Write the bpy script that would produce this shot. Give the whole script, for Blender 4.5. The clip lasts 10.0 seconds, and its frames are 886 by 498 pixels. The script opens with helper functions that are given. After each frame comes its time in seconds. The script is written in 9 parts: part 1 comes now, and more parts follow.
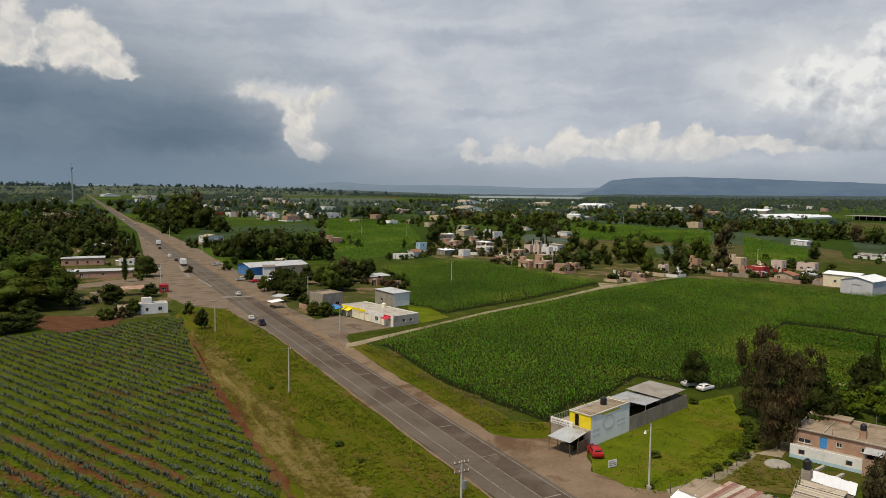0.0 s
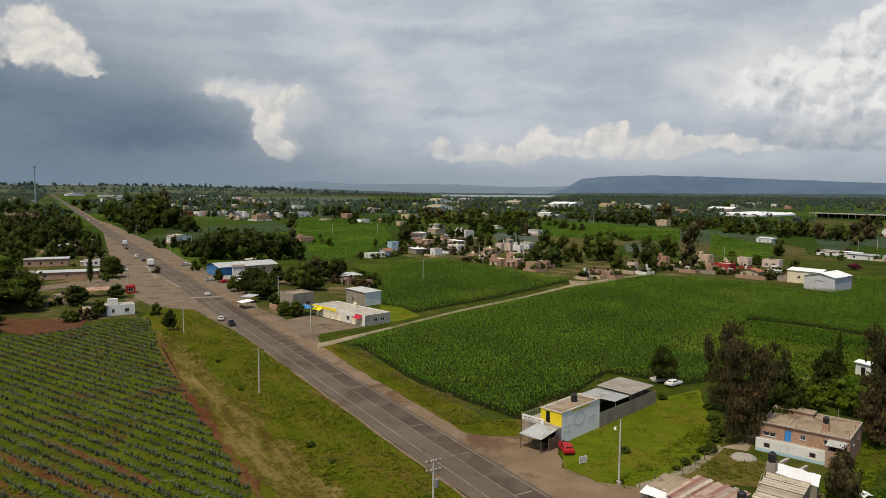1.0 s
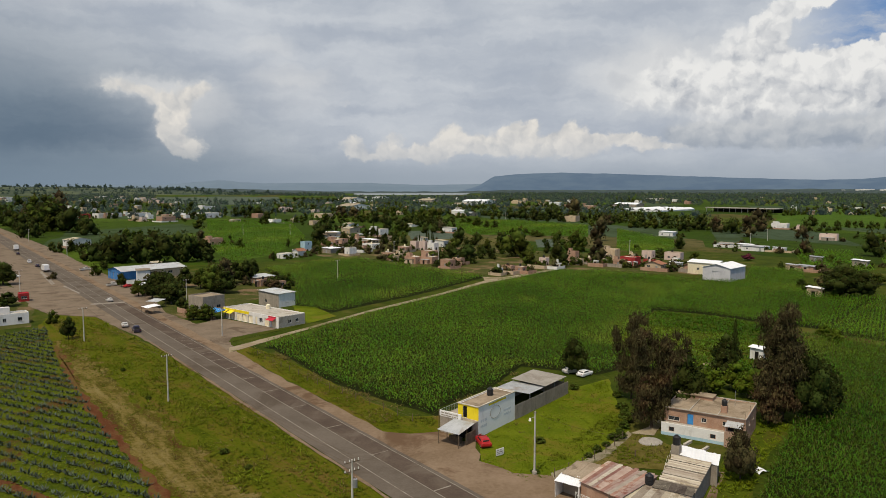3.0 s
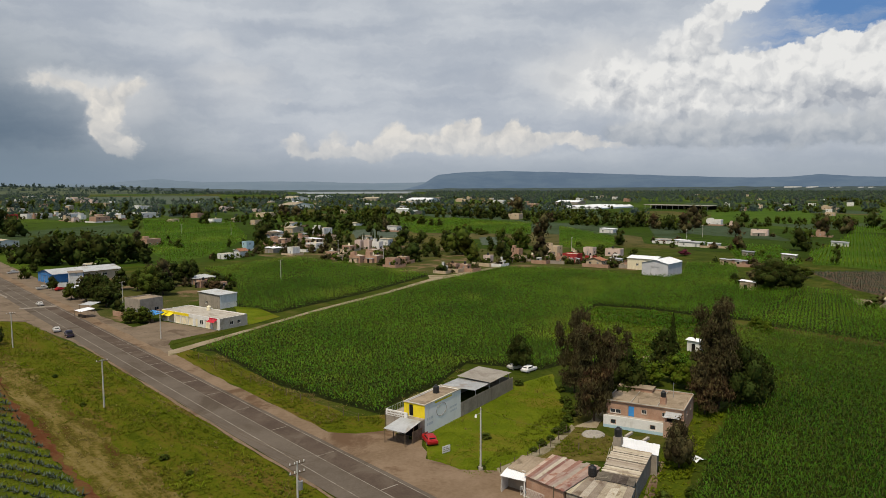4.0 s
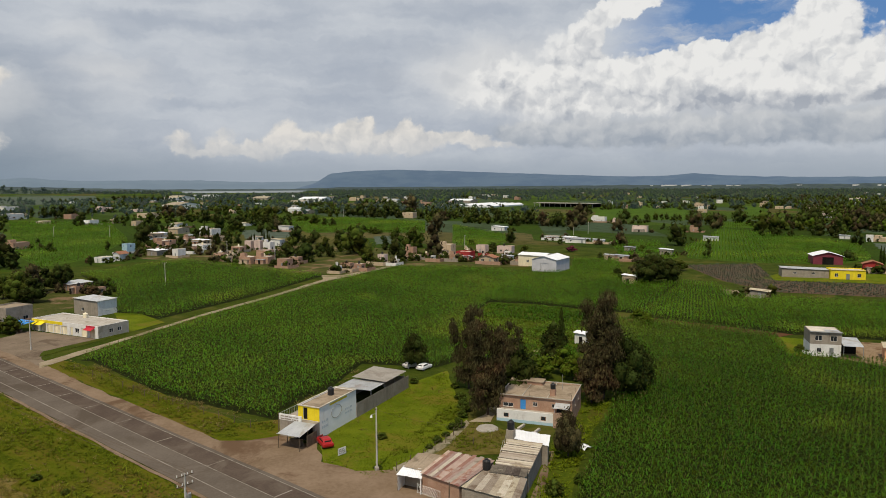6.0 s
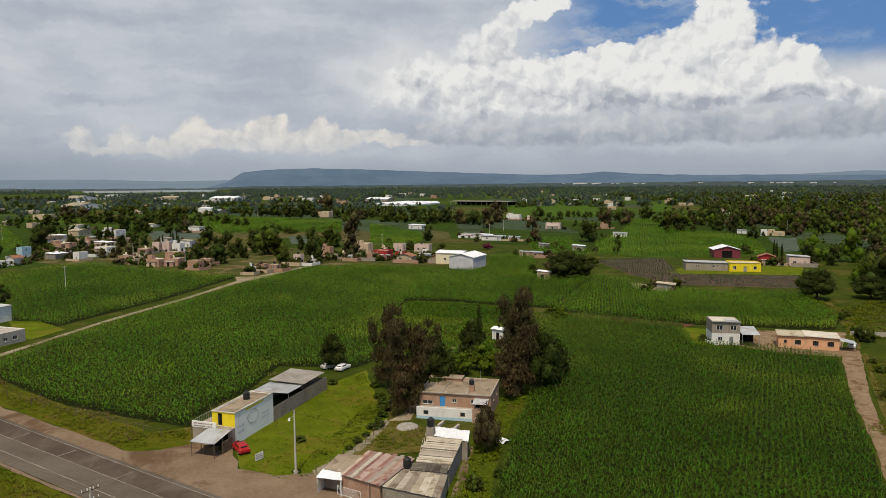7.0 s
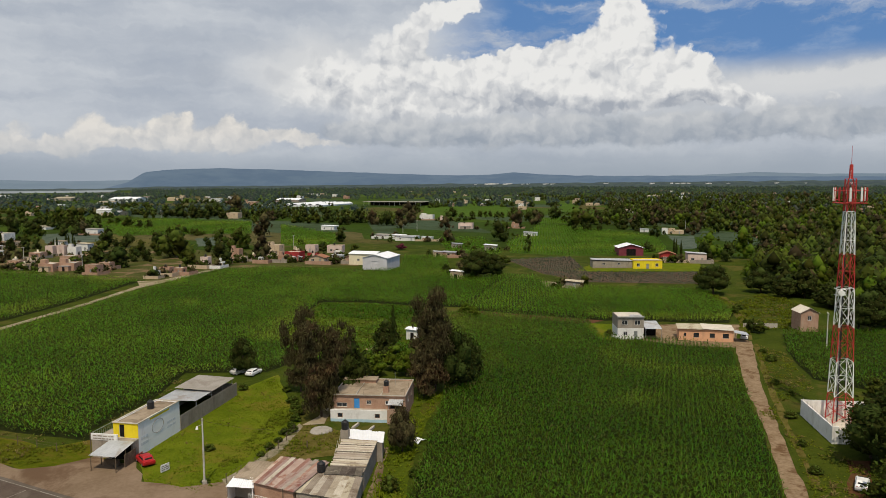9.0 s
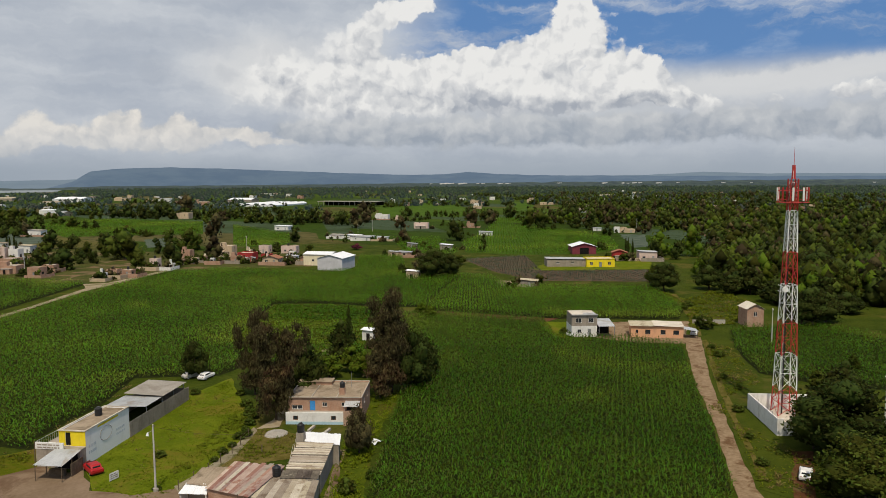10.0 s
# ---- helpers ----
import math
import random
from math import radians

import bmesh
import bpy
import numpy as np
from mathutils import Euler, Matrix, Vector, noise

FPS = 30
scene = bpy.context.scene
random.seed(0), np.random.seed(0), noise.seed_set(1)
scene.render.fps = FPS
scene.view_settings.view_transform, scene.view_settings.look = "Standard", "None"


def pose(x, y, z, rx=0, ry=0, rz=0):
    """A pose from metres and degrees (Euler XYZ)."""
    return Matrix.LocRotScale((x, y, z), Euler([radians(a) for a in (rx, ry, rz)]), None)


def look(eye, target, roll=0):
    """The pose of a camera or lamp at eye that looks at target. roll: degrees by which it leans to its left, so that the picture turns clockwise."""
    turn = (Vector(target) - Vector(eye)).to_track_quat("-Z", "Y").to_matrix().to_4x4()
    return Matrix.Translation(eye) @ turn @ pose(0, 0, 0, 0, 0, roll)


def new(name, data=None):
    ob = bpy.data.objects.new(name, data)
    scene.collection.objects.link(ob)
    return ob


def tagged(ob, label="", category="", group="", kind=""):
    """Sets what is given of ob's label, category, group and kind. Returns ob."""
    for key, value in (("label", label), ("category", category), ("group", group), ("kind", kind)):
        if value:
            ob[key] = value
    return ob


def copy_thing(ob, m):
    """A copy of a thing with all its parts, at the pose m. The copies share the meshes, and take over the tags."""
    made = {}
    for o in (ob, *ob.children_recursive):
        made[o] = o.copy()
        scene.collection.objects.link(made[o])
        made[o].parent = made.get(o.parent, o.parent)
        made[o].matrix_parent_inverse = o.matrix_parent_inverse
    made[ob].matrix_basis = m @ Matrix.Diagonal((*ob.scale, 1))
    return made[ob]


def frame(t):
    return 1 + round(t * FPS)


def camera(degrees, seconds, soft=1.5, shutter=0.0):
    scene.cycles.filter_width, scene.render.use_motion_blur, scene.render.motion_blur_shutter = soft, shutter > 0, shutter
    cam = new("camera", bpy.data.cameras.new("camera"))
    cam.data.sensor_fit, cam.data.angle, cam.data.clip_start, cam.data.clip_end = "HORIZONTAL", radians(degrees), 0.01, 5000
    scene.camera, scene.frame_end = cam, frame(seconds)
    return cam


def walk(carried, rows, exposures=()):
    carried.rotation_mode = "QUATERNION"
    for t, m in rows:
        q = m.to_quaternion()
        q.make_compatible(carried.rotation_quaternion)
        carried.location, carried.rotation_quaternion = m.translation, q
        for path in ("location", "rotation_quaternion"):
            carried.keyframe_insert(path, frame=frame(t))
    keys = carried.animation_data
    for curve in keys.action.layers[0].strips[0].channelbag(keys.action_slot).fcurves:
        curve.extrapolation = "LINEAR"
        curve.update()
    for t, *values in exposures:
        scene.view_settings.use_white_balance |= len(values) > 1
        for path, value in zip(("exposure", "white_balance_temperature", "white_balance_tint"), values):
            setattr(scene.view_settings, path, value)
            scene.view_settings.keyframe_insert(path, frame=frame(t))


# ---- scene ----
cam = camera(64.3, 10.0, soft=0.5)
PATH = [
    (0, (-0.148, 0.126, 40.392), (-0.284, 2.114, 40.222), 0.5),
    (0.5, (-0.067, 0.15, 40.406), (-0.163, 2.14, 40.234), 0.5),
    (1, (-0.028, 0.155, 40.408), (-0.084, 2.147, 40.235), 0.4),
    (1.5, (-0.031, 0.144, 40.41), (-0.048, 2.136, 40.237), 0.3),
    (2, (-0.044, 0.08, 40.389), (0.002, 2.072, 40.215), 0.2),
    (2.5, (-0.027, 0.027, 40.391), (0.085, 2.016, 40.216), 0.1),
    (4, (0.014, -0.027, 40.369), (0.354, 1.936, 40.187), -0.2),
    (4.5, (0.084, -0.039, 40.386), (0.493, 1.91, 40.203), -0.1),
    (5, (0.11, -0.051, 40.401), (0.578, 1.884, 40.217), -0.2),
    (6.5, (0.251, -0.13, 40.485), (0.991, 1.719, 40.296), -0.3),
    (7, (0.207, -0.094, 40.465), (1.053, 1.709, 40.273), -0.4),
    (7.5, (0.163, -0.063, 40.467), (1.036, 1.727, 40.276), -0.3),
    (8, (0.196, -0.058, 40.474), (1.11, 1.71, 40.283), -0.3),
    (8.5, (0.287, -0.079, 40.466), (1.256, 1.66, 40.274), -0.3),
    (9, (0.315, -0.084, 40.431), (1.375, 1.601, 40.239), -0.3),
    (9.5, (0.293, -0.039, 40.483), (1.412, 1.607, 40.29), -0.3),
    (10, (0.295, -0.054, 40.542), (1.459, 1.56, 40.348), -0.3),
]
walk(cam, [(t, look(eye, target, roll)) for t, eye, target, roll in PATH])
scene.view_settings.exposure = -0.08

# ---- world, sun ----
SUN_EL, SUN_AZ = 62.0, 212.0   # azimuth clockwise from +y


class Nodes:
    """Small helper round a node tree."""

    def __init__(self, tree):
        self.tree = tree
        tree.nodes.clear()

    def add(self, kind, inputs=None, **props):
        n = self.tree.nodes.new(kind)
        for k, v in props.items():
            setattr(n, k, v)
        for k, v in (inputs or {}).items():
            if isinstance(v, bpy.types.NodeSocket):
                self.tree.links.new(v, n.inputs[k])
            else:
                n.inputs[k].default_value = v
        return n

    def math(self, op, a, b=0.0, c=0.0, clamp=False):
        return self.add("ShaderNodeMath", {0: a, 1: b, 2: c}, operation=op, use_clamp=clamp).outputs[0]

    def vec(self, op, a, b=(0, 0, 0)):
        n = self.add("ShaderNodeVectorMath", {0: a, 1: b}, operation=op)
        return n.outputs["Value"] if op in ("DOT_PRODUCT", "LENGTH") else n.outputs[0]

    def mix(self, f, a, b):
        n = self.add("ShaderNodeMix", {0: f}, data_type="RGBA")
        for k, v in ((6, a), (7, b)):
            if isinstance(v, bpy.types.NodeSocket):
                self.tree.links.new(v, n.inputs[k])
            else:
                n.inputs[k].default_value = (*v[:3], 1)
        return n.outputs[2]

    def ramp(self, f, a, b, lo=0.0, hi=1.0):
        return self.add("ShaderNodeMapRange", {0: f, 1: a, 2: b, 3: lo, 4: hi}, interpolation_type="SMOOTHSTEP").outputs[0]

    def noise(self, v, scale, detail=4.0, rough=0.55, out=0, distort=0.0):
        return self.add("ShaderNodeTexNoise", {"Vector": v, "Scale": scale, "Detail": detail, "Roughness": rough, "Distortion": distort}).outputs[out]


world = bpy.data.worlds.new("sky")
scene.world = world
world.use_nodes = True
N = Nodes(world.node_tree)
way = N.add("ShaderNodeTexCoord").outputs["Generated"]
xyz = N.add("ShaderNodeSeparateXYZ", {0: way}).outputs
az = N.math("DEGREES", N.math("ARCTAN2", xyz[0], xyz[1]))
el = N.math("DEGREES", N.math("ARCSINE", xyz[2]))
flat = N.add("ShaderNodeCombineXYZ", {0: az, 1: el, 2: 0.0}).outputs[0]
coarse = N.vec("SUBTRACT", N.noise(flat, 0.22, 3.0, 0.5, 1), (0.5, 0.5, 0.5))
rough_edge = N.vec("SUBTRACT", N.noise(flat, 1.1, 5.0, 0.6, 1), (0.5, 0.5, 0.5))
bent = N.vec("ADD", flat, N.vec("ADD", N.vec("MULTIPLY", coarse, (2.6, 1.9, 0)), N.vec("MULTIPLY", rough_edge, (1.3, 1.1, 0))))


def puffs(where):
    """Rounded heads of cloud at three sizes, 0 in the creases to about 1 on the heads."""
    total = None
    for scale, k in ((0.40, 0.52), (0.95, 0.33), (2.3, 0.13)):
        d = N.add("ShaderNodeTexVoronoi", {"Vector": where, "Scale": scale, "Smoothness": 0.35, "Randomness": 1.0}, feature="SMOOTH_F1", voronoi_dimensions="2D").outputs["Distance"]
        g = N.math("MULTIPLY", N.math("SUBTRACT", 1.0, d), k)
        total = g if total is None else N.math("ADD", total, g)
    return total


def blobs(spots, where):
    total = None
    for a, e, w, h, k in spots:
        d = N.vec("MULTIPLY", N.vec("SUBTRACT", where, (a, e, 0)), (1 / w, 1 / h, 0))
        g = N.math("DIVIDE", k, N.math("ADD", 1.0, N.math("POWER", N.vec("DOT_PRODUCT", d, d), 2.0)))
        total = g if total is None else N.math("ADD", total, g)
    return total


# heaped clouds: azimuth, elevation, half width, half height, weight
HEAPS = [(46.3, 12.6, 1.9, 2.4, 0.9), (45.4, 10.4, 2.6, 1.8, 0.8), (50.5, 8.1, 2.6, 1.7, 0.9), (41.1, 8.2, 4.2, 2.0, 0.8), (35.7, 7.4, 4.2, 2.2, 0.8), (30.3, 7.8, 4.0, 1.8, 0.8),
         (25.0, 7.5, 2.8, 2.0, 0.8), (22.4, 8.6, 2.2, 1.2, 0.7), (28.6, 9.9, 1.9, 1.5, 0.7), (29.9, 11.6, 1.6, 1.2, 0.7), (32.1, 12.9, 1.6, 0.9, 0.7), (34.2, 13.9, 1.3, 0.8, 0.7), (20.3, 6.5, 1.5, 0.9, 0.7),
         (39.3, 9.5, 2.4, 0.9, 0.7), (53.4, 6.5, 1.7, 1.0, 0.7), (56.1, 5.6, 1.6, 0.9, 0.7), (59.9, 5.7, 1.9, 0.6, 0.55), (64.6, 5.8, 1.6, 0.7, 0.6), (67.6, 5.6, 1.6, 0.7, 0.6), (71.0, 6.0, 2.0, 1.0, 0.6), (27.6, 5.6, 3.0, 1.1, 0.8), (45.5, 6.1, 5.0, 1.1, 0.8)]
DECK = [(33.0, 3.9, 9.0, 1.2, 0.9), (44.0, 3.9, 8.0, 1.1, 0.9), (53.0, 3.8, 6.0, 1.0, 0.9), (25.8, 3.9, 4.0, 0.7, 0.7), (60.5, 4.1, 6.0, 1.1, 0.9), (68.0, 3.9, 5.0, 1.2, 0.9)]
LOW = [(6.0, 3.9, 1.2, 0.9, 0.9), (4.6, 2.8, 1.3, 0.5, 0.7), (8.4, 3.4, 1.3, 0.7, 0.8), (11.8, 3.9, 1.2, 0.9, 0.9), (13.7, 3.1, 2.2, 0.7, 0.8), (15.7, 4.4, 0.8, 0.6, 0.8), (16.2, 3.1, 1.1, 0.7, 0.8), (20.4, 3.4, 2.2, 0.5, 0.9), (22.9, 2.9, 2.0, 0.3, 0.7),
       (-34.9, 10.9, 1.1, 1.8, 1.0), (-35.4, 9.2, 1.8, 1.0, 1.0), (-31.2, 10.6, 1.3, 1.5, 1.0), (-30.3, 9.5, 1.9, 1.3, 1.0), (-29.2, 8.7, 1.3, 0.9, 0.9), (-27.9, 7.9, 0.9, 0.3, 0.7), (-18.9, 7.3, 2.0, 0.4, 0.5), (-17.1, 6.8, 2.0, 0.5, 0.6), (-15.0, 6.0, 1.4, 1.0, 0.8),
       (-15.3, 4.3, 1.0, 1.2, 0.9), (-14.7, 3.0, 1.0, 0.7, 0.8), (-13.2, 7.2, 1.1, 0.7, 0.6), (-2.6, 6.5, 0.6, 0.5, 0.6), (-1.9, 3.1, 1.0, 0.8, 0.8), (-0.1, 2.5, 1.6, 0.4, 0.7), (1.7, 3.9, 1.0, 0.5, 0.6), (4.0, 2.6, 1.2, 0.5, 0.7),
       (7.2, 3.0, 1.6, 0.5, 0.6), (9.8, 3.3, 1.3, 0.6, 0.6), (10.6, 4.4, 0.7, 0.5, 0.6), (14.6, 3.6, 1.0, 0.6, 0.6), (17.6, 3.4, 1.3, 0.5, 0.5), (2.6, 2.8, 1.4, 0.4, 0.5), (0.9, 3.0, 0.9, 0.5, 0.5), (12.6, 4.7, 0.6, 0.4, 0.6)]
VEIL = [(-17.5, 7.3, 3.6, 0.9, 0.7), (-13.6, 6.2, 3.0, 1.8, 0.6), (-15.0, 4.0, 2.2, 1.8, 0.5), (23.0, 9.0, 6.0, 2.6, 0.9), (-8.0, 10.8, 2.6, 0.9, 0.5), (-6.5, 8.6, 3.4, 1.0, 0.6), (-6.0, 6.6, 4.0, 1.6, 0.4), (45.0, 6.0, 22.0, 2.4, 0.7), (61.0, 7.0, 6.0, 0.7, 0.9), (69.0, 7.6, 5.0, 0.8, 0.9), (6.0, 3.6, 8.0, 1.2, 0.4), (-24.0, 13.5, 7.0, 1.6, 0.4)]
SHADE = [(29.6, 10.2, 1.4, 1.7, 0.9), (24.6, 6.4, 1.6, 1.2, 0.7), (38.6, 6.3, 2.8, 1.2, 0.9), (44.0, 5.6, 3.4, 0.8, 0.8), (51.0, 6.0, 2.6, 0.7, 0.9), (14.0, 8.2, 2.4, 1.1, 0.6), (19.2, 8.4, 0.9, 0.7, 0.7), (29.0, 5.2, 1.5, 0.6, 0.7), (32.2, 7.0, 1.2, 0.8, 0.5), (60.0, 5.2, 3.0, 0.7, 0.7), (65.0, 5.2, 2.0, 0.8, 0.6), (-8.0, 7.6, 3.0, 0.6, 0.5), (9.0, 7.4, 3.6, 0.25, 0.5), (6.5, 6.7, 3.0, 0.2, 0.5), (12.5, 10.3, 4.0, 0.25, 0.5)]

blue = N.add("ShaderNodeTexSky", sky_type="NISHITA", sun_disc=False, sun_elevation=radians(SUN_EL), sun_rotation=radians(SUN_AZ), altitude=1500.0, dust_density=1.5).outputs[0]
clear = N.vec("SCALE", blue)
clear.node.inputs["Scale"].default_value = 0.075
# high overcast: softly mottled and streaked, darker and bluer over the storm, open to the blue
streak = N.noise(N.vec("MULTIPLY", bent, (0.05, 0.36, 1)), 1.0, 5.0, 0.55)
mottle = N.noise(N.vec("MULTIPLY", bent, (0.11, 0.19, 1)), 1.0, 6.0, 0.55)
tone = N.math("ADD", N.math("MULTIPLY", streak, 0.5), N.math("MULTIPLY", mottle, 0.5))
grey = N.mix(N.ramp(tone, 0.36, 0.64), (0.455, 0.505, 0.585), (0.665, 0.70, 0.745))
storm = N.math("MULTIPLY", N.ramp(N.math("ADD", az, N.math("MULTIPLY", el, 1.3)), 6.0, -20.0), N.ramp(el, 17.0, 5.5))
grey = N.mix(N.math("MULTIPLY", storm, 0.95), grey, N.mix(N.ramp(tone, 0.3, 0.7), (0.115, 0.172, 0.24), (0.20, 0.262, 0.33)))
wisp = N.noise(N.vec("MULTIPLY", bent, (0.09, 0.42, 1)), 1.0, 6.0, 0.6)
cirrus = N.noise(N.vec("MULTIPLY", N.vec("ADD", bent, N.vec("MULTIPLY", flat, (0, 3.0, 0))), (0.16, 0.10, 1)), 1.0, 5.0, 0.6)
gap = N.math("MULTIPLY", N.ramp(N.math("ADD", az, N.math("MULTIPLY", tone, 6.0)), 33.5, 40.5), N.ramp(N.math("ADD", el, N.math("MULTIPLY", tone, 2.5)), 8.6, 10.6))
gap = N.math("MULTIPLY", gap, N.ramp(wisp, 0.78, 0.5))
over = N.ramp(el, 24.0, 62.0)
deep = N.mix(N.ramp(cirrus, 0.5, 0.8, 0.0, 0.45), N.mix(0.75, clear, (0.115, 0.275, 0.60)), (0.62, 0.70, 0.80))
overcast = N.mix(gap, grey, deep)
# heaps with sunlit tops and grey undersides
head = puffs(bent)
head_up = puffs(N.vec("ADD", bent, (-0.35, 0.5, 0)))
relief = N.math("MULTIPLY", N.math("SUBTRACT", head, head_up), 1.4)
lump = N.noise(bent, 0.34, 6.0, 0.55)
bump_edge = N.math("MULTIPLY", N.math("SUBTRACT", head, 0.62), 0.8)
veil = N.math("MULTIPLY", N.ramp(N.math("ADD", blobs(VEIL, bent), N.math("MULTIPLY", N.math("SUBTRACT", mottle, 0.5), 0.7)), 0.15, 1.1), 0.8)
sky = N.mix(veil, overcast, N.mix(N.ramp(el, 2.5, 7.0), (0.40, 0.45, 0.52), (0.78, 0.785, 0.785)))
shade_f = N.math("MULTIPLY", N.ramp(N.math("ADD", blobs(SHADE, bent), N.math("MULTIPLY", N.math("SUBTRACT", lump, 0.5), 0.9)), 0.25, 0.95), 0.75)
sky = N.mix(N.math("MULTIPLY", shade_f, 0.35), sky, (0.40, 0.44, 0.51))
heap_f = N.math("ADD", blobs(HEAPS, bent), bump_edge)
low_f = N.math("ADD", blobs(LOW, bent), bump_edge)
deck_f = N.math("ADD", blobs(DECK, bent), N.math("MULTIPLY", N.math("SUBTRACT", lump, 0.5), 1.4))
lit = N.math("ADD", N.math("ADD", N.ramp(el, 3.2, 8.2, 0.34, 0.92), N.math("MULTIPLY", N.math("SUBTRACT", lump, 0.5), 1.7)), N.math("SUBTRACT", relief, N.math("MULTIPLY", shade_f, 0.62)), clamp=True)
heap_c = N.mix(lit, (0.42, 0.455, 0.515), (0.93, 0.925, 0.905))
edge = N.add("ShaderNodeMix", {0: N.ramp(az, 23.0, 33.0), 2: N.ramp(heap_f, 0.15, 1.05), 3: N.ramp(heap_f, 0.40, 0.62)}).outputs[0]
sky = N.mix(N.math("MULTIPLY", edge, N.ramp(N.math("ADD", el, N.math("MULTIPLY", mottle, 3.0)), 4.6, 7.6)), sky, heap_c)
deck_c = N.mix(N.math("ADD", N.math("ADD", N.ramp(el, 2.4, 5.4, 0.1, 0.55), N.math("MULTIPLY", N.math("SUBTRACT", lump, 0.5), 1.6)), N.math("MULTIPLY", relief, 0.45), clamp=True), (0.33, 0.38, 0.45), (0.76, 0.765, 0.76))
sky = N.mix(N.math("MULTIPLY", N.ramp(deck_f, 0.30, 0.95), 0.82), sky, deck_c)
lit2 = N.math("ADD", N.math("ADD", 0.70, N.math("MULTIPLY", N.math("SUBTRACT", lump, 0.5), 1.0)), relief, clamp=True)
sky = N.mix(N.math("MULTIPLY", N.ramp(low_f, 0.24, 0.78), N.ramp(el, 1.8, 5.5, 0.6, 0.95)), sky, N.mix(lit2, (0.50, 0.52, 0.545), (0.90, 0.855, 0.785)))
# thick air near the horizon
air = N.mix(N.ramp(az, -32.0, 12.0), (0.20, 0.27, 0.345), (0.37, 0.425, 0.49))
sky = N.mix(N.math("MULTIPLY", N.ramp(el, 3.4, 0.2), 0.88), sky, air)
sky = N.mix(over, sky, N.mix(N.ramp(streak, 0.35, 0.6), clear, (0.7, 0.72, 0.75)))
N.add("ShaderNodeOutputWorld", {0: N.add("ShaderNodeBackground", {0: sky, 1: 0.92}).outputs[0]})

sun = new("sun", bpy.data.lights.new("sun", "SUN"))
sun.data.energy, sun.data.angle, sun.data.color = 3.55, radians(0.8), (1.0, 0.88, 0.70)
ea, aa = radians(SUN_EL), radians(SUN_AZ)
sun.matrix_world = look((0, 0, 80), (-math.sin(aa) * math.cos(ea), -math.cos(aa) * math.cos(ea), 80 - math.sin(ea)))


# ---- materials ----
def material(name, a, b, scale=0.5, rough=0.85, bump=0.1, fine=None, c=None, metallic=0.0, rand=0.0, stain=None, leafy=False):
    """Two tones mixed by broad and fine noise; c: a third tone in blotches; stain: streaks of dirt; rand: from piece to piece."""
    m = bpy.data.materials.new(name)
    m.use_nodes = True
    t = Nodes(m.node_tree)
    p = t.add("ShaderNodeNewGeometry").outputs["Position"]
    broad = t.noise(p, scale, 5.0, 0.6)
    small = t.noise(p, fine or scale * 9, 6.0, 0.65)
    f = t.math("ADD", t.math("MULTIPLY", broad, 0.6), t.math("MULTIPLY", small, 0.4))
    col = t.mix(t.ramp(f, 0.36, 0.64), a, b)
    if c:
        col = t.mix(t.ramp(t.noise(p, scale * 0.6, 6.0, 0.65, 0, 0.6), 0.52, 0.64), col, c)
    if stain:
        q = t.vec("MULTIPLY", p, (1, 1, 0.25))
        col = t.mix(t.math("MULTIPLY", t.ramp(t.noise(q, 0.9, 6.0, 0.7), 0.5, 0.75), 0.7), col, stain)
    if rand:
        r = t.add("ShaderNodeObjectInfo").outputs["Random"] if rand > 0 else t.add("ShaderNodeNewGeometry").outputs["Random Per Island"]
        hsv = t.add("ShaderNodeHueSaturation", {"Color": col, "Value": t.ramp(r, 0, 1, 1 - abs(rand), 1 + abs(rand)), "Hue": t.ramp(r, 0, 1, 0.5 - abs(rand) * 0.05, 0.5 + abs(rand) * 0.05)})
        col = hsv.outputs[0]
    s = t.add("ShaderNodeBsdfPrincipled", {"Base Color": col, "Roughness": rough, "Metallic": metallic, "Specular IOR Level": 0.03 if rough > 0.75 else 0.4})
    if bump:
        t.tree.links.new(t.add("ShaderNodeBump", {"Strength": bump, "Distance": 0.3, "Height": small}).outputs[0], s.inputs["Normal"])
    out = s.outputs[0]
    if leafy:
        s.inputs["Specular IOR Level"].default_value = 0.03
        tr = t.add("ShaderNodeBsdfTranslucent", {"Color": col})
        out = t.add("ShaderNodeMixShader", {0: 0.3, 1: out, 2: tr.outputs[0]}).outputs[0]
    t.add("ShaderNodeOutputMaterial", {0: out})
    return m


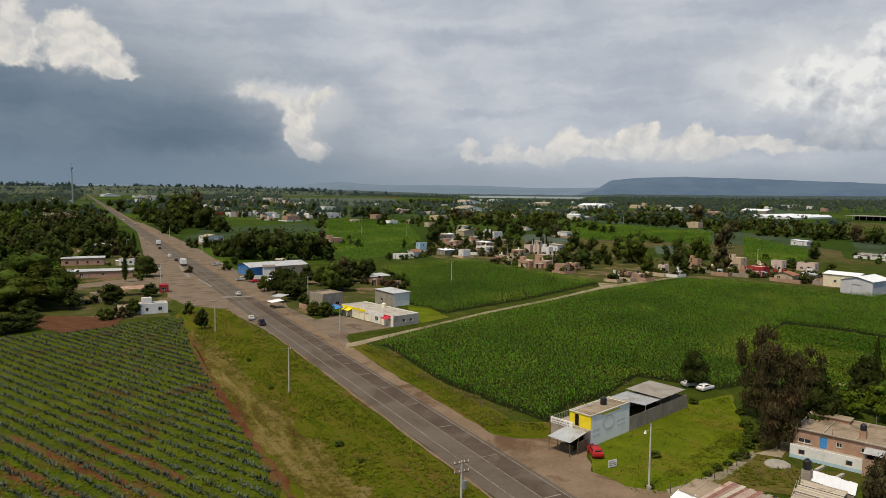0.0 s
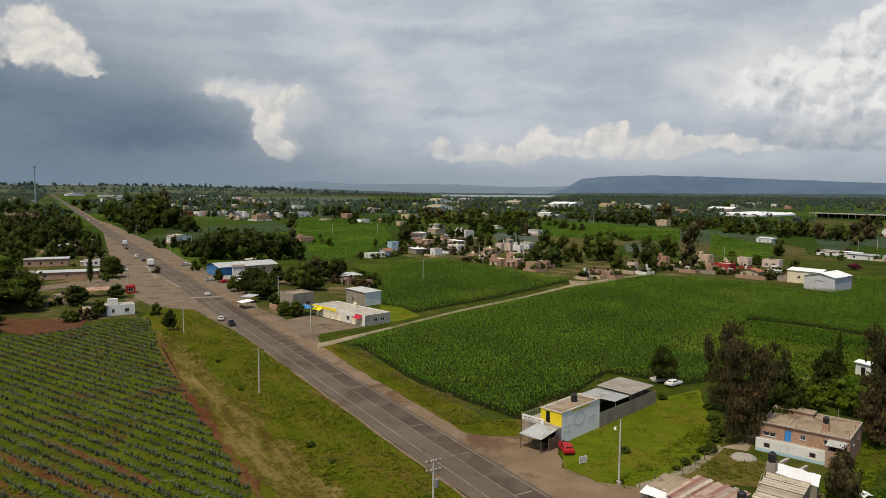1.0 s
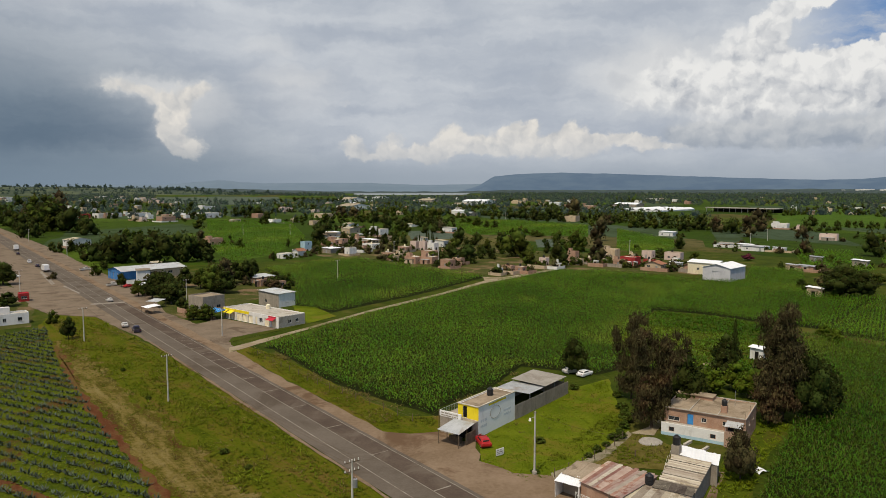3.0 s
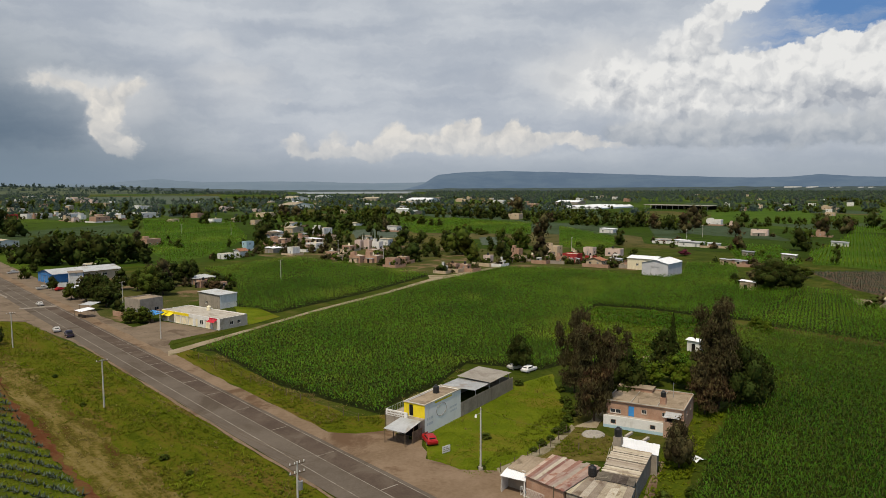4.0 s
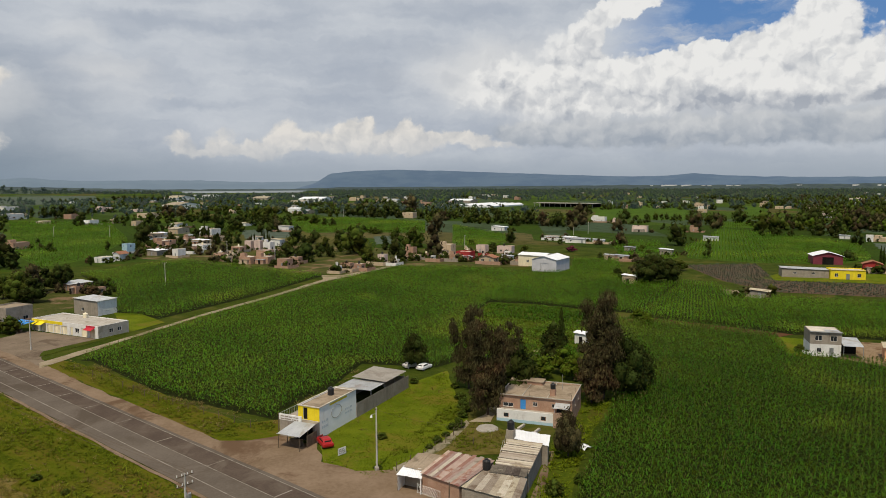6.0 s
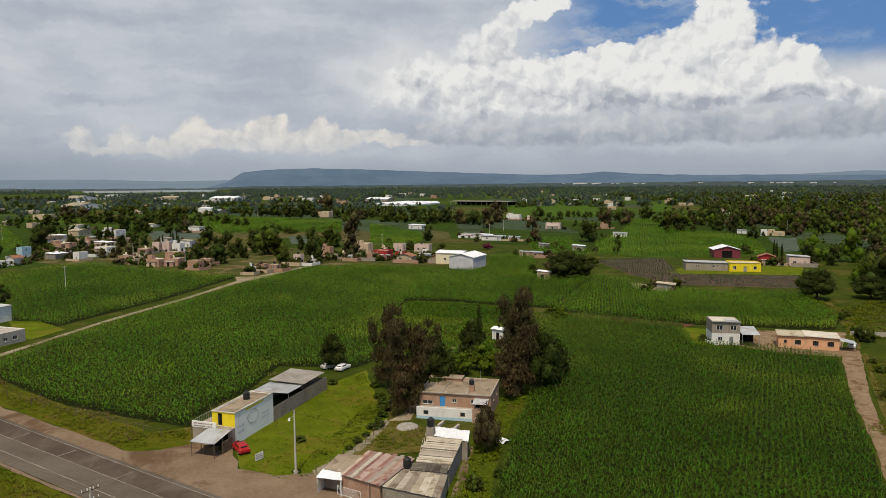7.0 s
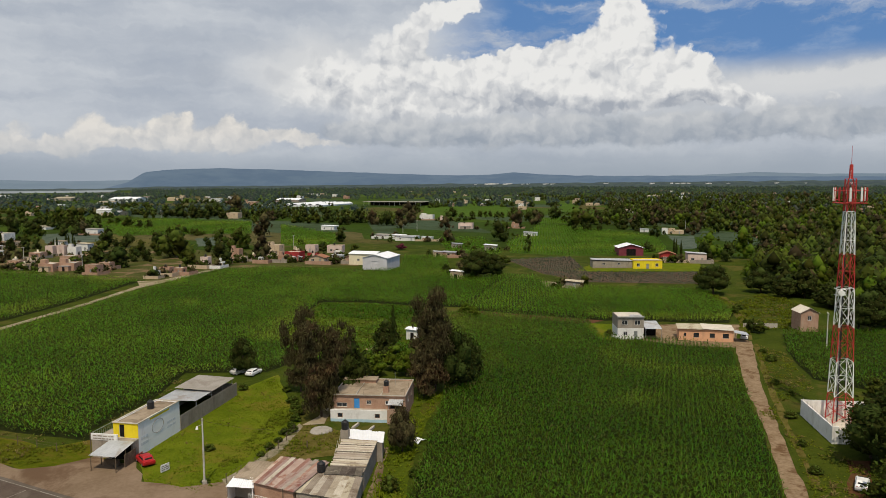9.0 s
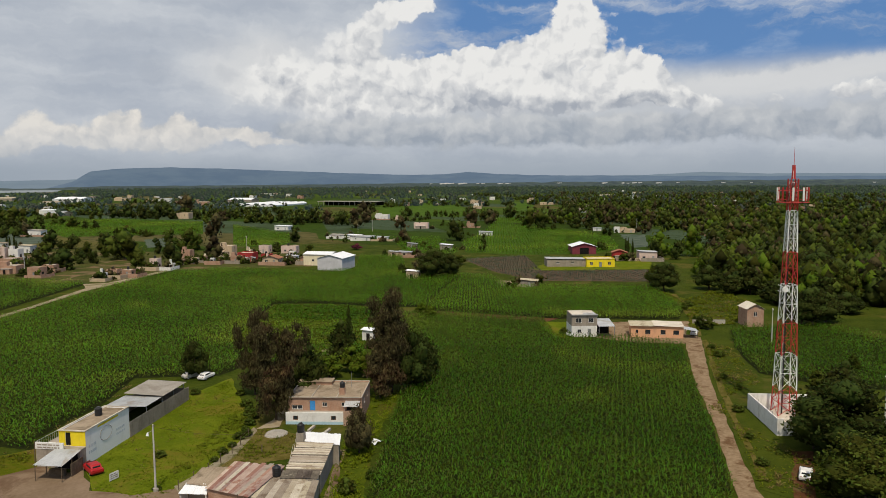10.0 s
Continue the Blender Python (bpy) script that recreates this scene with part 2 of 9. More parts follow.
def streaky(name, tones, angle, edges, long=0.05, wide=0.35):
    """Rough ground in long ragged streaks of several tones along one direction."""
    m = bpy.data.materials.new(name)
    m.use_nodes = True
    t = Nodes(m.node_tree)
    p = t.add("ShaderNodeNewGeometry").outputs["Position"]
    c, w = math.cos(radians(angle)), math.sin(radians(angle))
    u, v = t.vec("DOT_PRODUCT", p, (c, w, 0)), t.vec("DOT_PRODUCT", p, (-w, c, 0))
    q = t.add("ShaderNodeCombineXYZ", {0: t.math("MULTIPLY", u, wide), 1: t.math("MULTIPLY", v, long), 2: 0.0}).outputs[0]
    band = t.noise(q, 1.0, 7.0, 0.65, 0, 0.4)
    speck = t.noise(p, 1.3, 8.0, 0.75)
    blotch = t.noise(p, 0.22, 5.0, 0.6)
    f = t.math("ADD", t.math("MULTIPLY", band, 0.5), t.math("ADD", t.math("MULTIPLY", speck, 0.3), t.math("MULTIPLY", blotch, 0.2)))
    col = tones[0]
    for tone, e in zip(tones[1:], edges):
        col = t.mix(t.ramp(f, e - 0.035, e + 0.035), col, tone)
    col = t.mix(t.ramp(speck, 0.58, 0.72, 0.0, 0.5), col, (0.03, 0.036, 0.006))
    s = t.add("ShaderNodeBsdfPrincipled", {"Base Color": col, "Roughness": 0.95, "Specular IOR Level": 0.02, "Normal": t.add("ShaderNodeBump", {"Strength": 0.9, "Distance": 0.35, "Height": speck}).outputs[0]})
    t.add("ShaderNodeOutputMaterial", {0: s.outputs[0]})
    return m


MAT = {
    "dry_streaks": streaky("dry_streaky_grass", [(0.082, 0.040, 0.014), (0.074, 0.070, 0.008), (0.155, 0.118, 0.031), (0.20, 0.155, 0.058)], 31.5, (0.44, 0.49, 0.55)),
    "soil_streaks": streaky("soil_with_dry_grass", [(0.100, 0.038, 0.016), (0.130, 0.057, 0.026), (0.110, 0.080, 0.020), (0.060, 0.064, 0.007)], 31.5, (0.47, 0.52, 0.57)),
    "bank_streaks": streaky("weedy_bank", [(0.050, 0.066, 0.003), (0.080, 0.096, 0.005), (0.102, 0.096, 0.009), (0.125, 0.088, 0.020)], 31.5, (0.44, 0.50, 0.56)),
    "path": material("overgrown_path", (0.19, 0.16, 0.105), (0.27, 0.235, 0.165), 0.5, 0.95, 0.3, 2.5, c=(0.085, 0.082, 0.028)),
    "asphalt": material("asphalt", (0.104, 0.086, 0.068), (0.138, 0.115, 0.092), 0.12, 0.9, 0.05, 3.0, c=(0.088, 0.070, 0.053)),
    "shoulder": material("shoulder_asphalt", (0.150, 0.116, 0.082), (0.205, 0.160, 0.116), 0.2, 0.95, 0.08, 2.5, c=(0.118, 0.088, 0.062)),
    "dirt": material("packed_dirt", (0.162, 0.114, 0.072), (0.23, 0.166, 0.112), 0.12, 0.95, 0.15, 1.5, c=(0.115, 0.072, 0.043)),
    "red_soil": material("red_soil", (0.068, 0.029, 0.013), (0.108, 0.050, 0.023), 0.3, 0.95, 0.5, 2.0, c=(0.10, 0.072, 0.028)),
    "red_track": material("reddish_track", (0.185, 0.125, 0.072), (0.275, 0.20, 0.125), 0.45, 0.95, 0.6, 1.8, c=(0.125, 0.072, 0.036)),
    "pale_track": material("pale_track", (0.24, 0.19, 0.12), (0.31, 0.26, 0.18), 0.2, 0.95, 0.2, 1.4, c=(0.15, 0.135, 0.06)),
    "grass": material("grass", (0.045, 0.055, 0.006), (0.075, 0.082, 0.010), 0.09, 0.95, 0.6, 1.6, c=(0.09, 0.08, 0.018)),
    "lush": material("lush_grass", (0.072, 0.102, 0.004), (0.122, 0.150, 0.008), 0.2, 0.95, 0.7, 2.2, c=(0.130, 0.118, 0.014)),
    "rough_grass": material("rough_grass", (0.034, 0.050, 0.005), (0.055, 0.070, 0.007), 0.13, 0.95, 0.7, 1.3, c=(0.072, 0.064, 0.014)),
    "dry_grass": material("dry_grass", (0.082, 0.070, 0.014), (0.138, 0.112, 0.032), 0.3, 0.95, 0.9, 1.5, c=(0.048, 0.056, 0.006)),
    "weeds": material("weeds", (0.044, 0.066, 0.004), (0.076, 0.098, 0.007), 0.2, 0.95, 0.9, 1.6, c=(0.075, 0.07, 0.011)),
    "yard": material("trodden_yards", (0.040, 0.052, 0.010), (0.080, 0.078, 0.022), 0.10, 0.95, 0.8, 0.9, c=(0.17, 0.115, 0.065)),
    "scrub": material("scrubby_ground", (0.026, 0.044, 0.004), (0.056, 0.070, 0.008), 0.12, 0.95, 0.9, 1.1, c=(0.080, 0.076, 0.016)),
    # The shade under the maize is put into this near-black soil colour.
    "shaded_crop_soil": material("shaded_crop_soil", (0.013, 0.018, 0.004), (0.024, 0.029, 0.007), 0.3, 0.95, 0.4),
    "corn": material("corn_leaf", (0.058, 0.118, 0.006), (0.124, 0.202, 0.013), 0.03, 0.5, 0.0, 0.5, c=(0.18, 0.235, 0.02), rand=-0.7, leafy=True),
    "tassel": material("corn_tassel", (0.12, 0.115, 0.035), (0.17, 0.155, 0.055), 0.5, 0.9, 0.0),
    "agave": material("agave_leaf", (0.038, 0.054, 0.030), (0.076, 0.096, 0.057), 0.2, 0.75, 0.0, rand=-0.45),
    "agave_far": material("far_agave_rows", (0.050, 0.072, 0.050), (0.095, 0.115, 0.085), 0.15, 0.95, 0.6, 1.2),
    "agave_soil": material("weedy_agave_soil", (0.040, 0.062, 0.004), (0.088, 0.106, 0.007), 0.16, 0.95, 0.9, 1.5, c=(0.080, 0.046, 0.014)),
    "weed_leaf": material("weed_leaf", (0.084, 0.107, 0.006), (0.128, 0.148, 0.011), 0.1, 0.8, 0.0, 0.6, c=(0.14, 0.125, 0.022), rand=-0.25, leafy=True),
    "lush_leaf": material("lush_leaf", (0.098, 0.135, 0.005), (0.140, 0.175, 0.009), 0.1, 0.8, 0.0, 0.6, c=(0.16, 0.17, 0.016), rand=-0.25, leafy=True),
    "straw": material("straw", (0.125, 0.100, 0.030), (0.20, 0.155, 0.055), 0.2, 0.9, 0.0, 0.6, c=(0.085, 0.085, 0.012), rand=-0.3, leafy=True),
    "leaf": material("leaf", (0.042, 0.058, 0.008), (0.084, 0.100, 0.016), 0.08, 0.7, 0.0, 0.8, rand=-0.5, leafy=True),
    "leaf_dark": material("dark_leaf", (0.028, 0.039, 0.008), (0.055, 0.066, 0.014), 0.1, 0.7, 0.0, 0.8, rand=-0.5, leafy=True),
    "leaf_bright": material("bright_leaf", (0.060, 0.095, 0.008), (0.095, 0.13, 0.012), 0.1, 0.7, 0.0, 0.8, rand=-0.35, leafy=True),
    "leaf_brown": material("brownish_needles", (0.056, 0.050, 0.022), (0.092, 0.075, 0.034), 0.15, 0.8, 0.0, 0.8, c=(0.115, 0.074, 0.036), rand=-0.45, leafy=True),
    "leaf_red": material("reddish_leaf", (0.08, 0.02, 0.03), (0.14, 0.03, 0.05), 0.3, 0.7, 0.0, rand=-0.25, leafy=True),
    "bark": material("bark", (0.06, 0.045, 0.035), (0.11, 0.085, 0.065), 1.0, 0.95, 0.5),
    "white": material("white_plaster", (0.66, 0.65, 0.62), (0.78, 0.77, 0.74), 0.4, 0.85, 0.05, stain=(0.45, 0.42, 0.37)),
    "whitewash": material("whitewashed_wall", (0.84, 0.84, 0.82), (0.88, 0.88, 0.86), 0.4, 0.85, 0.05, stain=(0.62, 0.59, 0.54)),
    "tan": material("tan_plaster", (0.48, 0.37, 0.25), (0.58, 0.46, 0.32), 0.4, 0.9, 0.05, stain=(0.32, 0.25, 0.18)),
    "pink": material("pink_plaster", (0.58, 0.44, 0.38), (0.68, 0.54, 0.47), 0.4, 0.9, 0.05, stain=(0.40, 0.31, 0.27)),
    "red": material("red_plaster", (0.28, 0.035, 0.035), (0.36, 0.05, 0.045), 0.4, 0.85, 0.05, stain=(0.18, 0.035, 0.03)),
    "orange": material("orange_plaster", (0.62, 0.34, 0.19), (0.70, 0.40, 0.24), 0.4, 0.9, 0.05, stain=(0.5, 0.28, 0.17)),
    "blue": material("blue_paint", (0.05, 0.17, 0.42), (0.08, 0.24, 0.52), 0.4, 0.8, 0.05, stain=(0.12, 0.2, 0.32)),
    "pale_blue": material("pale_blue_plaster", (0.36, 0.52, 0.60), (0.44, 0.60, 0.67), 0.4, 0.85, 0.05, stain=(0.3, 0.38, 0.4)),
    "yellow": material("yellow_paint", (0.74, 0.58, 0.02), (0.82, 0.66, 0.04), 0.4, 0.8, 0.05, stain=(0.55, 0.42, 0.06)),
    "cream": material("cream_plaster", (0.72, 0.64, 0.45), (0.80, 0.72, 0.53), 0.4, 0.85, 0.05, stain=(0.5, 0.43, 0.3)),
    "brick": material("bare_brick", (0.34, 0.205, 0.14), (0.45, 0.29, 0.205), 0.6, 0.95, 0.3, 6.0, stain=(0.42, 0.33, 0.25)),
    "block": material("concrete_block", (0.27, 0.235, 0.19), (0.36, 0.315, 0.26), 0.6, 0.95, 0.3, 5.0, stain=(0.15, 0.12, 0.09)),
    "concrete": material("weathered_concrete", (0.36, 0.33, 0.28), (0.46, 0.42, 0.36), 0.5, 0.95, 0.2, 4.0, c=(0.30, 0.265, 0.21)),
    "roof_tan": material("dusty_flat_roof", (0.25, 0.195, 0.135), (0.34, 0.275, 0.20), 0.4, 0.95, 0.15, 3.0, c=(0.18, 0.14, 0.096)),
    "roof_pale": material("pale_flat_roof", (0.50, 0.45, 0.37), (0.62, 0.57, 0.48), 0.4, 0.95, 0.15, 3.0, c=(0.42, 0.37, 0.30)),
    "sheet": material("zinc_sheet", (0.36, 0.37, 0.37), (0.48, 0.49, 0.49), 0.5, 0.5, 0.0, 4.0, c=(0.33, 0.30, 0.26), metallic=0.2, rand=0.18),
    "sheet_clad": material("pale_grey_cladding", (0.50, 0.50, 0.53), (0.58, 0.58, 0.61), 0.4, 0.6, 0.0, 3.0, stain=(0.42, 0.41, 0.42)),
    "sheet_white": material("white_sheet", (0.74, 0.75, 0.76), (0.84, 0.85, 0.86), 0.3, 0.5, 0.0, 3.0, metallic=0.05),
    "sheet_grey": material("grey_sheet", (0.28, 0.255, 0.215), (0.34, 0.315, 0.27), 0.4, 0.75, 0.0, 3.0, c=(0.25, 0.22, 0.18), metallic=0.1, rand=0.1),
    "sheet_rust": material("rusted_sheet", (0.34, 0.245, 0.20), (0.42, 0.325, 0.27), 0.8, 0.8, 0.0, 3.0, c=(0.26, 0.12, 0.085), rand=0.25),
    "sheet_beige": material("beige_sheet", (0.31, 0.26, 0.19), (0.39, 0.34, 0.26), 0.6, 0.85, 0.0, 3.0, c=(0.21, 0.165, 0.115), rand=0.3),
    "sheet_red": material("red_rusted_sheet", (0.245, 0.125, 0.095), (0.33, 0.195, 0.15), 0.8, 0.8, 0.0, 3.0, c=(0.36, 0.28, 0.23), rand=0.25),
    "sheet_pale": material("pale_worn_sheet", (0.38, 0.33, 0.26), (0.48, 0.43, 0.35), 0.7, 0.8, 0.0, 3.0, c=(0.26, 0.21, 0.15), rand=0.25),
    "sheet_dark": material("dark_sheet_metal", (0.075, 0.062, 0.05), (0.13, 0.108, 0.088), 0.8, 0.85, 0.0, 3.0, c=(0.22, 0.19, 0.15), rand=0.3),
    "tile": material("clay_tile", (0.25, 0.115, 0.07), (0.33, 0.165, 0.105), 0.8, 0.9, 0.4, 5.0),
    "maroon": material("maroon_sheet", (0.15, 0.025, 0.04), (0.20, 0.035, 0.05), 0.4, 0.7, 0.0),
    # Near-black stand-in for shade in openings; also plain dark doors and frames.
    "dark": material("dark_trim_and_shade", (0.012, 0.011, 0.010), (0.022, 0.02, 0.018), 1.0, 0.9, 0.0),
    "pane": material("window_pane", (0.02, 0.024, 0.028), (0.035, 0.04, 0.045), 1.0, 0.12, 0.0),
    "metal": material("galvanised_metal", (0.32, 0.33, 0.33), (0.42, 0.43, 0.43), 1.0, 0.5, 0.0, metallic=0.6),
    "post": material("concrete_post", (0.42, 0.40, 0.36), (0.54, 0.52, 0.47), 1.0, 0.9, 0.1),
    "wood": material("weathered_wood", (0.10, 0.075, 0.05), (0.17, 0.13, 0.09), 1.2, 0.9, 0.2),
    "black": material("black_plastic", (0.012, 0.012, 0.013), (0.02, 0.02, 0.021), 1.0, 0.45, 0.0),
    "paint": material("road_paint", (0.19, 0.162, 0.13), (0.29, 0.26, 0.22), 0.4, 0.85, 0.0, 3.0, c=(0.15, 0.122, 0.098)),
    "plot_soil": material("dark_plot_soil", (0.085, 0.056, 0.038), (0.125, 0.084, 0.056), 0.2, 0.95, 0.3, 1.8, c=(0.05, 0.052, 0.018)),
    "corn_dark": material("dark_corn_leaf", (0.040, 0.084, 0.005), (0.082, 0.138, 0.010), 0.03, 0.5, 0.0, 0.5, c=(0.122, 0.165, 0.014), rand=-0.65, leafy=True),
    "corn_ground": material("green_crop_ground", (0.036, 0.074, 0.006), (0.064, 0.110, 0.010), 0.05, 0.95, 0.6, 0.8),
    "ploughed": material("ploughed_red_earth", (0.080, 0.036, 0.018), (0.118, 0.058, 0.030), 0.3, 0.95, 0.6, 1.6),
    "ink": material("faded_wall_paint", (0.56, 0.59, 0.62), (0.68, 0.70, 0.72), 0.8, 0.9, 0.0),
    "lane": material("dark_worn_lane", (0.074, 0.055, 0.043), (0.100, 0.076, 0.059), 0.2, 0.9, 0.05, 3.0, c=(0.122, 0.098, 0.076)),
    "tower_red": material("tower_red", (0.42, 0.03, 0.025), (0.50, 0.045, 0.035), 0.4, 0.6, 0.0),
    "tower_white": material("tower_white", (0.76, 0.76, 0.73), (0.83, 0.83, 0.80), 0.4, 0.6, 0.0),
    "car_white": material("white_car_paint", (0.74, 0.74, 0.73), (0.80, 0.80, 0.79), 0.4, 0.25, 0.0),
    "car_red": material("red_car_paint", (0.34, 0.012, 0.015), (0.42, 0.018, 0.02), 0.4, 0.3, 0.0),
    "car_dark": material("dark_car_paint", (0.03, 0.025, 0.045), (0.045, 0.04, 0.06), 0.4, 0.25, 0.0),
    "car_silver": material("silver_car_paint", (0.42, 0.41, 0.38), (0.5, 0.49, 0.46), 0.4, 0.3, 0.0),
    "tyre": material("tyre_rubber", (0.012, 0.012, 0.012), (0.02, 0.02, 0.02), 1.0, 0.9, 0.0),
    "lamp_red": material("tail_lamp", (0.25, 0.01, 0.01), (0.3, 0.015, 0.015), 1.0, 0.3, 0.0),
    "lamp_clear": material("head_lamp", (0.7, 0.7, 0.68), (0.78, 0.78, 0.76), 1.0, 0.2, 0.0),
    "tarp_blue": material("blue_tarpaulin", (0.03, 0.19, 0.50), (0.05, 0.27, 0.62), 0.5, 0.7, 0.0),
    "tarp_red": material("red_awning", (0.42, 0.03, 0.05), (0.52, 0.05, 0.07), 0.5, 0.8, 0.0),
    "gravel": material("gravel_heap", (0.32, 0.29, 0.25), (0.42, 0.39, 0.34), 1.0, 0.95, 0.8, 6.0),
    "water": material("lake_water", (0.20, 0.23, 0.25), (0.25, 0.28, 0.30), 0.01, 0.8, 0.0),
}


# ---- building blocks ----
def part(name, bm, mat, parent=None, label="", smooth=False):
    """Links a bmesh as one mesh object, under its thing or part where there is one."""
    me = bpy.data.meshes.new(name)
    bm.to_mesh(me)
    bm.free()
    me.materials.append(MAT[mat] if isinstance(mat, str) else mat)
    if smooth:
        me.shade_smooth()
    ob = new(name, me)
    if parent:
        ob.parent = parent
    return tagged(ob, label)


def mesh_object(name, verts, faces, mat, parent=None):
    """One mesh from arrays: verts n x 3, faces m x 3 or m x 4."""
    me = bpy.data.meshes.new(name)
    verts, faces = np.asarray(verts, np.float32), np.asarray(faces, np.int32)
    k = faces.shape[1]
    me.vertices.add(len(verts))
    me.vertices.foreach_set("co", verts.ravel())
    me.loops.add(faces.size)
    me.loops.foreach_set("vertex_index", faces.ravel())
    me.polygons.add(len(faces))
    me.polygons.foreach_set("loop_start", np.arange(0, faces.size, k, dtype=np.int32))
    me.polygons.foreach_set("loop_total", np.full(len(faces), k, np.int32))
    me.update(calc_edges=True)
    me.materials.append(MAT[mat] if isinstance(mat, str) else mat)
    ob = new(name, me)
    if parent:
        ob.parent = parent
    return ob


def box(bm, x0, x1, y0, y1, z0, z1, m=None):
    got = bmesh.ops.create_cube(bm, size=1.0)["verts"]
    t = Matrix.Translation(((x0 + x1) / 2, (y0 + y1) / 2, (z0 + z1) / 2)) @ Matrix.Diagonal((x1 - x0, y1 - y0, z1 - z0, 1))
    bmesh.ops.transform(bm, matrix=(m @ t) if m else t, verts=got)
    return got


def boxed(*dims, bevel=0.0):
    bm = bmesh.new()
    box(bm, *dims)
    if bevel:
        bmesh.ops.bevel(bm, geom=bm.edges[:], offset=bevel, segments=2, affect="EDGES")
    return bm


def rod(bm, a, b, r0, r1=None, sides=8):
    a, b = Vector(a), Vector(b)
    d = b - a
    m = Matrix.Translation((a + b) / 2) @ d.to_track_quat("Z", "Y").to_matrix().to_4x4()
    bmesh.ops.create_cone(bm, cap_ends=True, segments=sides, radius1=r0, radius2=r0 if r1 is None else r1, depth=d.length, matrix=m)


def rods(*sticks, sides=8):
    bm = bmesh.new()
    for s in sticks:
        rod(bm, *s, sides=sides)
    return bm


def thing(name, x, y, rz=0.0, z=0.0, label="", category="", group=""):
    ob = new(name)
    ob.matrix_basis = pose(x, y, z, 0, 0, rz)
    return tagged(ob, label, category, group)


def outline(pts, jag, step=2.5, seed=0):
    """A closed outline with uneven edges."""
    out = []
    for i, a in enumerate(pts):
        b = pts[(i + 1) % len(pts)]
        a, b = Vector((*a, 0)), Vector((*b, 0))
        n = max(1, int((b - a).length / step))
        side = Vector((-(b - a).y, (b - a).x, 0)).normalized()
        for k in range(n):
            p = a.lerp(b, k / n)
            w = noise.noise(p * 0.21 + Vector((seed, 0, 0))) + 0.6 * noise.noise(p * 0.7 + Vector((seed, 9, 0)))
            out.append(p + side * (jag * w if k else 0))
    return out


def patch(name, pts, z, mat, label, jag=0.5, category="ground", step=2.5):
    bm = bmesh.new()
    bm.faces.new([bm.verts.new((p.x, p.y, z)) for p in outline(pts, jag, step, len(name))])
    bmesh.ops.triangulate(bm, faces=bm.faces[:])
    bmesh.ops.recalc_face_normals(bm, faces=bm.faces[:])
    if sum(f.normal.z for f in bm.faces) < 0:
        bmesh.ops.reverse_faces(bm, faces=bm.faces[:])
    return tagged(part(name, bm, mat), label, category, kind="structure")


def inside(px, py, poly):
    """Which of the points lie in the outline."""
    hit = np.zeros(len(px), bool)
    for i in range(len(poly)):
        (x0, y0), (x1, y1) = poly[i - 1], poly[i]
        cross = ((y0 > py) != (y1 > py)) & (px < (x1 - x0) * (py - y0) / (y1 - y0 + 1e-9) + x0)
        hit ^= cross
    return hit


# ---- ground ----
def ground_material():
    m = bpy.data.materials.new("fields")
    m.use_nodes = True
    t = Nodes(m.node_tree)
    p = t.add("ShaderNodeNewGeometry").outputs["Position"]
    q = t.add("ShaderNodeMapping", {"Vector": p, "Rotation": (0, 0, radians(-42)), "Scale": (0.0105, 0.0042, 0.0)}).outputs[0]
    cell = t.add("ShaderNodeTexVoronoi", {"Vector": q, "Scale": 1.0, "Randomness": 0.75}, feature="F1", distance="CHEBYCHEV")
    tone = t.add("ShaderNodeSeparateColor", {0: cell.outputs["Color"]}).outputs
    col = t.mix(t.ramp(tone[0], 0.1, 0.9), (0.028, 0.056, 0.005), (0.060, 0.100, 0.009))
    col = t.mix(t.math("MULTIPLY", t.ramp(tone[1], 0.72, 0.78), 0.8), col, (0.055, 0.08, 0.055))
    col = t.mix(t.math("MULTIPLY", t.ramp(tone[2], 0.84, 0.88), 0.8), col, (0.11, 0.085, 0.03))
    col = t.mix(t.math("MULTIPLY", t.ramp(t.noise(p, 0.012, 6.0, 0.65), 0.45, 0.65), 0.6), col, (0.020, 0.034, 0.006))
    small = t.noise(p, 0.35, 8.0, 0.7)
    col = t.mix(t.ramp(small, 0.45, 0.72, 0.0, 0.6), col, (0.065, 0.066, 0.014))
    col = t.mix(t.ramp(t.noise(p, 0.11, 6.0, 0.75), 0.5, 0.62, 0.0, 0.7), col, (0.018, 0.030, 0.005))
    s = t.add("ShaderNodeBsdfPrincipled", {"Base Color": col, "Roughness": 0.95, "Specular IOR Level": 0.02, "Normal": t.add("ShaderNodeBump", {"Strength": 0.6, "Distance": 0.4, "Height": small}).outputs[0]})
    t.add("ShaderNodeOutputMaterial", {0: s.outputs[0]})
    return m


bm = bmesh.new()
bmesh.ops.create_circle(bm, cap_ends=True, segments=96, radius=4850)
tagged(part("ground", bm, ground_material()), "wide plain of green fields and scrub", "ground", kind="structure")

# the road runs along ALONG; ACROSS points to its right-hand side
ALONG, ACROSS = Vector((-0.522, 0.853, 0)), Vector((0.853, 0.522, 0))


def on_road(s, a, z=0.0):
    return ALONG * s + ACROSS * a + Vector((0, 0, z))


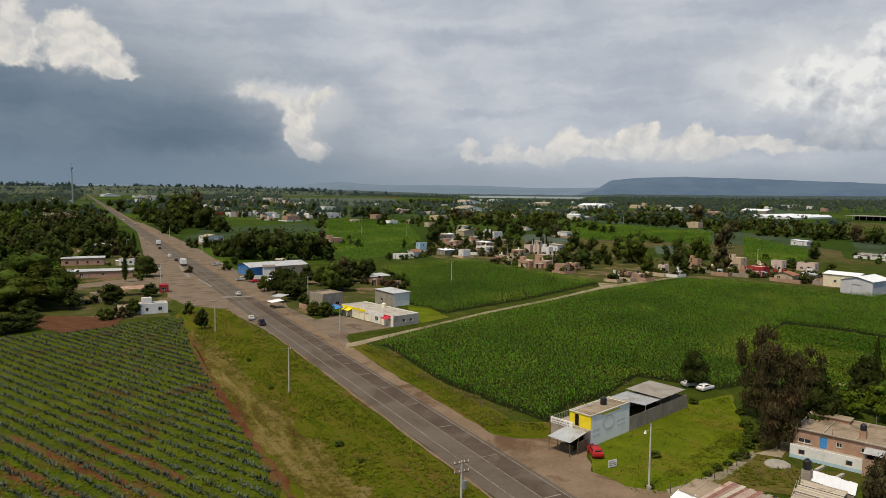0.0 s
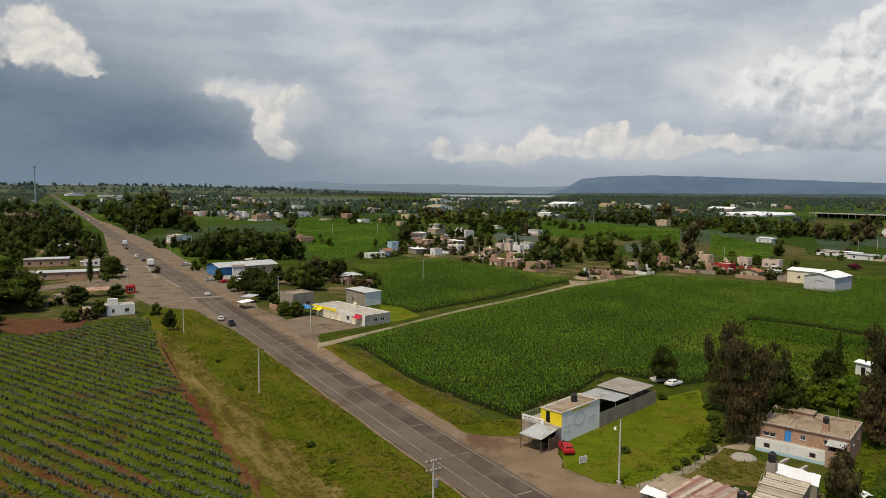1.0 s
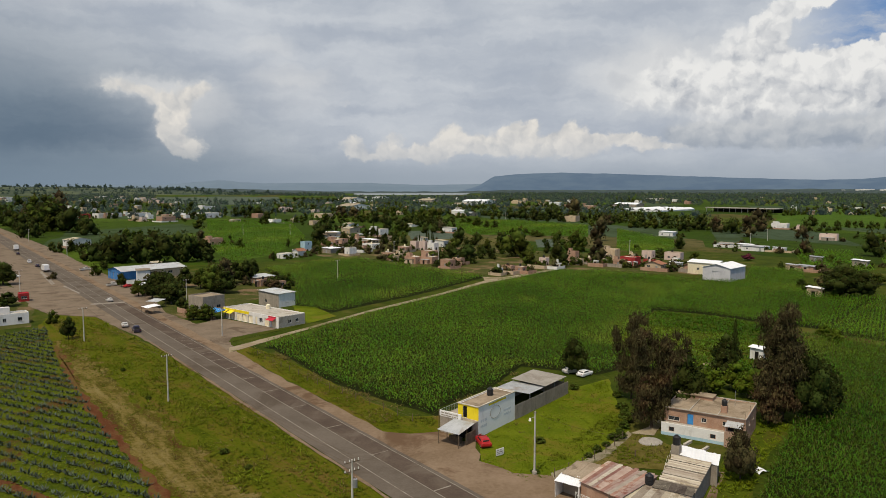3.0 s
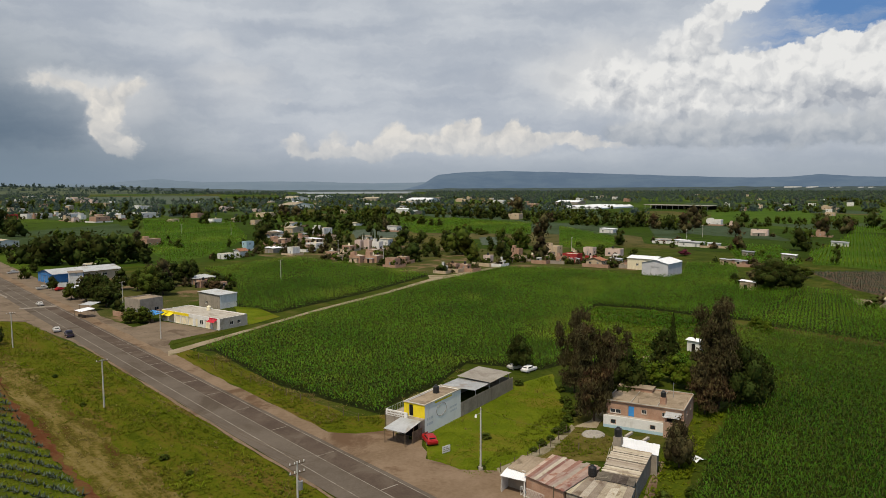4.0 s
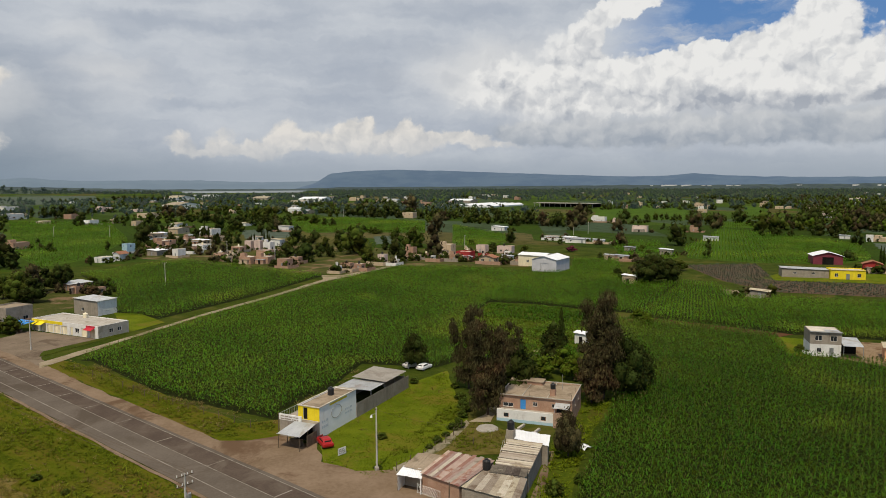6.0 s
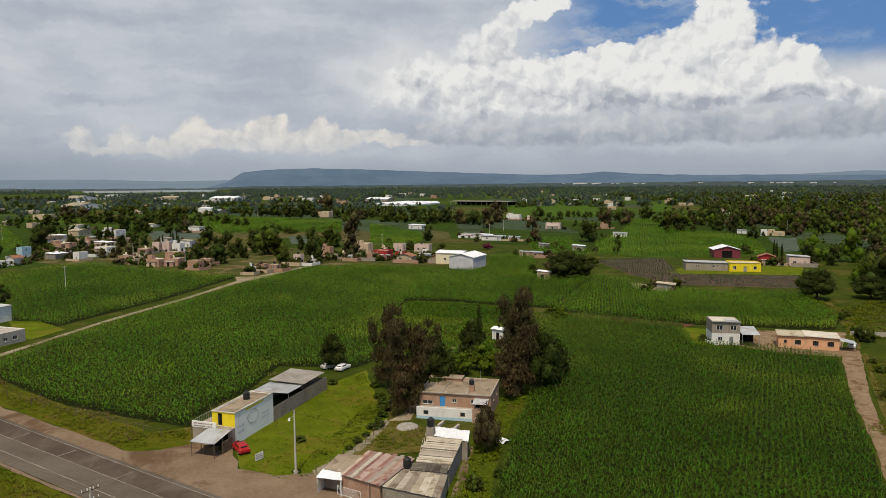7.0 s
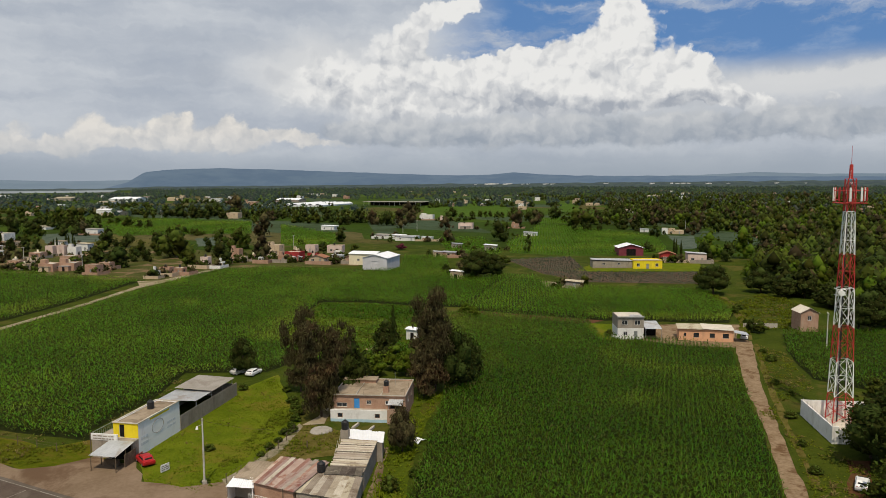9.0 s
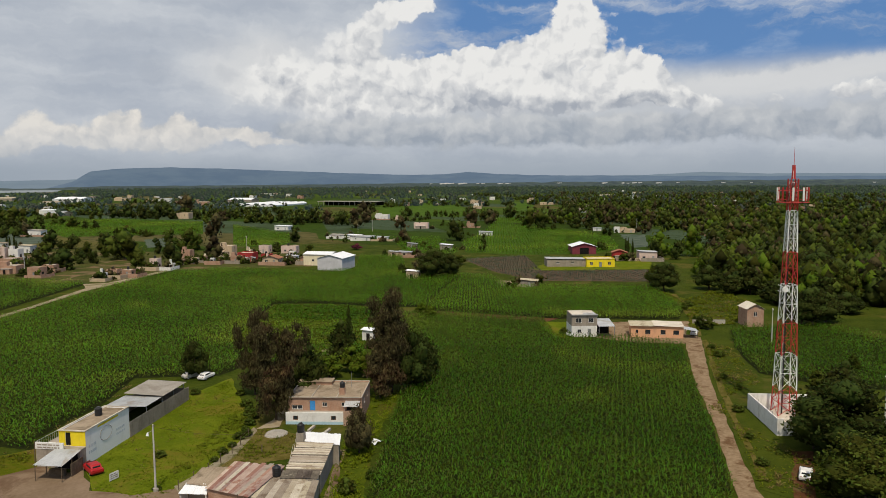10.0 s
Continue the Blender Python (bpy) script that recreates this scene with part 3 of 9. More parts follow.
def strip(name, a0, a1, s0, s1, z, mat, label, jag=0.0, step=4.0, kind="structure", category="road"):
    n = max(1, int((s1 - s0) / step))
    bm = bmesh.new()
    rows = []
    for k in range(n + 1):
        s = s0 + (s1 - s0) * k / n
        w = jag * noise.noise(Vector((s * 0.13, a0, 0))), jag * noise.noise(Vector((s * 0.13, a1, 7)))
        rows.append((bm.verts.new(on_road(s, a0 + w[0], z)), bm.verts.new(on_road(s, a1 + w[1], z))))
    for (a, b), (c, d) in zip(rows, rows[1:]):
        bm.faces.new((a, b, d, c))
    return tagged(part(name, bm, mat), label, category, kind=kind)


patch("scrub_land", [(-190, 330), (-240, 120), (-120, -60), (140, -60), (330, 60), (330, 240), (200, 420), (20, 420)], 0.006, "scrub", "rough scrubby grassland round the fields", 6.0, "ground", 12)
patch("village_ground", [(-36.1, 416.6), (1.6, 368.8), (40.4, 319.7), (54.8, 307.4), (85.3, 331.0), (145.3, 307.0), (176.5, 372.9), (135.4, 405.0), (89.2, 440.5), (53.1, 498.6), (7.0, 563.3), (-54.7, 643.5)], 0.0088, "yard", "trodden earth and weeds between the village houses", 4.0, "ground", 6)
patch("village_ground", [(-181.4, 281.1), (-152.9, 284.9), (-176.0, 348.0), (-254.2, 487.2), (-272.5, 435.5)], 0.0094, "yard", "trodden earth and weeds between the houses", 3.0, "ground", 6)
patch("village_ground", [(-91.3, 246.6), (-61.8, 215.8), (-38.8, 267.2), (-35.2, 291.8), (-74.0, 337.6), (-125.4, 355.6)], 0.0097, "yard", "trodden earth and weeds behind the shops", 2.0, "ground", 6)
patch("verge_west", [on_road(-40, 47.2).xy, on_road(176, 47.0).xy, (-87.4, 225.4), (-103.0, 230.3), (-98.3, 211.6), (-71.8, 164.7), (-43.6, 116.7), (-27.8, 90.8), (-20, 60), (20, 10)], 0.0307, "bank_streaks", "green weedy bank beside the road", 0.8)
patch("dry_strip", [(-84.7, 190.9), (-74.1, 180.7), (-48.4, 139.4), (-33.9, 117.6), (-24.4, 102.7), (-15.8, 88.3), (-10, 62), (-22, 70), (-23.9, 87.6), (-34.2, 103.0), (-53.7, 134.8), (-73.1, 167.6)], 0.0614, "dry_streaks", "strip of dry yellow grass", 2.4, "ground", 1.5)
patch("soil_strip", [(-82.3, 185.7), (-76.6, 176.3), (-61.8, 149.5), (-50.3, 129.4), (-40.2, 112.7), (-30.8, 97.8), (-25.0, 87.5), (-26.1, 87.4), (-33.8, 99.6), (-44.1, 116.6), (-55.3, 134.6), (-75.0, 170.5)], 0.0921, "soil_streaks", "broken strip of bare reddish soil along the field", 1.3, "ground", 1.5)
patch("bare_row", [(-77.4, 106.5), (-54.0, 93.6), (-41.4, 86.1), (-44.7, 85.8), (-60.4, 94.5), (-75.8, 103.5)], 0.0702, "soil_streaks", "bare reddish soil between two agave rows", 0.6, "ground", 1.5)
patch("bare_row", [(-71.8, 96.2), (-56.5, 88.2), (-51.2, 85.2), (-56.6, 84.7), (-68.0, 90.9)], 0.0704, "soil_streaks", "bare reddish soil between two agave rows", 0.6, "ground", 1.5)
patch("bare_row", [(-66.9, 108.0), (-53.2, 100.1), (-42.1, 92.7), (-42.1, 91.4), (-54.5, 98.4), (-65.8, 105.5)], 0.0706, "soil_streaks", "bare reddish soil between two agave rows", 0.6, "ground", 1.5)
patch("verge_east", [on_road(40, 59).xy, on_road(172, 61).xy, (-33.6, 180.3), (-24.6, 169.7), (-3.4, 133.9), (3.8, 121.2), (10.7, 121.0), (12.5, 114.9), (16, 90)], 0.0328, "bank_streaks", "rough grass verge below the maize", 0.8)
patch("lot_grass", [(15.7, 109.2), (24.1, 119.3), (37.5, 134.2), (48.1, 141.3), (41.4, 110.3), (34.1, 100.7), (24.8, 92.3), (19.9, 91.1), (14.9, 99.1)], 0.0535, "lush", "bright green mown grass lot", 0.7)
patch("yard_grass", [(41.8, 110.1), (46.6, 101.1), (43.1, 93.4), (32.4, 95.8), (29.4, 95.9), (34.1, 100.7)], 0.0542, "dry_grass", "rough olive grass yard between the houses", 0.4)
patch("fallow_plot", [(62.4, 178.3), (88.8, 216.7), (99.8, 211.4), (113.9, 194.3), (111.6, 176.8), (81.8, 144.9), (64.5, 142.6), (55.6, 147.8)], 0.0549, "weeds", "weedy fallow plot in the maize", 0.8)
patch("yard_strip", [(67.5, 116.0), (72.1, 113.0), (53.9, 92.6), (41.6, 75.1), (38, 60), (30, 62), (37.8, 79.4), (55.9, 103.9)], 0.0456, "weeds", "overgrown strip beside the maize", 0.6)
patch("dirt_apron", [on_road(30, 54).xy, on_road(178, 54).xy, (-34.7, 174.2), (-20.2, 147.5), (-6.8, 125.6), (-0.5, 114.2), (5.0, 112.3), (11.0, 113.1), (11.9, 108.4), (15.2, 107.6), (14.6, 99.8), (18.9, 95.0), (24.6, 93.7), (28, 84), (26, 72), (22, 60)], 0.0563, "dirt", "packed dirt apron beside the road", 0.5)
patch("junction_apron", [on_road(168, 49).xy, (-68.4, 199.3), (-87.4, 225.4), (-103.5, 231.4), (-116.3, 246.1), (-163.7, 324.7), (-316.3, 609.8), (-453.7, 836.9), (-384.1, 752.3), (-199.6, 461.8), (-133.4, 349.0), (-106.9, 306.6), (-81.0, 261.8), (-67.4, 230.0), (-53.4, 211.0), (-47.8, 217.5), (-27.4, 199.8), (-38.3, 184.7), (-35.1, 174.1), on_road(165, 56).xy], 0.0670, "shoulder", "dusty dirt junction beside the road", 0.8)
patch("shop_forecourt", [(-50.9, 219.1), (-46.0, 217.7), (-29.3, 202.1), (-40.0, 190.4), (-48.4, 191.0)], 0.0877, "shoulder", "grey dirt forecourt of the shop", 0.3)
patch("hedge_grass", [(-38.7, 184.6), (-21.5, 206.5), (-23.1, 213.6), (-27.7, 202.3), (-39.0, 190.5)], 0.0984, "rough_grass", "strip of grass along the track", 0.3)
patch("shop_lawn", [(-22.3, 206.4), (-13.0, 219.6), (-20.8, 236.8), (-29.1, 241.7)], 0.0591, "lush", "pale green lawn behind the shop", 0.4)
patch("maize_track", [(-36.3, 172.7), (-21.3, 197.2), (-3.3, 224.7), (23.1, 258.2), (44.0, 288.7), (57.9, 302.4), (85.2, 331.1), (86.6, 336.6), (55.0, 307.0), (46.8, 310.2), (45.6, 296.7), (23.6, 263.3), (-1.6, 230.8), (-20.2, 202.4), (-37.4, 178.3)], 0.1098, "pale_track", "pale dirt track between the maize fields", 0.25)
patch("field_track", [(142.8, 114.9), (150.7, 105.3), (120.5, 81.3), (105.8, 68.1), (83.1, 49.7), (74, 42), (60, 30), (62, 28), (78, 39), (85.5, 48.2), (109.6, 68.3), (126.4, 82.0), (157.9, 105.6), (158.3, 109.1), (145.8, 117.4)], 0.0905, "red_track", "rutted reddish dirt track", 0.35)
patch("field_line", [(110.0, 177.4), (124.6, 178.6), (146.4, 145.2), (140.0, 143.8), (121.0, 174.0), (110.0, 174.6)], 0.0718, "ploughed", "narrow line of bare red earth between two maize fields", 0.3)
patch("house_yard", [(136.4, 121.4), (139.6, 112.6), (148.6, 103.8), (173.9, 120.0), (153.0, 133.9)], 0.0612, "red_track", "bare reddish yard round the houses", 0.4)
patch("house_lawn", [(138.9, 146.2), (145.2, 139.2), (130.4, 125.3), (128.5, 128.9)], 0.0719, "lush", "grass beside the white house", 0.3)
patch("tower_verge", [(157.9, 105.6), (126.7, 81.8), (109.9, 68.1), (85.8, 48.0), (88, 34), (112, 36), (135, 62), (132.2, 73.6), (156.6, 95.8), (171.6, 108.3)], 0.0526, "rough_grass", "rough grass verge along the track", 0.5)
patch("tower_lane", [(101.6, 52.1), (104.3, 50.1), (89.2, 42.2), (90, 40), (86, 42), (86.9, 43.9)], 0.0833, "red_soil", "earth lane below the trees", 0.4)
patch("meadow_east", [(204.8, 143.8), (228.4, 149.1), (218.1, 128.4), (184.6, 108.4), (169.9, 113.7)], 0.0540, "rough_grass", "grass meadow by the brick house", 0.6)
patch("upper_lane", [(157.2, 108.3), (159.8, 106.6), (183.2, 123.6), (200.2, 140.5), (211.4, 151.8), (209.3, 153.2), (194.2, 138.3), (177.2, 122.6)], 0.0885, "dry_grass", "grassy lane climbing past the houses", 0.5)
patch("lane_edge", [(154.3, 102.9), (141.9, 92.9), (121.0, 76.7), (106.5, 64.4), (89.6, 49.9), (90.3, 49.5), (105.2, 62.2), (122.1, 75.9), (142.8, 92.3), (159.3, 104.7)], 0.0655, "dry_grass", "yellowed grass edge of the track", 0.5)
patch("shed_lane", [(37.9, 78.4), (39.3, 77.8), (44.4, 86.1), (48.6, 92.4), (47.5, 92.9), (43.4, 86.5)], 0.0812, "dirt", "trodden dirt lane beside the sheds", 0.4, "ground", 1.5)
patch("farm_lawn", [(219.3, 236.9), (242.0, 247.7), (287.9, 221.6), (261.2, 200.8), (220.3, 228.9)], 0.0911, "lush", "grass round the farm buildings", 0.5)
patch("far_meadow", [(1659.0, 1178.1), (1846.4, 1086.9), (1470.3, 852.7), (1325.3, 927.2)], 0.0521, "lush", "far bright meadow among the woods", 8, "ground", 30)
patch("ploughed_plot", [(-140.2, 206.7), (-113.7, 207.8), (-107.9, 194.0), (-117.3, 183.3), (-129.8, 189.9)], 0.0747, "ploughed", "ploughed plot of red earth", 0.6)
patch("bare_plot", [(183.3, 217.7), (189.5, 209.5), (182.8, 192.7), (175.2, 204.7)], 0.0754, "pale_track", "bare pale plot", 0.4)
patch("side_street", [(-173.3, 268.4), (-153.9, 304.1), (-137.9, 287.0), (-124.4, 256.2), (-154.1, 276.0), (-164.7, 258.5)], 0.0661, "shoulder", "dusty side street", 0.5)
patch("west_yard", [(-148.8, 218.0), (-146.1, 242.4), (-171.1, 268.7), (-135.6, 287.3), (-114.2, 243.7), (-100.1, 211.4), (-111.7, 204.2), (-139.8, 204.8)], 0.0455, "yard", "trodden dry yard west of the road", 0.8)
patch("junction_mark", [(-159.8, 350.4), (-133.8, 302.8), (-133.5, 300.9), (-159.5, 347.8)], 0.1385, "paint", "worn painted line on the junction", 0, "road", 9)
patch("junction_mark", [(-160.9, 353.0), (-133.9, 304.8), (-133.6, 302.9), (-158.9, 347.9)], 0.1387, "paint", "worn painted line on the junction", 0, "road", 9)
patch("junction_mark", [(-128.1, 299.6), (-113.2, 278.0), (-112.2, 274.8), (-126.8, 295.9)], 0.1389, "paint", "worn painted line on the junction", 0, "road", 9)
patch("junction_mark", [(-98.9, 251.0), (-88.8, 255.0), (-87.9, 252.4), (-97.9, 248.4)], 0.1391, "paint", "worn painted line on the junction", 0, "road", 9)
strip("road", 47.5, 57.2, 10, 4600, 0.12, "asphalt", "worn brownish grey asphalt country road", 0.3, 6.0)
strip("road_edge", 46.9, 47.5, 10, 190, 0.1, "dirt", "thin earth edge of the road", 0.5, 3.0)
strip("road_shoulder", 57.2, 60.2, 10, 1500, 0.09, "dirt", "dusty earth shoulder of the road", 0.8, 4.0)
strip("worn_lane", 53.15, 56.35, 10, 260, 0.128, "lane", "darker worn brown lane of the road", 0.08, 3.0)
for a, w in ((49.6, 0.17), (52.95, 0.12), (56.45, 0.12)):
    strip("road_line", a, a + w, 10, 900, 0.135, "paint", "thin worn painted road line", 0.0, 8.0)
for k in range(14):
    s = 56.0 + k * 17.5 - 0.55 * k * k
    strip("lane_bar", 53.1, 55.9, s, s + 0.22, 0.135, "paint", "worn painted bar across the road lane", 0.0, 1.0)

# far hills and lake
def hill_range(name, dist, ridge, mat, label):
    """A long ridge: azimuth and height above the eye, in degrees, along it."""
    bm = bmesh.new()
    rows = []
    a0, a1 = ridge[0][0], ridge[-1][0]
    n = int((a1 - a0) * 4)
    for k in range(n + 1):
        a = a0 + (a1 - a0) * k / n
        h = np.interp(a, [r[0] for r in ridge], [r[1] for r in ridge]) + 0.045 * noise.noise(Vector((a * 0.9, 0, dist))) + 0.02 * noise.noise(Vector((a * 4.0, 1, dist)))
        d = Vector((math.sin(radians(a)), math.cos(radians(a)), 0))
        top = 40 + dist * math.tan(radians(h))
        rows.append([bm.verts.new(d * (dist - 250) + Vector((0, 0, -4))), bm.verts.new(d * (dist - 110) + Vector((0, 0, -4 + (top + 4) * 0.62))), bm.verts.new(d * dist + Vector((0, 0, top))), bm.verts.new(d * (dist + 200) + Vector((0, 0, -4)))])
    for p, q in zip(rows, rows[1:]):
        for i in range(3):
            bm.faces.new((p[i], q[i], q[i + 1], p[i + 1]))
    return tagged(part(name, bm, mat, smooth=True), label, "hill", kind="structure")


def distance_material(name, a, b, haze_glow, grain=0.006):
    """Far land seen through much air: a dull tone, the air's haze put in as emission."""
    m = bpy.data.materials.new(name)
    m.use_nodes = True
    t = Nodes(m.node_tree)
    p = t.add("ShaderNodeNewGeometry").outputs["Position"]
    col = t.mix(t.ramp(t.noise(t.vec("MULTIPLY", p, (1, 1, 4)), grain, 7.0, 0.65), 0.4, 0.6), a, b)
    s = t.add("ShaderNodeBsdfPrincipled", {"Base Color": col, "Roughness": 1.0, "Emission Color": (*haze_glow, 1), "Emission Strength": 1.0})
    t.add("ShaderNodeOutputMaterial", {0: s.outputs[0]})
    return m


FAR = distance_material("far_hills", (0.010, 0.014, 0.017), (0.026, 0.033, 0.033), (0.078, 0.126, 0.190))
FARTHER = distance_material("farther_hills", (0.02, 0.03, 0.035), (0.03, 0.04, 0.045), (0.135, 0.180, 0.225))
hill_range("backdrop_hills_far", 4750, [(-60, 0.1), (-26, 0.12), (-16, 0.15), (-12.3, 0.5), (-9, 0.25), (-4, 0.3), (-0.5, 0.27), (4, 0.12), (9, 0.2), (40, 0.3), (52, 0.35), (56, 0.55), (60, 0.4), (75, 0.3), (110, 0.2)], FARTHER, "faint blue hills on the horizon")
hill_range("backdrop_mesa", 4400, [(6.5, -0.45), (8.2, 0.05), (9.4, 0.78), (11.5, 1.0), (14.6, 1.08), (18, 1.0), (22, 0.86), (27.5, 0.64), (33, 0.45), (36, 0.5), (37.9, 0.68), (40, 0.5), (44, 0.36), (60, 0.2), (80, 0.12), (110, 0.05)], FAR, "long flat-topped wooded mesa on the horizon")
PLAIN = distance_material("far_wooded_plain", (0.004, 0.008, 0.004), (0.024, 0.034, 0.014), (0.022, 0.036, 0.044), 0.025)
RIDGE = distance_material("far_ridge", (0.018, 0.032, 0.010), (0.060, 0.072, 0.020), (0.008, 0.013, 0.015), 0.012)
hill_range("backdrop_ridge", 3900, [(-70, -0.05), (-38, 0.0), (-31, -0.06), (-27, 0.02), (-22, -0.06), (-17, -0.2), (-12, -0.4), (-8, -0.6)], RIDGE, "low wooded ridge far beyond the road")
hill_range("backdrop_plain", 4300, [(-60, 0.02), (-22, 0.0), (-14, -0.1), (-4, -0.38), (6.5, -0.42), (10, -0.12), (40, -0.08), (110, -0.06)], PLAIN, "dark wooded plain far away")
lake = [(4250 * math.sin(radians(a)), 4250 * math.cos(radians(a))) for a in (-2, 1, 4, 7.5)] + [(3250 * math.sin(radians(a)), 3250 * math.cos(radians(a))) for a in (7.0, 3, 0, -1.5)]
patch("water", lake, 0.9, "water", "pale strip of lake far away", 30, "lake", 60)


# ---- crops ----
def rows_in(poly, angle, row_gap, gap, seed, jitter=0.12):
    rng = np.random.default_rng(seed)
    c, s = math.cos(radians(angle)), math.sin(radians(angle))
    P = np.array(poly, float)
    u, v = P @ (c, s), P @ (-s, c)
    uu, vv = np.meshgrid(np.arange(u.min(), u.max(), gap), np.arange(v.min(), v.max(), row_gap))
    uu = uu.ravel() + rng.normal(0, gap * 0.3, uu.size)
    vv = vv.ravel() + rng.normal(0, jitter, vv.size)
    x, y = uu * c - vv * s, uu * s + vv * c
    keep = inside(x, y, [tuple(p) for p in poly])
    return x[keep], y[keep], rng


def fans(name, x, y, rng, leaves, length, width, rise, base, size, mat, label, category, arch=0.35):
    """Plants as fans of arched leaves: five corners and three triangles a leaf."""
    n = len(x)
    a = rng.uniform(0, 2 * np.pi, (n, 1)) + np.arange(leaves) * (2 * np.pi / leaves) * 1.4 + rng.normal(0, 0.3, (n, leaves))
    ln = length * rng.uniform(0.7, 1.2, (n, leaves)) * size[:, None]
    up = rng.uniform(*rise, (n, leaves))
    z0 = (base[0] + (base[1] - base[0]) * np.linspace(0, 1, leaves)[None] + rng.normal(0, 0.06, (n, leaves))) * size[:, None]
    d = np.stack([np.cos(a) * np.cos(up), np.sin(a) * np.cos(up), np.sin(up)], -1)
    side = np.stack([-np.sin(a), np.cos(a), np.zeros_like(a)], -1) * width / 2
    root = np.stack([np.repeat(x[:, None], leaves, 1), np.repeat(y[:, None], leaves, 1), z0], -1)
    mid = root + d * ln[..., None] * 0.55
    tip = root + d * ln[..., None]
    tip[..., 2] -= arch * ln
    V = np.stack([root - side * 0.5, root + side * 0.5, mid + side, mid - side, tip], 2).reshape(-1, 3)
    k = np.arange(n * leaves)[:, None] * 5
    F = np.concatenate([k + [[0, 1, 2]], k + [[0, 2, 3]], k + [[3, 2, 4]]])
    ob = mesh_object(name, V, F, mat)
    return tagged(ob, label, category, kind="stuff")


def maize(name, poly, angle, row_gap, gap, leaves, height, seed, label, width=0.13, mat="corn", soil="shaded_crop_soil"):
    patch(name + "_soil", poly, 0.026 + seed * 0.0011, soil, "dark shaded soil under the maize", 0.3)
    x, y, rng = rows_in(poly, angle, row_gap, gap, seed)
    patchy = np.array([noise.noise((a * 0.035, b * 0.035, seed)) + 0.5 * noise.noise((a * 0.15, b * 0.15, seed)) for a, b in zip(x, y)])
    size = height * (1 + 0.10 * patchy + rng.normal(0, 0.06, len(x)))
    ob = fans(name, x, y, rng, leaves, 0.46, width, (0.35, 1.15), (0.14, 0.74), size, mat, label, "maize")
    # tassels
    t = rng.random(len(x)) < 0.25
    tx, ty, ts = x[t], y[t], size[t]
    n = len(tx)
    V = np.stack([np.stack([tx - 0.05, ty, ts * 0.85], -1), np.stack([tx + 0.05, ty, ts * 0.85], -1), np.stack([tx + rng.normal(0, 0.08, n), ty + rng.normal(0, 0.08, n), ts * 1.08], -1)], 1).reshape(-1, 3)
    tagged(mesh_object(name + "_tassels", V, np.arange(3 * n).reshape(-1, 3), "tassel"), "dry tassels over the maize", "maize", kind="stuff")
    return ob


MAIN = [(-29.0, 177.4), (-18.6, 194.3), (-1.4, 220.9), (23.7, 254.4), (48.1, 286.0), (84.9, 324.9), (105.8, 319.9), (135.3, 285.0), (151.9, 278.4), (181.7, 326.8), (200.0, 314.0), (159.5, 246.0), (168.2, 226.0), (125.3, 185.1), (113.4, 197.1), (100.8, 213.4), (89.6, 220.1), (62.2, 178.5), (54.0, 148.8), (46.7, 144.7), (40.4, 148.4), (31.9, 153.4), (22.7, 137.7), (14.6, 129.2), (11.0, 125.6), (10.7, 120.1), (2.7, 129.0), (-9.8, 144.5), (-26.2, 176.0)]
maize("maize_main", MAIN, 52, 1.0, 0.72, 5, 2.1, 3, "wide field of tall green maize in rows", 0.16)
maize("maize_near", [(42.0, 74.8), (62.8, 101.2), (84.5, 127.5), (110.4, 175.2), (121.2, 174.6), (140.2, 144.9), (127.8, 127.8), (140.2, 113.6), (145.1, 102.1), (118.7, 80.3), (103.2, 66.5), (82.8, 50.0), (72, 43), (58, 31), (35, 55)], 40, 0.8, 0.5, 5, 2.15, 5, "dense dark green maize beside the dirt track", 0.12, "corn_dark")
maize("maize_back", [(-55.0, 347.4), (-13.1, 394.9), (46.9, 307.7), (15.5, 261.5), (-14.8, 225.9), (-28.2, 240.3), (-34.0, 295.1)], 55, 1.2, 1.0, 5, 2.1, 7, "maize field behind the shop", 0.2)
maize("maize_mid", [(168.4, 224.0), (184.3, 218.9), (174.1, 197.0), (188.0, 189.2), (214.6, 164.7), (188.7, 132.7), (173.4, 123.2), (146.6, 145.0), (125.0, 178.4), (125.4, 184.6)], 52, 0.95, 0.7, 5, 2.1, 9, "maize field behind the white house", 0.16)
maize("maize_tower", [(172.2, 106.3), (194.4, 91.6), (190, 60), (150, 50), (139.5, 68.9), (138.1, 78.2), (152.1, 92.3)], 40, 1.0, 0.7, 5, 2.1, 11, "maize plot behind the radio tower", 0.16, "corn_dark")
maize("maize_west", [(-205.0, 872.0), (-99.4, 824.1), (-55.5, 553.4), (-61.3, 422.7), (-78.2, 386.1), (-107.3, 464.1)], 50, 2.6, 2.2, 5, 2.1, 13, "maize field by the pink house", 0.45, "corn", "corn_ground")
maize("maize_gap", [(159.5, 245.6), (168.0, 226.2), (184.0, 219.4), (186.5, 224.0), (176.0, 240.0)], 52, 1.0, 0.75, 5, 2.1, 18, "corner of the maize by the broad tree", 0.16)
maize("maize_far_east", [(426.5, 509.3), (408.6, 402.5), (387.2, 335.3), (325.8, 274.0), (291.8, 263.2), (258.8, 282.3), (241.4, 312.6), (278.4, 364.7), (339.2, 417.7)], 50, 1.9, 1.7, 4, 2.1, 17, "distant maize field among trees", 0.42, "corn", "corn_ground")
maize("maize_far", [(222.5, 637.9), (219.2, 504.2), (195.1, 445.0), (176.7, 415.6), (150.3, 431.3)], 50, 1.9, 1.7, 4, 2.1, 15, "distant maize field among trees", 0.42, "corn", "corn_ground")
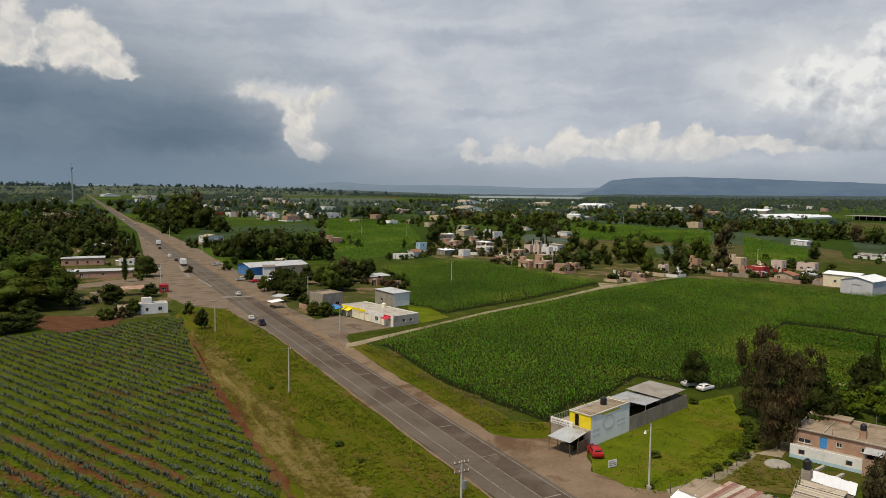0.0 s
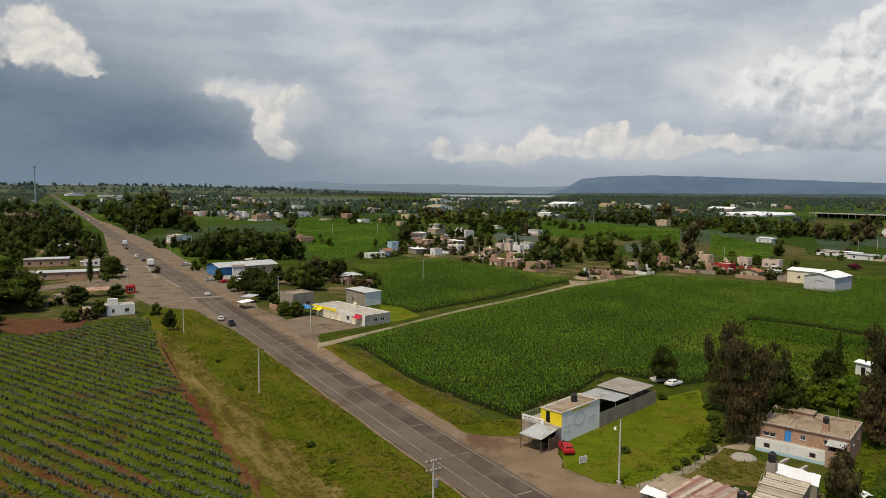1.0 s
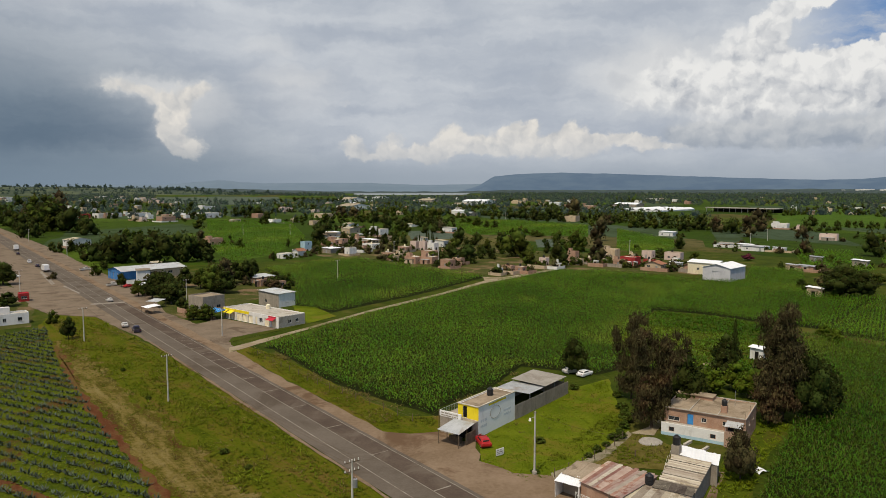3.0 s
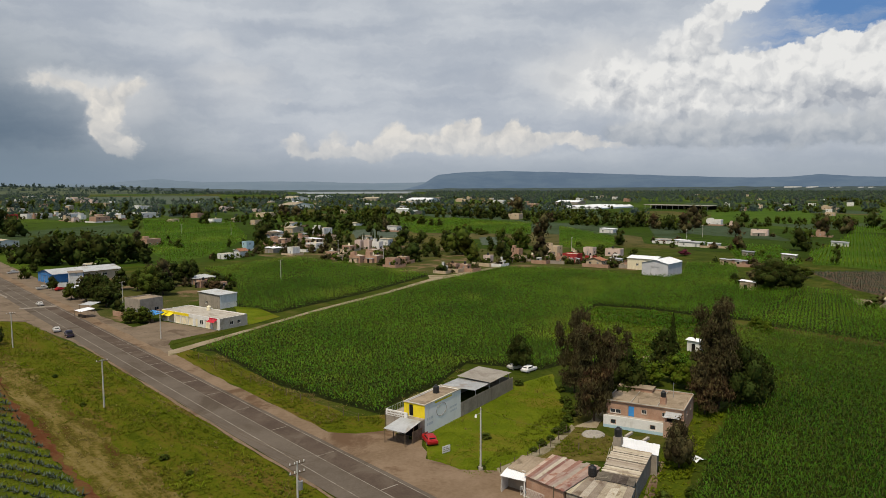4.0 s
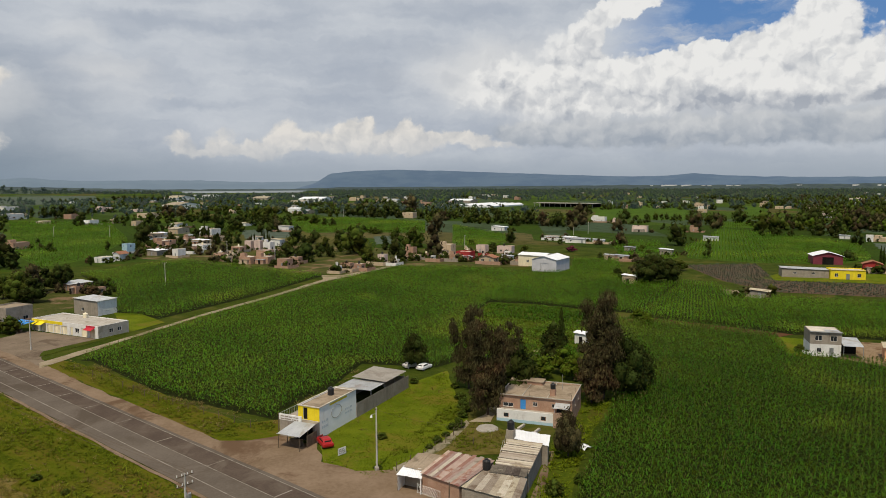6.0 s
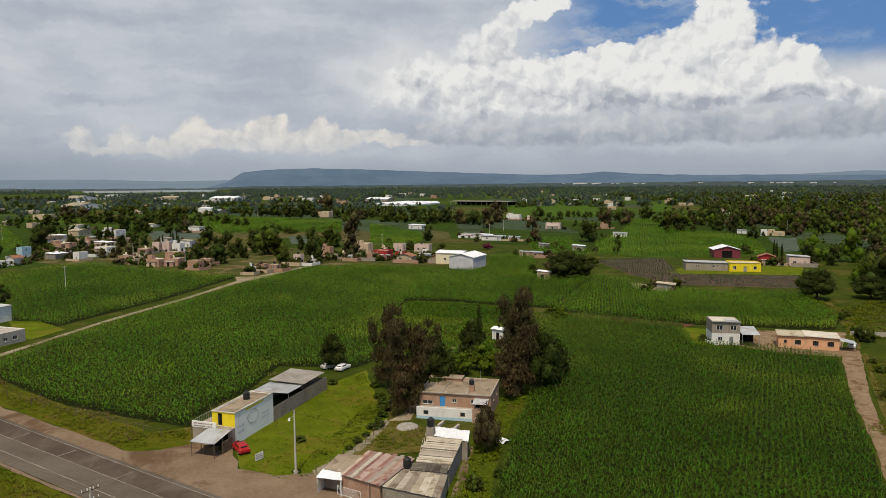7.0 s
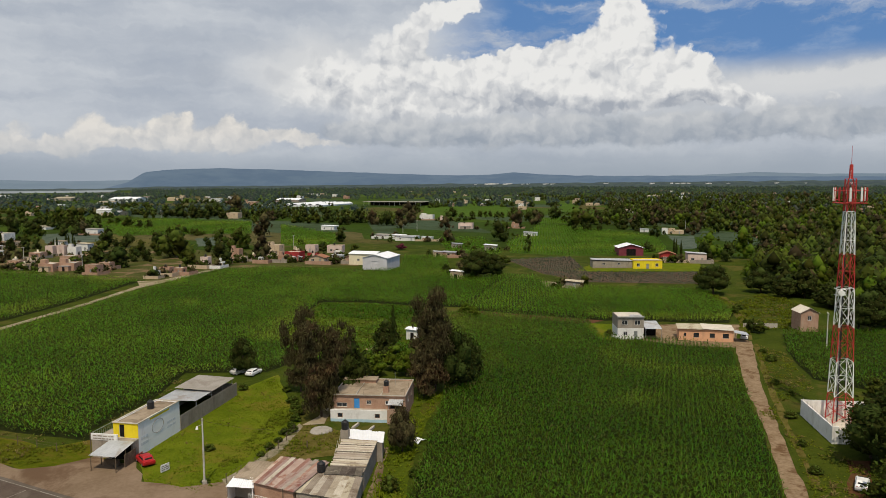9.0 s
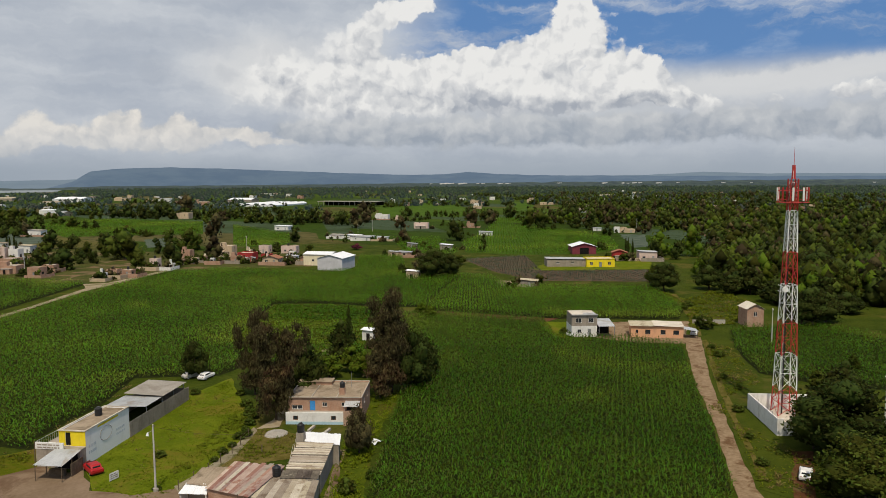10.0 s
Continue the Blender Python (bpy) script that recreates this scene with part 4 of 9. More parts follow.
maize("maize_far", [(89.8, 803.1), (75.0, 672.3), (77.1, 583.9), (108.7, 578.8), (167.9, 549.9), (216.8, 709.1), (156.2, 829.4)], 50, 1.9, 1.7, 4, 2.1, 19, "distant maize field among trees", 0.42, "corn", "corn_ground")
maize("maize_far", [(258.8, 417.8), (285.7, 401.7), (242.0, 319.4), (231.1, 311.6), (211.8, 329.9)], 50, 1.9, 1.7, 4, 2.1, 21, "distant maize field among trees", 0.42, "corn", "corn_ground")
maize("maize_far", [(488.4, 585.2), (517.8, 566.2), (449.4, 494.9), (436.9, 523.4)], 50, 1.9, 1.7, 4, 2.1, 25, "distant maize field among trees", 0.42, "corn", "corn_ground")
patch("far_agaves", [(119.8, 525.1), (136.5, 527.7), (118.8, 459.6), (105.4, 457.9)], 0.0611, "agave_far", "grey-green plot of agaves far off", 1.5, "field", 8)
patch("far_agaves", [(26.8, 636.2), (70.5, 657.5), (58.9, 537.8), (25.9, 535.4)], 0.0623, "agave_far", "grey-green plot of agaves far off", 1.5, "field", 8)
patch("far_agaves", [(-837.0, 2781.9), (-379.6, 2773.5), (-222.0, 1671.2), (-352.3, 1612.3), (-524.0, 1790.1)], 0.0634, "agave_far", "grey-green plot of agaves far off", 1.5, "field", 8)
patch("far_agaves", [(413.1, 347.9), (421.5, 331.3), (349.5, 271.4), (336.5, 271.5)], 0.0645, "agave_far", "grey-green plot of agaves far off", 1.5, "field", 8)
patch("far_agaves", [(335.5, 1001.0), (347.9, 943.6), (295.3, 801.2), (282.9, 844.2)], 0.0656, "agave_far", "grey-green plot of agaves far off", 1.5, "field", 8)
patch("far_field", [(725.4, 1210.4), (861.4, 1154.7), (607.3, 787.8), (475.2, 621.3), (408.8, 694.4)], 0.0667, "corn_ground", "bright green field far off", 2.0, "field", 10)
patch("far_field", [(862.0, 972.4), (851.1, 904.2), (612.4, 659.9), (616.6, 695.2)], 0.0678, "corn_ground", "bright green field far off", 2.0, "field", 10)
patch("far_field", [(190.7, 1392.6), (258.7, 1342.4), (207.4, 1064.8), (148.3, 1057.5)], 0.0689, "corn_ground", "bright green field far off", 2.0, "field", 10)


def agaves(name, poly, angle, row_gap, gap, seed, soil, label):
    patch(name + "_ground", poly, 0.0455 + seed * 0.0003, soil, "weedy ground between the agave rows", 0.6)
    x, y, rng = rows_in(poly, angle, row_gap, gap, seed, 0.13)
    keep = rng.random(len(x)) < 0.86
    x, y = x[keep], y[keep]
    fans(name, x, y, rng, 7, 0.95, 0.20, (0.25, 1.25), (0.05, 0.12), rng.uniform(0.55, 1.15, len(x)), "agave", label, "agave", 0.0)


agaves("agave_field", [(-140.0, 165.4), (-129.8, 176.0), (-116.4, 181.9), (-106.8, 196.7), (-95.0, 209.0), (-72.2, 164.6), (-44.1, 116.6), (-28.2, 90.7), (-26, 68), (-60, 40), (-110, 60), (-170, 120)], -33, 2.5, 0.6, 21, "agave_soil", "rows of blue-grey agave plants")
agaves("agave_plot", [(219.2, 287.5), (255.6, 278.5), (218.9, 227.5), (258.5, 200.3), (228.9, 177.1), (196.9, 204.5), (198.9, 234.4)], 20, 2.2, 1.0, 23, "plot_soil", "plot of young agaves on reddish soil")


def tufts(name, poly, gap, height, seed, mat, label, leaves=5, width=0.16, dens=0.75):
    """Clumps of grass and weeds over a patch of ground."""
    rng = np.random.default_rng(seed)
    P = np.array([tuple(p) for p in poly])
    lo, hi = P.min(0), P.max(0)
    n = int((hi - lo).prod() / gap ** 2)
    x, y = rng.uniform(lo[0], hi[0], n), rng.uniform(lo[1], hi[1], n)
    k = inside(x, y, [tuple(p) for p in poly])
    x, y = x[k], y[k]
    k = np.array([noise.noise((a * 0.12, b * 0.12, seed)) + 0.5 * noise.noise((a * 0.5, b * 0.5, seed)) for a, b in zip(x, y)])
    keep = rng.random(len(x)) < dens + 0.7 * k
    x, y, k = x[keep], y[keep], k[keep]
    size = height * np.clip(rng.uniform(0.6, 1.2, len(x)) + 0.9 * k, 0.35, 2.0)
    fans(name, x, y, rng, leaves, 1.1, width, (0.3, 1.0), (0.0, 0.08), size, mat, label, "grass", 0.2)


BANK = [on_road(-10, 47.1).xy[:], on_road(176, 46.6).xy[:], (-86.6, 223.3), (-101.5, 227.0), (-78.5, 180.2), (-61.2, 157.2), (-33.9, 117.6), (-16.9, 90.0), (-4, 62)]
DRY = [(-84.7, 190.9), (-74.1, 180.7), (-48.4, 139.4), (-33.9, 117.6), (-16.9, 90.0), (-8, 62), (-22, 70), (-23.9, 87.6), (-34.2, 103.0), (-53.7, 134.8), (-73.1, 167.6)]
LOT = [(15.8, 109.1), (24.0, 118.8), (37.3, 133.4), (47.0, 139.9), (40.7, 110.7), (33.6, 101.5), (24.8, 93.1), (20.2, 92.1), (15.3, 99.5)]
EAST = [(0.4, 115.4), (-6.9, 127.6), (-17.6, 146.0), (-32.3, 173.2), (-32.2, 180.4), (-22.7, 165.7), (-3.4, 132.8), (3.8, 120.3), (10.1, 119.7), (8.9, 115.6), (3.7, 114.6)]
FALLOW = [(62.4, 178.3), (88.8, 216.7), (99.8, 211.4), (113.9, 194.3), (111.6, 176.8), (81.8, 144.9), (64.5, 142.6), (55.6, 147.8)]
LANE = [(155.7, 103.4), (127.1, 81.5), (110.3, 67.8), (86.3, 48.1), (90, 36), (100, 46), (110, 72), (131.3, 74.2), (154.0, 94.2)]
YARD = [(41.5, 109.3), (46.1, 100.4), (43.3, 95.9), (33.0, 96.2), (30.4, 96.2), (34.3, 100.0)]
STRIP = [(67.0, 114.1), (70.6, 111.7), (53.7, 92.7), (42.4, 76.4), (36, 62), (38.4, 79.0), (55.6, 102.4)]
tufts("bank_grass", BANK, 0.62, 0.45, 41, "weed_leaf", "tufts of green weeds on the road bank", 5, 0.12)
tufts("bank_straw", BANK, 1.1, 0.5, 42, "straw", "dry stalks on the road bank", 4, 0.1, 0.3)
tufts("dry_tufts", DRY, 0.55, 0.4, 43, "straw", "tufts of dry yellow grass", 4, 0.08, 0.45)
tufts("dry_green", DRY, 0.8, 0.42, 44, "weed_leaf", "green tufts in the dry grass", 4, 0.12, 0.3)
tufts("verge_tufts", EAST, 0.55, 0.45, 47, "weed_leaf", "tufts of rough grass on the verge")
tufts("verge_straw", EAST, 1.1, 0.5, 48, "straw", "dry grass stalks on the verge", dens=0.3)
tufts("fallow_weeds", FALLOW, 0.6, 0.8, 49, "corn_dark", "tall weeds on the fallow plot", 5, 0.24, 1.0)
tufts("lane_tufts", LANE, 0.6, 0.4, 51, "weed_leaf", "tufts of grass beside the dirt track")
tufts("lane_straw", LANE, 1.0, 0.5, 52, "straw", "dry grass beside the dirt track", dens=0.4)
MEADOW = [(204.8, 143.8), (228.4, 149.1), (218.1, 128.4), (184.6, 108.4), (172.0, 112.0), (160.0, 110.0), (176.0, 122.0), (192.0, 134.0), (213.0, 162.0)]
tufts("meadow_tufts", MEADOW, 0.85, 0.75, 66, "weed_leaf", "rough grass and weeds on the meadow", 5, 0.3, 0.7)
tufts("meadow_straw", MEADOW, 1.5, 0.7, 67, "straw", "dry stalks on the meadow", 4, 0.22, 0.4)
tufts("bank_lush", BANK, 1.25, 0.75, 68, "lush_leaf", "bright rank weeds in clumps on the bank", 6, 0.16, 0.1)
tufts("strip_weeds", STRIP, 0.6, 0.8, 55, "lush_leaf", "lush weeds beside the maize")
AGAVES = [(-131.8, 172.3), (-115.5, 180.5), (-105.9, 195.1), (-94.2, 207.2), (-71.7, 163.5), (-43.9, 116.1), (-28.6, 90.7), (-30, 75), (-62, 62), (-90, 92)]
tufts("field_weeds", AGAVES, 0.56, 0.30, 57, "lush_leaf", "green weeds between the agave rows", 4, 0.17, 0.6)
tufts("field_straw", AGAVES, 1.3, 0.36, 58, "straw", "dry weeds between the agave rows", 4, 0.13, 0.3)
tufts("lot_tufts", LOT, 0.36, 0.20, 59, "lush_leaf", "uneven grass on the lot", 4, 0.14, 0.75)
tufts("lot_straw", LOT, 0.9, 0.30, 60, "straw", "dry blades in the lot grass", 4, 0.12, 0.2)
tufts("yard_weeds", YARD, 0.5, 0.45, 61, "weed_leaf", "olive weeds in the yard", 5, 0.12, 0.6)
tufts("yard_straw", YARD, 0.7, 0.5, 62, "straw", "dry stalks in the yard", 4, 0.08, 0.4)
PATHSIDE = [(24.1, 98.5), (29.7, 99.8), (40.9, 112.3), (43.8, 119.3), (42.4, 121.4), (35.1, 111.9), (27.9, 103.6)]
tufts("path_weeds", PATHSIDE, 0.4, 0.5, 63, "weed_leaf", "dark rank weeds along the path", 5, 0.14, 0.7)
EDGE = [(-25.9, 174.2), (-9.7, 143.2), (2.7, 128.0), (10.7, 119.2), (14.5, 128.2), (22.5, 136.6), (31.6, 152.0), (31.0, 149.2), (22.1, 134.4), (14.2, 126.0), (9.5, 117.4), (2.1, 125.8), (-10.1, 140.5), (-26.3, 172.0)]
tufts("maize_edge_weeds", EDGE, 0.6, 0.8, 64, "straw", "dry weeds along the maize edge", 5, 0.12, 0.45)


# ---- trees ----
def crown_arrays(lobes, count, size, rng, droop=0.0):
    """Leaf clumps as bent quads over the shells of several lobes."""
    w = np.array([l[3] * l[4] for l in lobes]) ** 1.0
    pick = rng.choice(len(lobes), count, p=w / w.sum())
    L = np.array(lobes)[pick]
    d = rng.normal(size=(count, 3))
    d /= np.linalg.norm(d, axis=1, keepdims=True)
    d[:, 2] = np.where(d[:, 2] < -0.4, -d[:, 2] * 0.4, d[:, 2])
    r = rng.uniform(0.45, 1.08, (count, 1)) ** 0.6
    c = L[:, :3] + d * r * L[:, 3:4] * np.array([1, 1, 1.0]) * np.stack([np.ones(count), np.ones(count), L[:, 4] / L[:, 3]], -1)
    t = rng.normal(size=(count, 3)) + d * 0.2
    t[:, 2] -= droop
    t /= np.linalg.norm(t, axis=1, keepdims=True)
    b = np.cross(d + rng.normal(0, 0.6, (count, 3)), t)
    b /= np.linalg.norm(b, axis=1, keepdims=True) + 1e-6
    s = size * rng.uniform(0.5, 1.3, (count, 1))
    long = 1.0 + droop
    return np.stack([c - t * s * long, c + b * s * 0.6, c + t * s * long, c - b * s * 0.6], 1).reshape(-1, 3)


def trunk_mesh(lobes, height, r, rng, sides=7):
    bm = bmesh.new()
    fork = Vector((0, 0, height))
    bend = Vector((rng.normal(0, r), rng.normal(0, r), height * 0.5))
    rod(bm, (0, 0, -0.02), bend, r * 1.25, r, sides)
    rod(bm, bend, fork, r, r * 0.75, sides)
    for l in sorted(lobes, key=lambda q: -q[3])[:6]:
        tip = Vector(l[:3])
        k = fork.lerp(tip, 0.5) + Vector((0, 0, 0.04))
        rod(bm, fork, k, r * 0.6, r * 0.4, 5)
        rod(bm, k, tip, r * 0.4, r * 0.12, 5)
    return bm


def broad_lobes(rng, trunk=0.22, n=18):
    out = []
    for i in range(n):
        a = i * 2.4 + rng.uniform(-0.4, 0.4)
        q = math.sqrt((i + 0.4) / n)
        z = trunk + 0.26 + 0.50 * (1 - q) + rng.uniform(-0.15, 0.10)
        out.append((0.31 * q * math.cos(a), 0.31 * q * math.sin(a), max(0.2, min(z, 0.80)), rng.uniform(0.15, 0.23), rng.uniform(0.16, 0.24)))
    for i in range(5):
        a = i * 1.26 + rng.uniform(-0.4, 0.4)
        out.append((0.2 * math.cos(a), 0.2 * math.sin(a), rng.uniform(0.2, 0.28), rng.uniform(0.15, 0.2), rng.uniform(0.15, 0.2)))
    return out


def spire_lobes(rng, n=16):
    """Several leaning stems with ragged plumes of foliage."""
    out = []
    stems = [(0.24 * math.cos(1.9 * s + rng.uniform(0, 1)), 0.24 * math.sin(1.9 * s + rng.uniform(0, 1)), rng.uniform(0.7, 0.95)) for s in range(4)] + [(0.0, 0.0, 0.97)]
    for i in range(n):
        sx, sy, top = stems[i % 5]
        k = 0.10 + 0.9 * ((i // 5) + rng.uniform(0.2, 0.8)) / (n / 5)
        w = 0.19 * (1.15 - 0.9 * abs(k - 0.45)) * rng.uniform(0.75, 1.15)
        out.append((sx * (0.5 + 0.7 * k) + rng.normal(0, 0.05), sy * (0.5 + 0.7 * k) + rng.normal(0, 0.05), min(top * k, 0.95), w, 0.095 * rng.uniform(0.8, 1.3)))
    return out


def column_lobes(rng, n=9):
    return [(0, 0, 0.08 + 0.84 * (i + 0.5) / n, 0.42 * math.sin(math.pi * ((i + 0.5) / n) ** 0.75) + 0.05, 0.09) for i in range(n)]


ICO = bmesh.new()
bmesh.ops.create_icosphere(ICO, subdivisions=1, radius=1.0)
ICO.verts.ensure_lookup_table()
ICO_V = np.array([v.co[:] for v in ICO.verts])
ICO_F = np.array([[v.index for v in f.verts] for f in ICO.faces])
ICO.free()


def split_quads(n):
    k = np.arange(n)[:, None] * 4
    return np.concatenate([k + [[0, 1, 2]], k + [[0, 2, 3]]])


def make_tree(name, lobes, count, leaf, mat, seed, trunk=0.3, r=0.022, droop=0.0, heart=0.7):
    """Trunk with limbs, and a crown of leaf clumps round a twiggy heart in each lobe."""
    rng = np.random.default_rng(seed)
    ob = new(name)
    V, F = [crown_arrays(lobes, count, leaf, rng, droop)], [split_quads(count)]
    base = len(V[0])
    for x, y, z, q, h in lobes:
        V.append((ICO_V * rng.uniform(0.75, 1.15, (len(ICO_V), 1))) * (q * heart, q * heart, h * heart) + (x, y, z))
        F.append(ICO_F + base)
        base += len(ICO_V)
    mesh_object("crown", np.concatenate(V), np.concatenate(F), mat, ob)
    part("trunk", trunk_mesh(lobes, trunk, r, rng), "bark", ob)
    return ob


KINDS = {}
for i in range(4):
    for mat, tag in (("leaf", "green"), ("leaf_dark", "dark"), ("leaf_bright", "bright"), ("leaf_brown", "brown")):
        rg = np.random.default_rng(40 + i)
        KINDS[tag, i] = (broad_lobes(rg, 0.04 + 0.03 * i), 800, 0.046, mat, 60 + i, 0.28)
MODELS = {}
TALLY = [0]
FAR_TREES = []   # too far to be told apart: joined later
WORDS = {"green": "leafy green tree with an uneven crown", "dark": "dark green broad-leaved tree with a dense crown", "bright": "light green bushy leafy tree", "column": "slender dark green cypress tree", "brown": "broad tree with brownish olive foliage",
         "spire": "tall feathery dark tree with brownish foliage", "red": "flowering bush with dark red blossom", "bush": "rounded green bush with small leaves"}


def plant_tree(x, y, h, r, kind=None, words=""):
    """Sets a tree of that height and crown radius on the ground; a crown much wider than high is a clump of two or three trees."""
    if kind not in ("red", "bush", "column") and h > 5.5 and r > 0.66 * h and math.hypot(x, y) > 330:
        n, d = (3 if r > h else 2), math.hypot(x, y)
        for j in range(n):
            f = (j - (n - 1) / 2) * 2 * r / n
            plant_tree(x + y / d * f, y - x / d * f + (-1) ** j * 1.5, h * (1.0, 0.8, 0.92)[(j + TALLY[0]) % 3], r / n * 1.2, kind, words)
        return None
    TALLY[0] += 1
    i = TALLY[0]
    kind = kind or ("dark", "green", "dark", "green", "dark", "dark")[i % 6]
    if math.hypot(x, y) > 350 and kind in ("green", "dark", "bright", "brown"):
        FAR_TREES.append((x, y, h, r, kind))
        return None
    big = r > 6.0 and kind in ("green", "dark", "bright", "brown")
    key = (kind, i % 2, "big") if big else (kind, i % 4)
    if key not in MODELS:
        rg = np.random.default_rng(90 + i)
        if kind == "column":
            ob = make_tree("tree", column_lobes(rg), 700, 0.05, "leaf_dark", i, 0.1, 0.03)
        elif kind == "spire":
            ob = make_tree("tree", spire_lobes(rg), 2600, 0.022, "leaf_brown", i, 0.5, 0.02, 0.8)
        elif kind == "red":
            ob = make_tree("bush", broad_lobes(rg, 0.02), 500, 0.06, "leaf_red", i, 0.2, 0.03)
        elif kind == "bush":
            ob = make_tree("bush", broad_lobes(rg, 0.0), 900, 0.045, "leaf", i, 0.2, 0.03)
        elif big:
            ob = make_tree("tree", broad_lobes(rg, 0.04, 26), 3200, 0.022, KINDS[kind, 0][3], i, 0.28)
        else:
            ob = make_tree("tree", *KINDS[key])
        MODELS[key] = ob
    else:
        ob = copy_thing(MODELS[key], Matrix())
    ob.matrix_basis = pose(x, y, 0, 0, 0, i * 67.0) @ Matrix.Diagonal((2 * r, 2 * r, h, 1))
    size = "low " if h < 5 else "tall " if h > 14 else ""
    return tagged(ob, size + (words or WORDS[kind]), "bush" if kind in ("red", "bush") else "tree", "trees")


# ---- walls with openings ----
def wall_run(bm, length, height, thick, openings, m, z0=0.0):
    """A wall along +x from the origin, its outer face at y=0, with openings (u0, u1, z0, z1) cut through."""
    u = 0.0
    for a, b, lo, hi in sorted(openings):
        if a > u:
            box(bm, u, a, 0, thick, z0, height, m)
        if lo > z0 + 0.01:
            box(bm, a, b, 0, thick, z0, lo, m)
        if hi < height - 0.01:
            box(bm, a, b, 0, thick, hi, height, m)
        u = b
    if u < length:
        box(bm, u, length, 0, thick, z0, height, m)


def sides(w, d):
    """Frames of the four walls of a body w (x) by d (y), whose origin is its middle: each runs along its own +x, outer face to -y."""
    return {"s": (pose(-w / 2, -d / 2, 0), w), "e": (pose(w / 2, -d / 2, 0, 0, 0, 90), d), "n": (pose(w / 2, d / 2, 0, 0, 0, 180), w), "w": (pose(-w / 2, d / 2, 0, 0, 0, -90), d)}


def body(parent, w, d, h, mat, holes, thick=0.2, label="", name="wall", frame_mat="white", z0=0.0, door_mat="metal", sills=True):
    """Four walls with real openings, and in each opening a window (frame, pane, sill) or a door. holes: side -> [(kind, u, width, z0, z1)]."""
    bm = bmesh.new()
    fit_in = []
    for k, (m, length) in sides(w, d).items():
        ops = []
        for kind, u, ww, lo, hi in holes.get(k, ()):
            ops.append((u - ww / 2, u + ww / 2, z0 + lo, z0 + hi))
            fit_in.append((kind, m, u, ww, z0 + lo, z0 + hi))
        inset = 0.0 if k in "sn" else thick
        trimmed = [(max(a, inset), min(b, length - inset), lo, hi) for a, b, lo, hi in ops]
        if inset:
            trimmed = [(a - inset, b - inset, lo, hi) for a, b, lo, hi in trimmed]
            wall_run(bm, length - 2 * inset, z0 + h, thick, trimmed, m @ pose(inset, 0, 0), z0)
        else:
            wall_run(bm, length, z0 + h, thick, trimmed, m, z0)
    bmesh.ops.remove_doubles(bm, verts=bm.verts[:], dist=0.0005)
    out = part(name, bm, mat, parent, label)
    for kind, m, u, ww, lo, hi in fit_in:
        if kind == "window":
            bm = bmesh.new()
            f = 0.06
            for a, b, c, e in ((u - ww / 2, u + ww / 2, lo, lo + f), (u - ww / 2, u + ww / 2, hi - f, hi), (u - ww / 2, u - ww / 2 + f, lo + f, hi - f), (u + ww / 2 - f, u + ww / 2, lo + f, hi - f), (u - f / 2, u + f / 2, lo + f, hi - f)):
                box(bm, a, b, 0.06, 0.12, c, e, m)
            win = part("window", bm, frame_mat, parent)
            bm = bmesh.new()
            box(bm, u - ww / 2 + f, u + ww / 2 - f, 0.085, 0.095, lo + f, hi - f, m)
            part("pane", bm, "pane", win)
            if sills:
                bm = bmesh.new()
                box(bm, u - ww / 2 - 0.08, u + ww / 2 + 0.08, -0.07, 0.05, lo - 0.07, lo - 0.003, m)
                part("sill", bm, "concrete", win)
        elif kind == "door":
            bm = bmesh.new()
            box(bm, u - ww / 2 + 0.02, u + ww / 2 - 0.02, 0.08, 0.13, lo + 0.01, hi - 0.02, m)
            box(bm, u - ww / 2 + 0.15, u + ww / 2 - 0.15, 0.06, 0.08, lo + 0.2, (lo + hi) / 2 - 0.06, m)
            box(bm, u - ww / 2 + 0.15, u + ww / 2 - 0.15, 0.06, 0.08, (lo + hi) / 2 + 0.06, hi - 0.2, m)
            part("door", bm, door_mat, parent)
        elif kind == "shutter":
            bm = bmesh.new()
            sheet(bm, m @ Vector((u - ww / 2 + 0.02, 0.13, lo + 0.01)), m @ Vector((u - ww / 2 + 0.02, 0.13, hi - 0.02)), m @ Vector((u + ww / 2 - 0.02, 0.13, hi - 0.02)), m @ Vector((u + ww / 2 - 0.02, 0.13, lo + 0.01)), 0.25, 0.05, 1)
            part("roller_shutter", bm, door_mat, parent)
    return out


def flat_roof(parent, w, d, h, mat="roof_tan", thick=0.2, parapet=0.3, wall_mat=None):
    part("roof", boxed(-w / 2 + 0.203, w / 2 - 0.203, -d / 2 + 0.203, d / 2 - 0.203, h - thick, h), mat, parent)
    if parapet and wall_mat:
        bm = bmesh.new()
        for x0, x1, y0, y1 in ((-w / 2, w / 2, -d / 2, -d / 2 + 0.2), (-w / 2, w / 2, d / 2 - 0.2, d / 2), (-w / 2, -w / 2 + 0.2, -d / 2 + 0.2, d / 2 - 0.2), (w / 2 - 0.2, w / 2, -d / 2 + 0.2, d / 2 - 0.2)):
            box(bm, x0, x1, y0, y1, h, h + parapet)
        part("parapet", bm, wall_mat, parent)


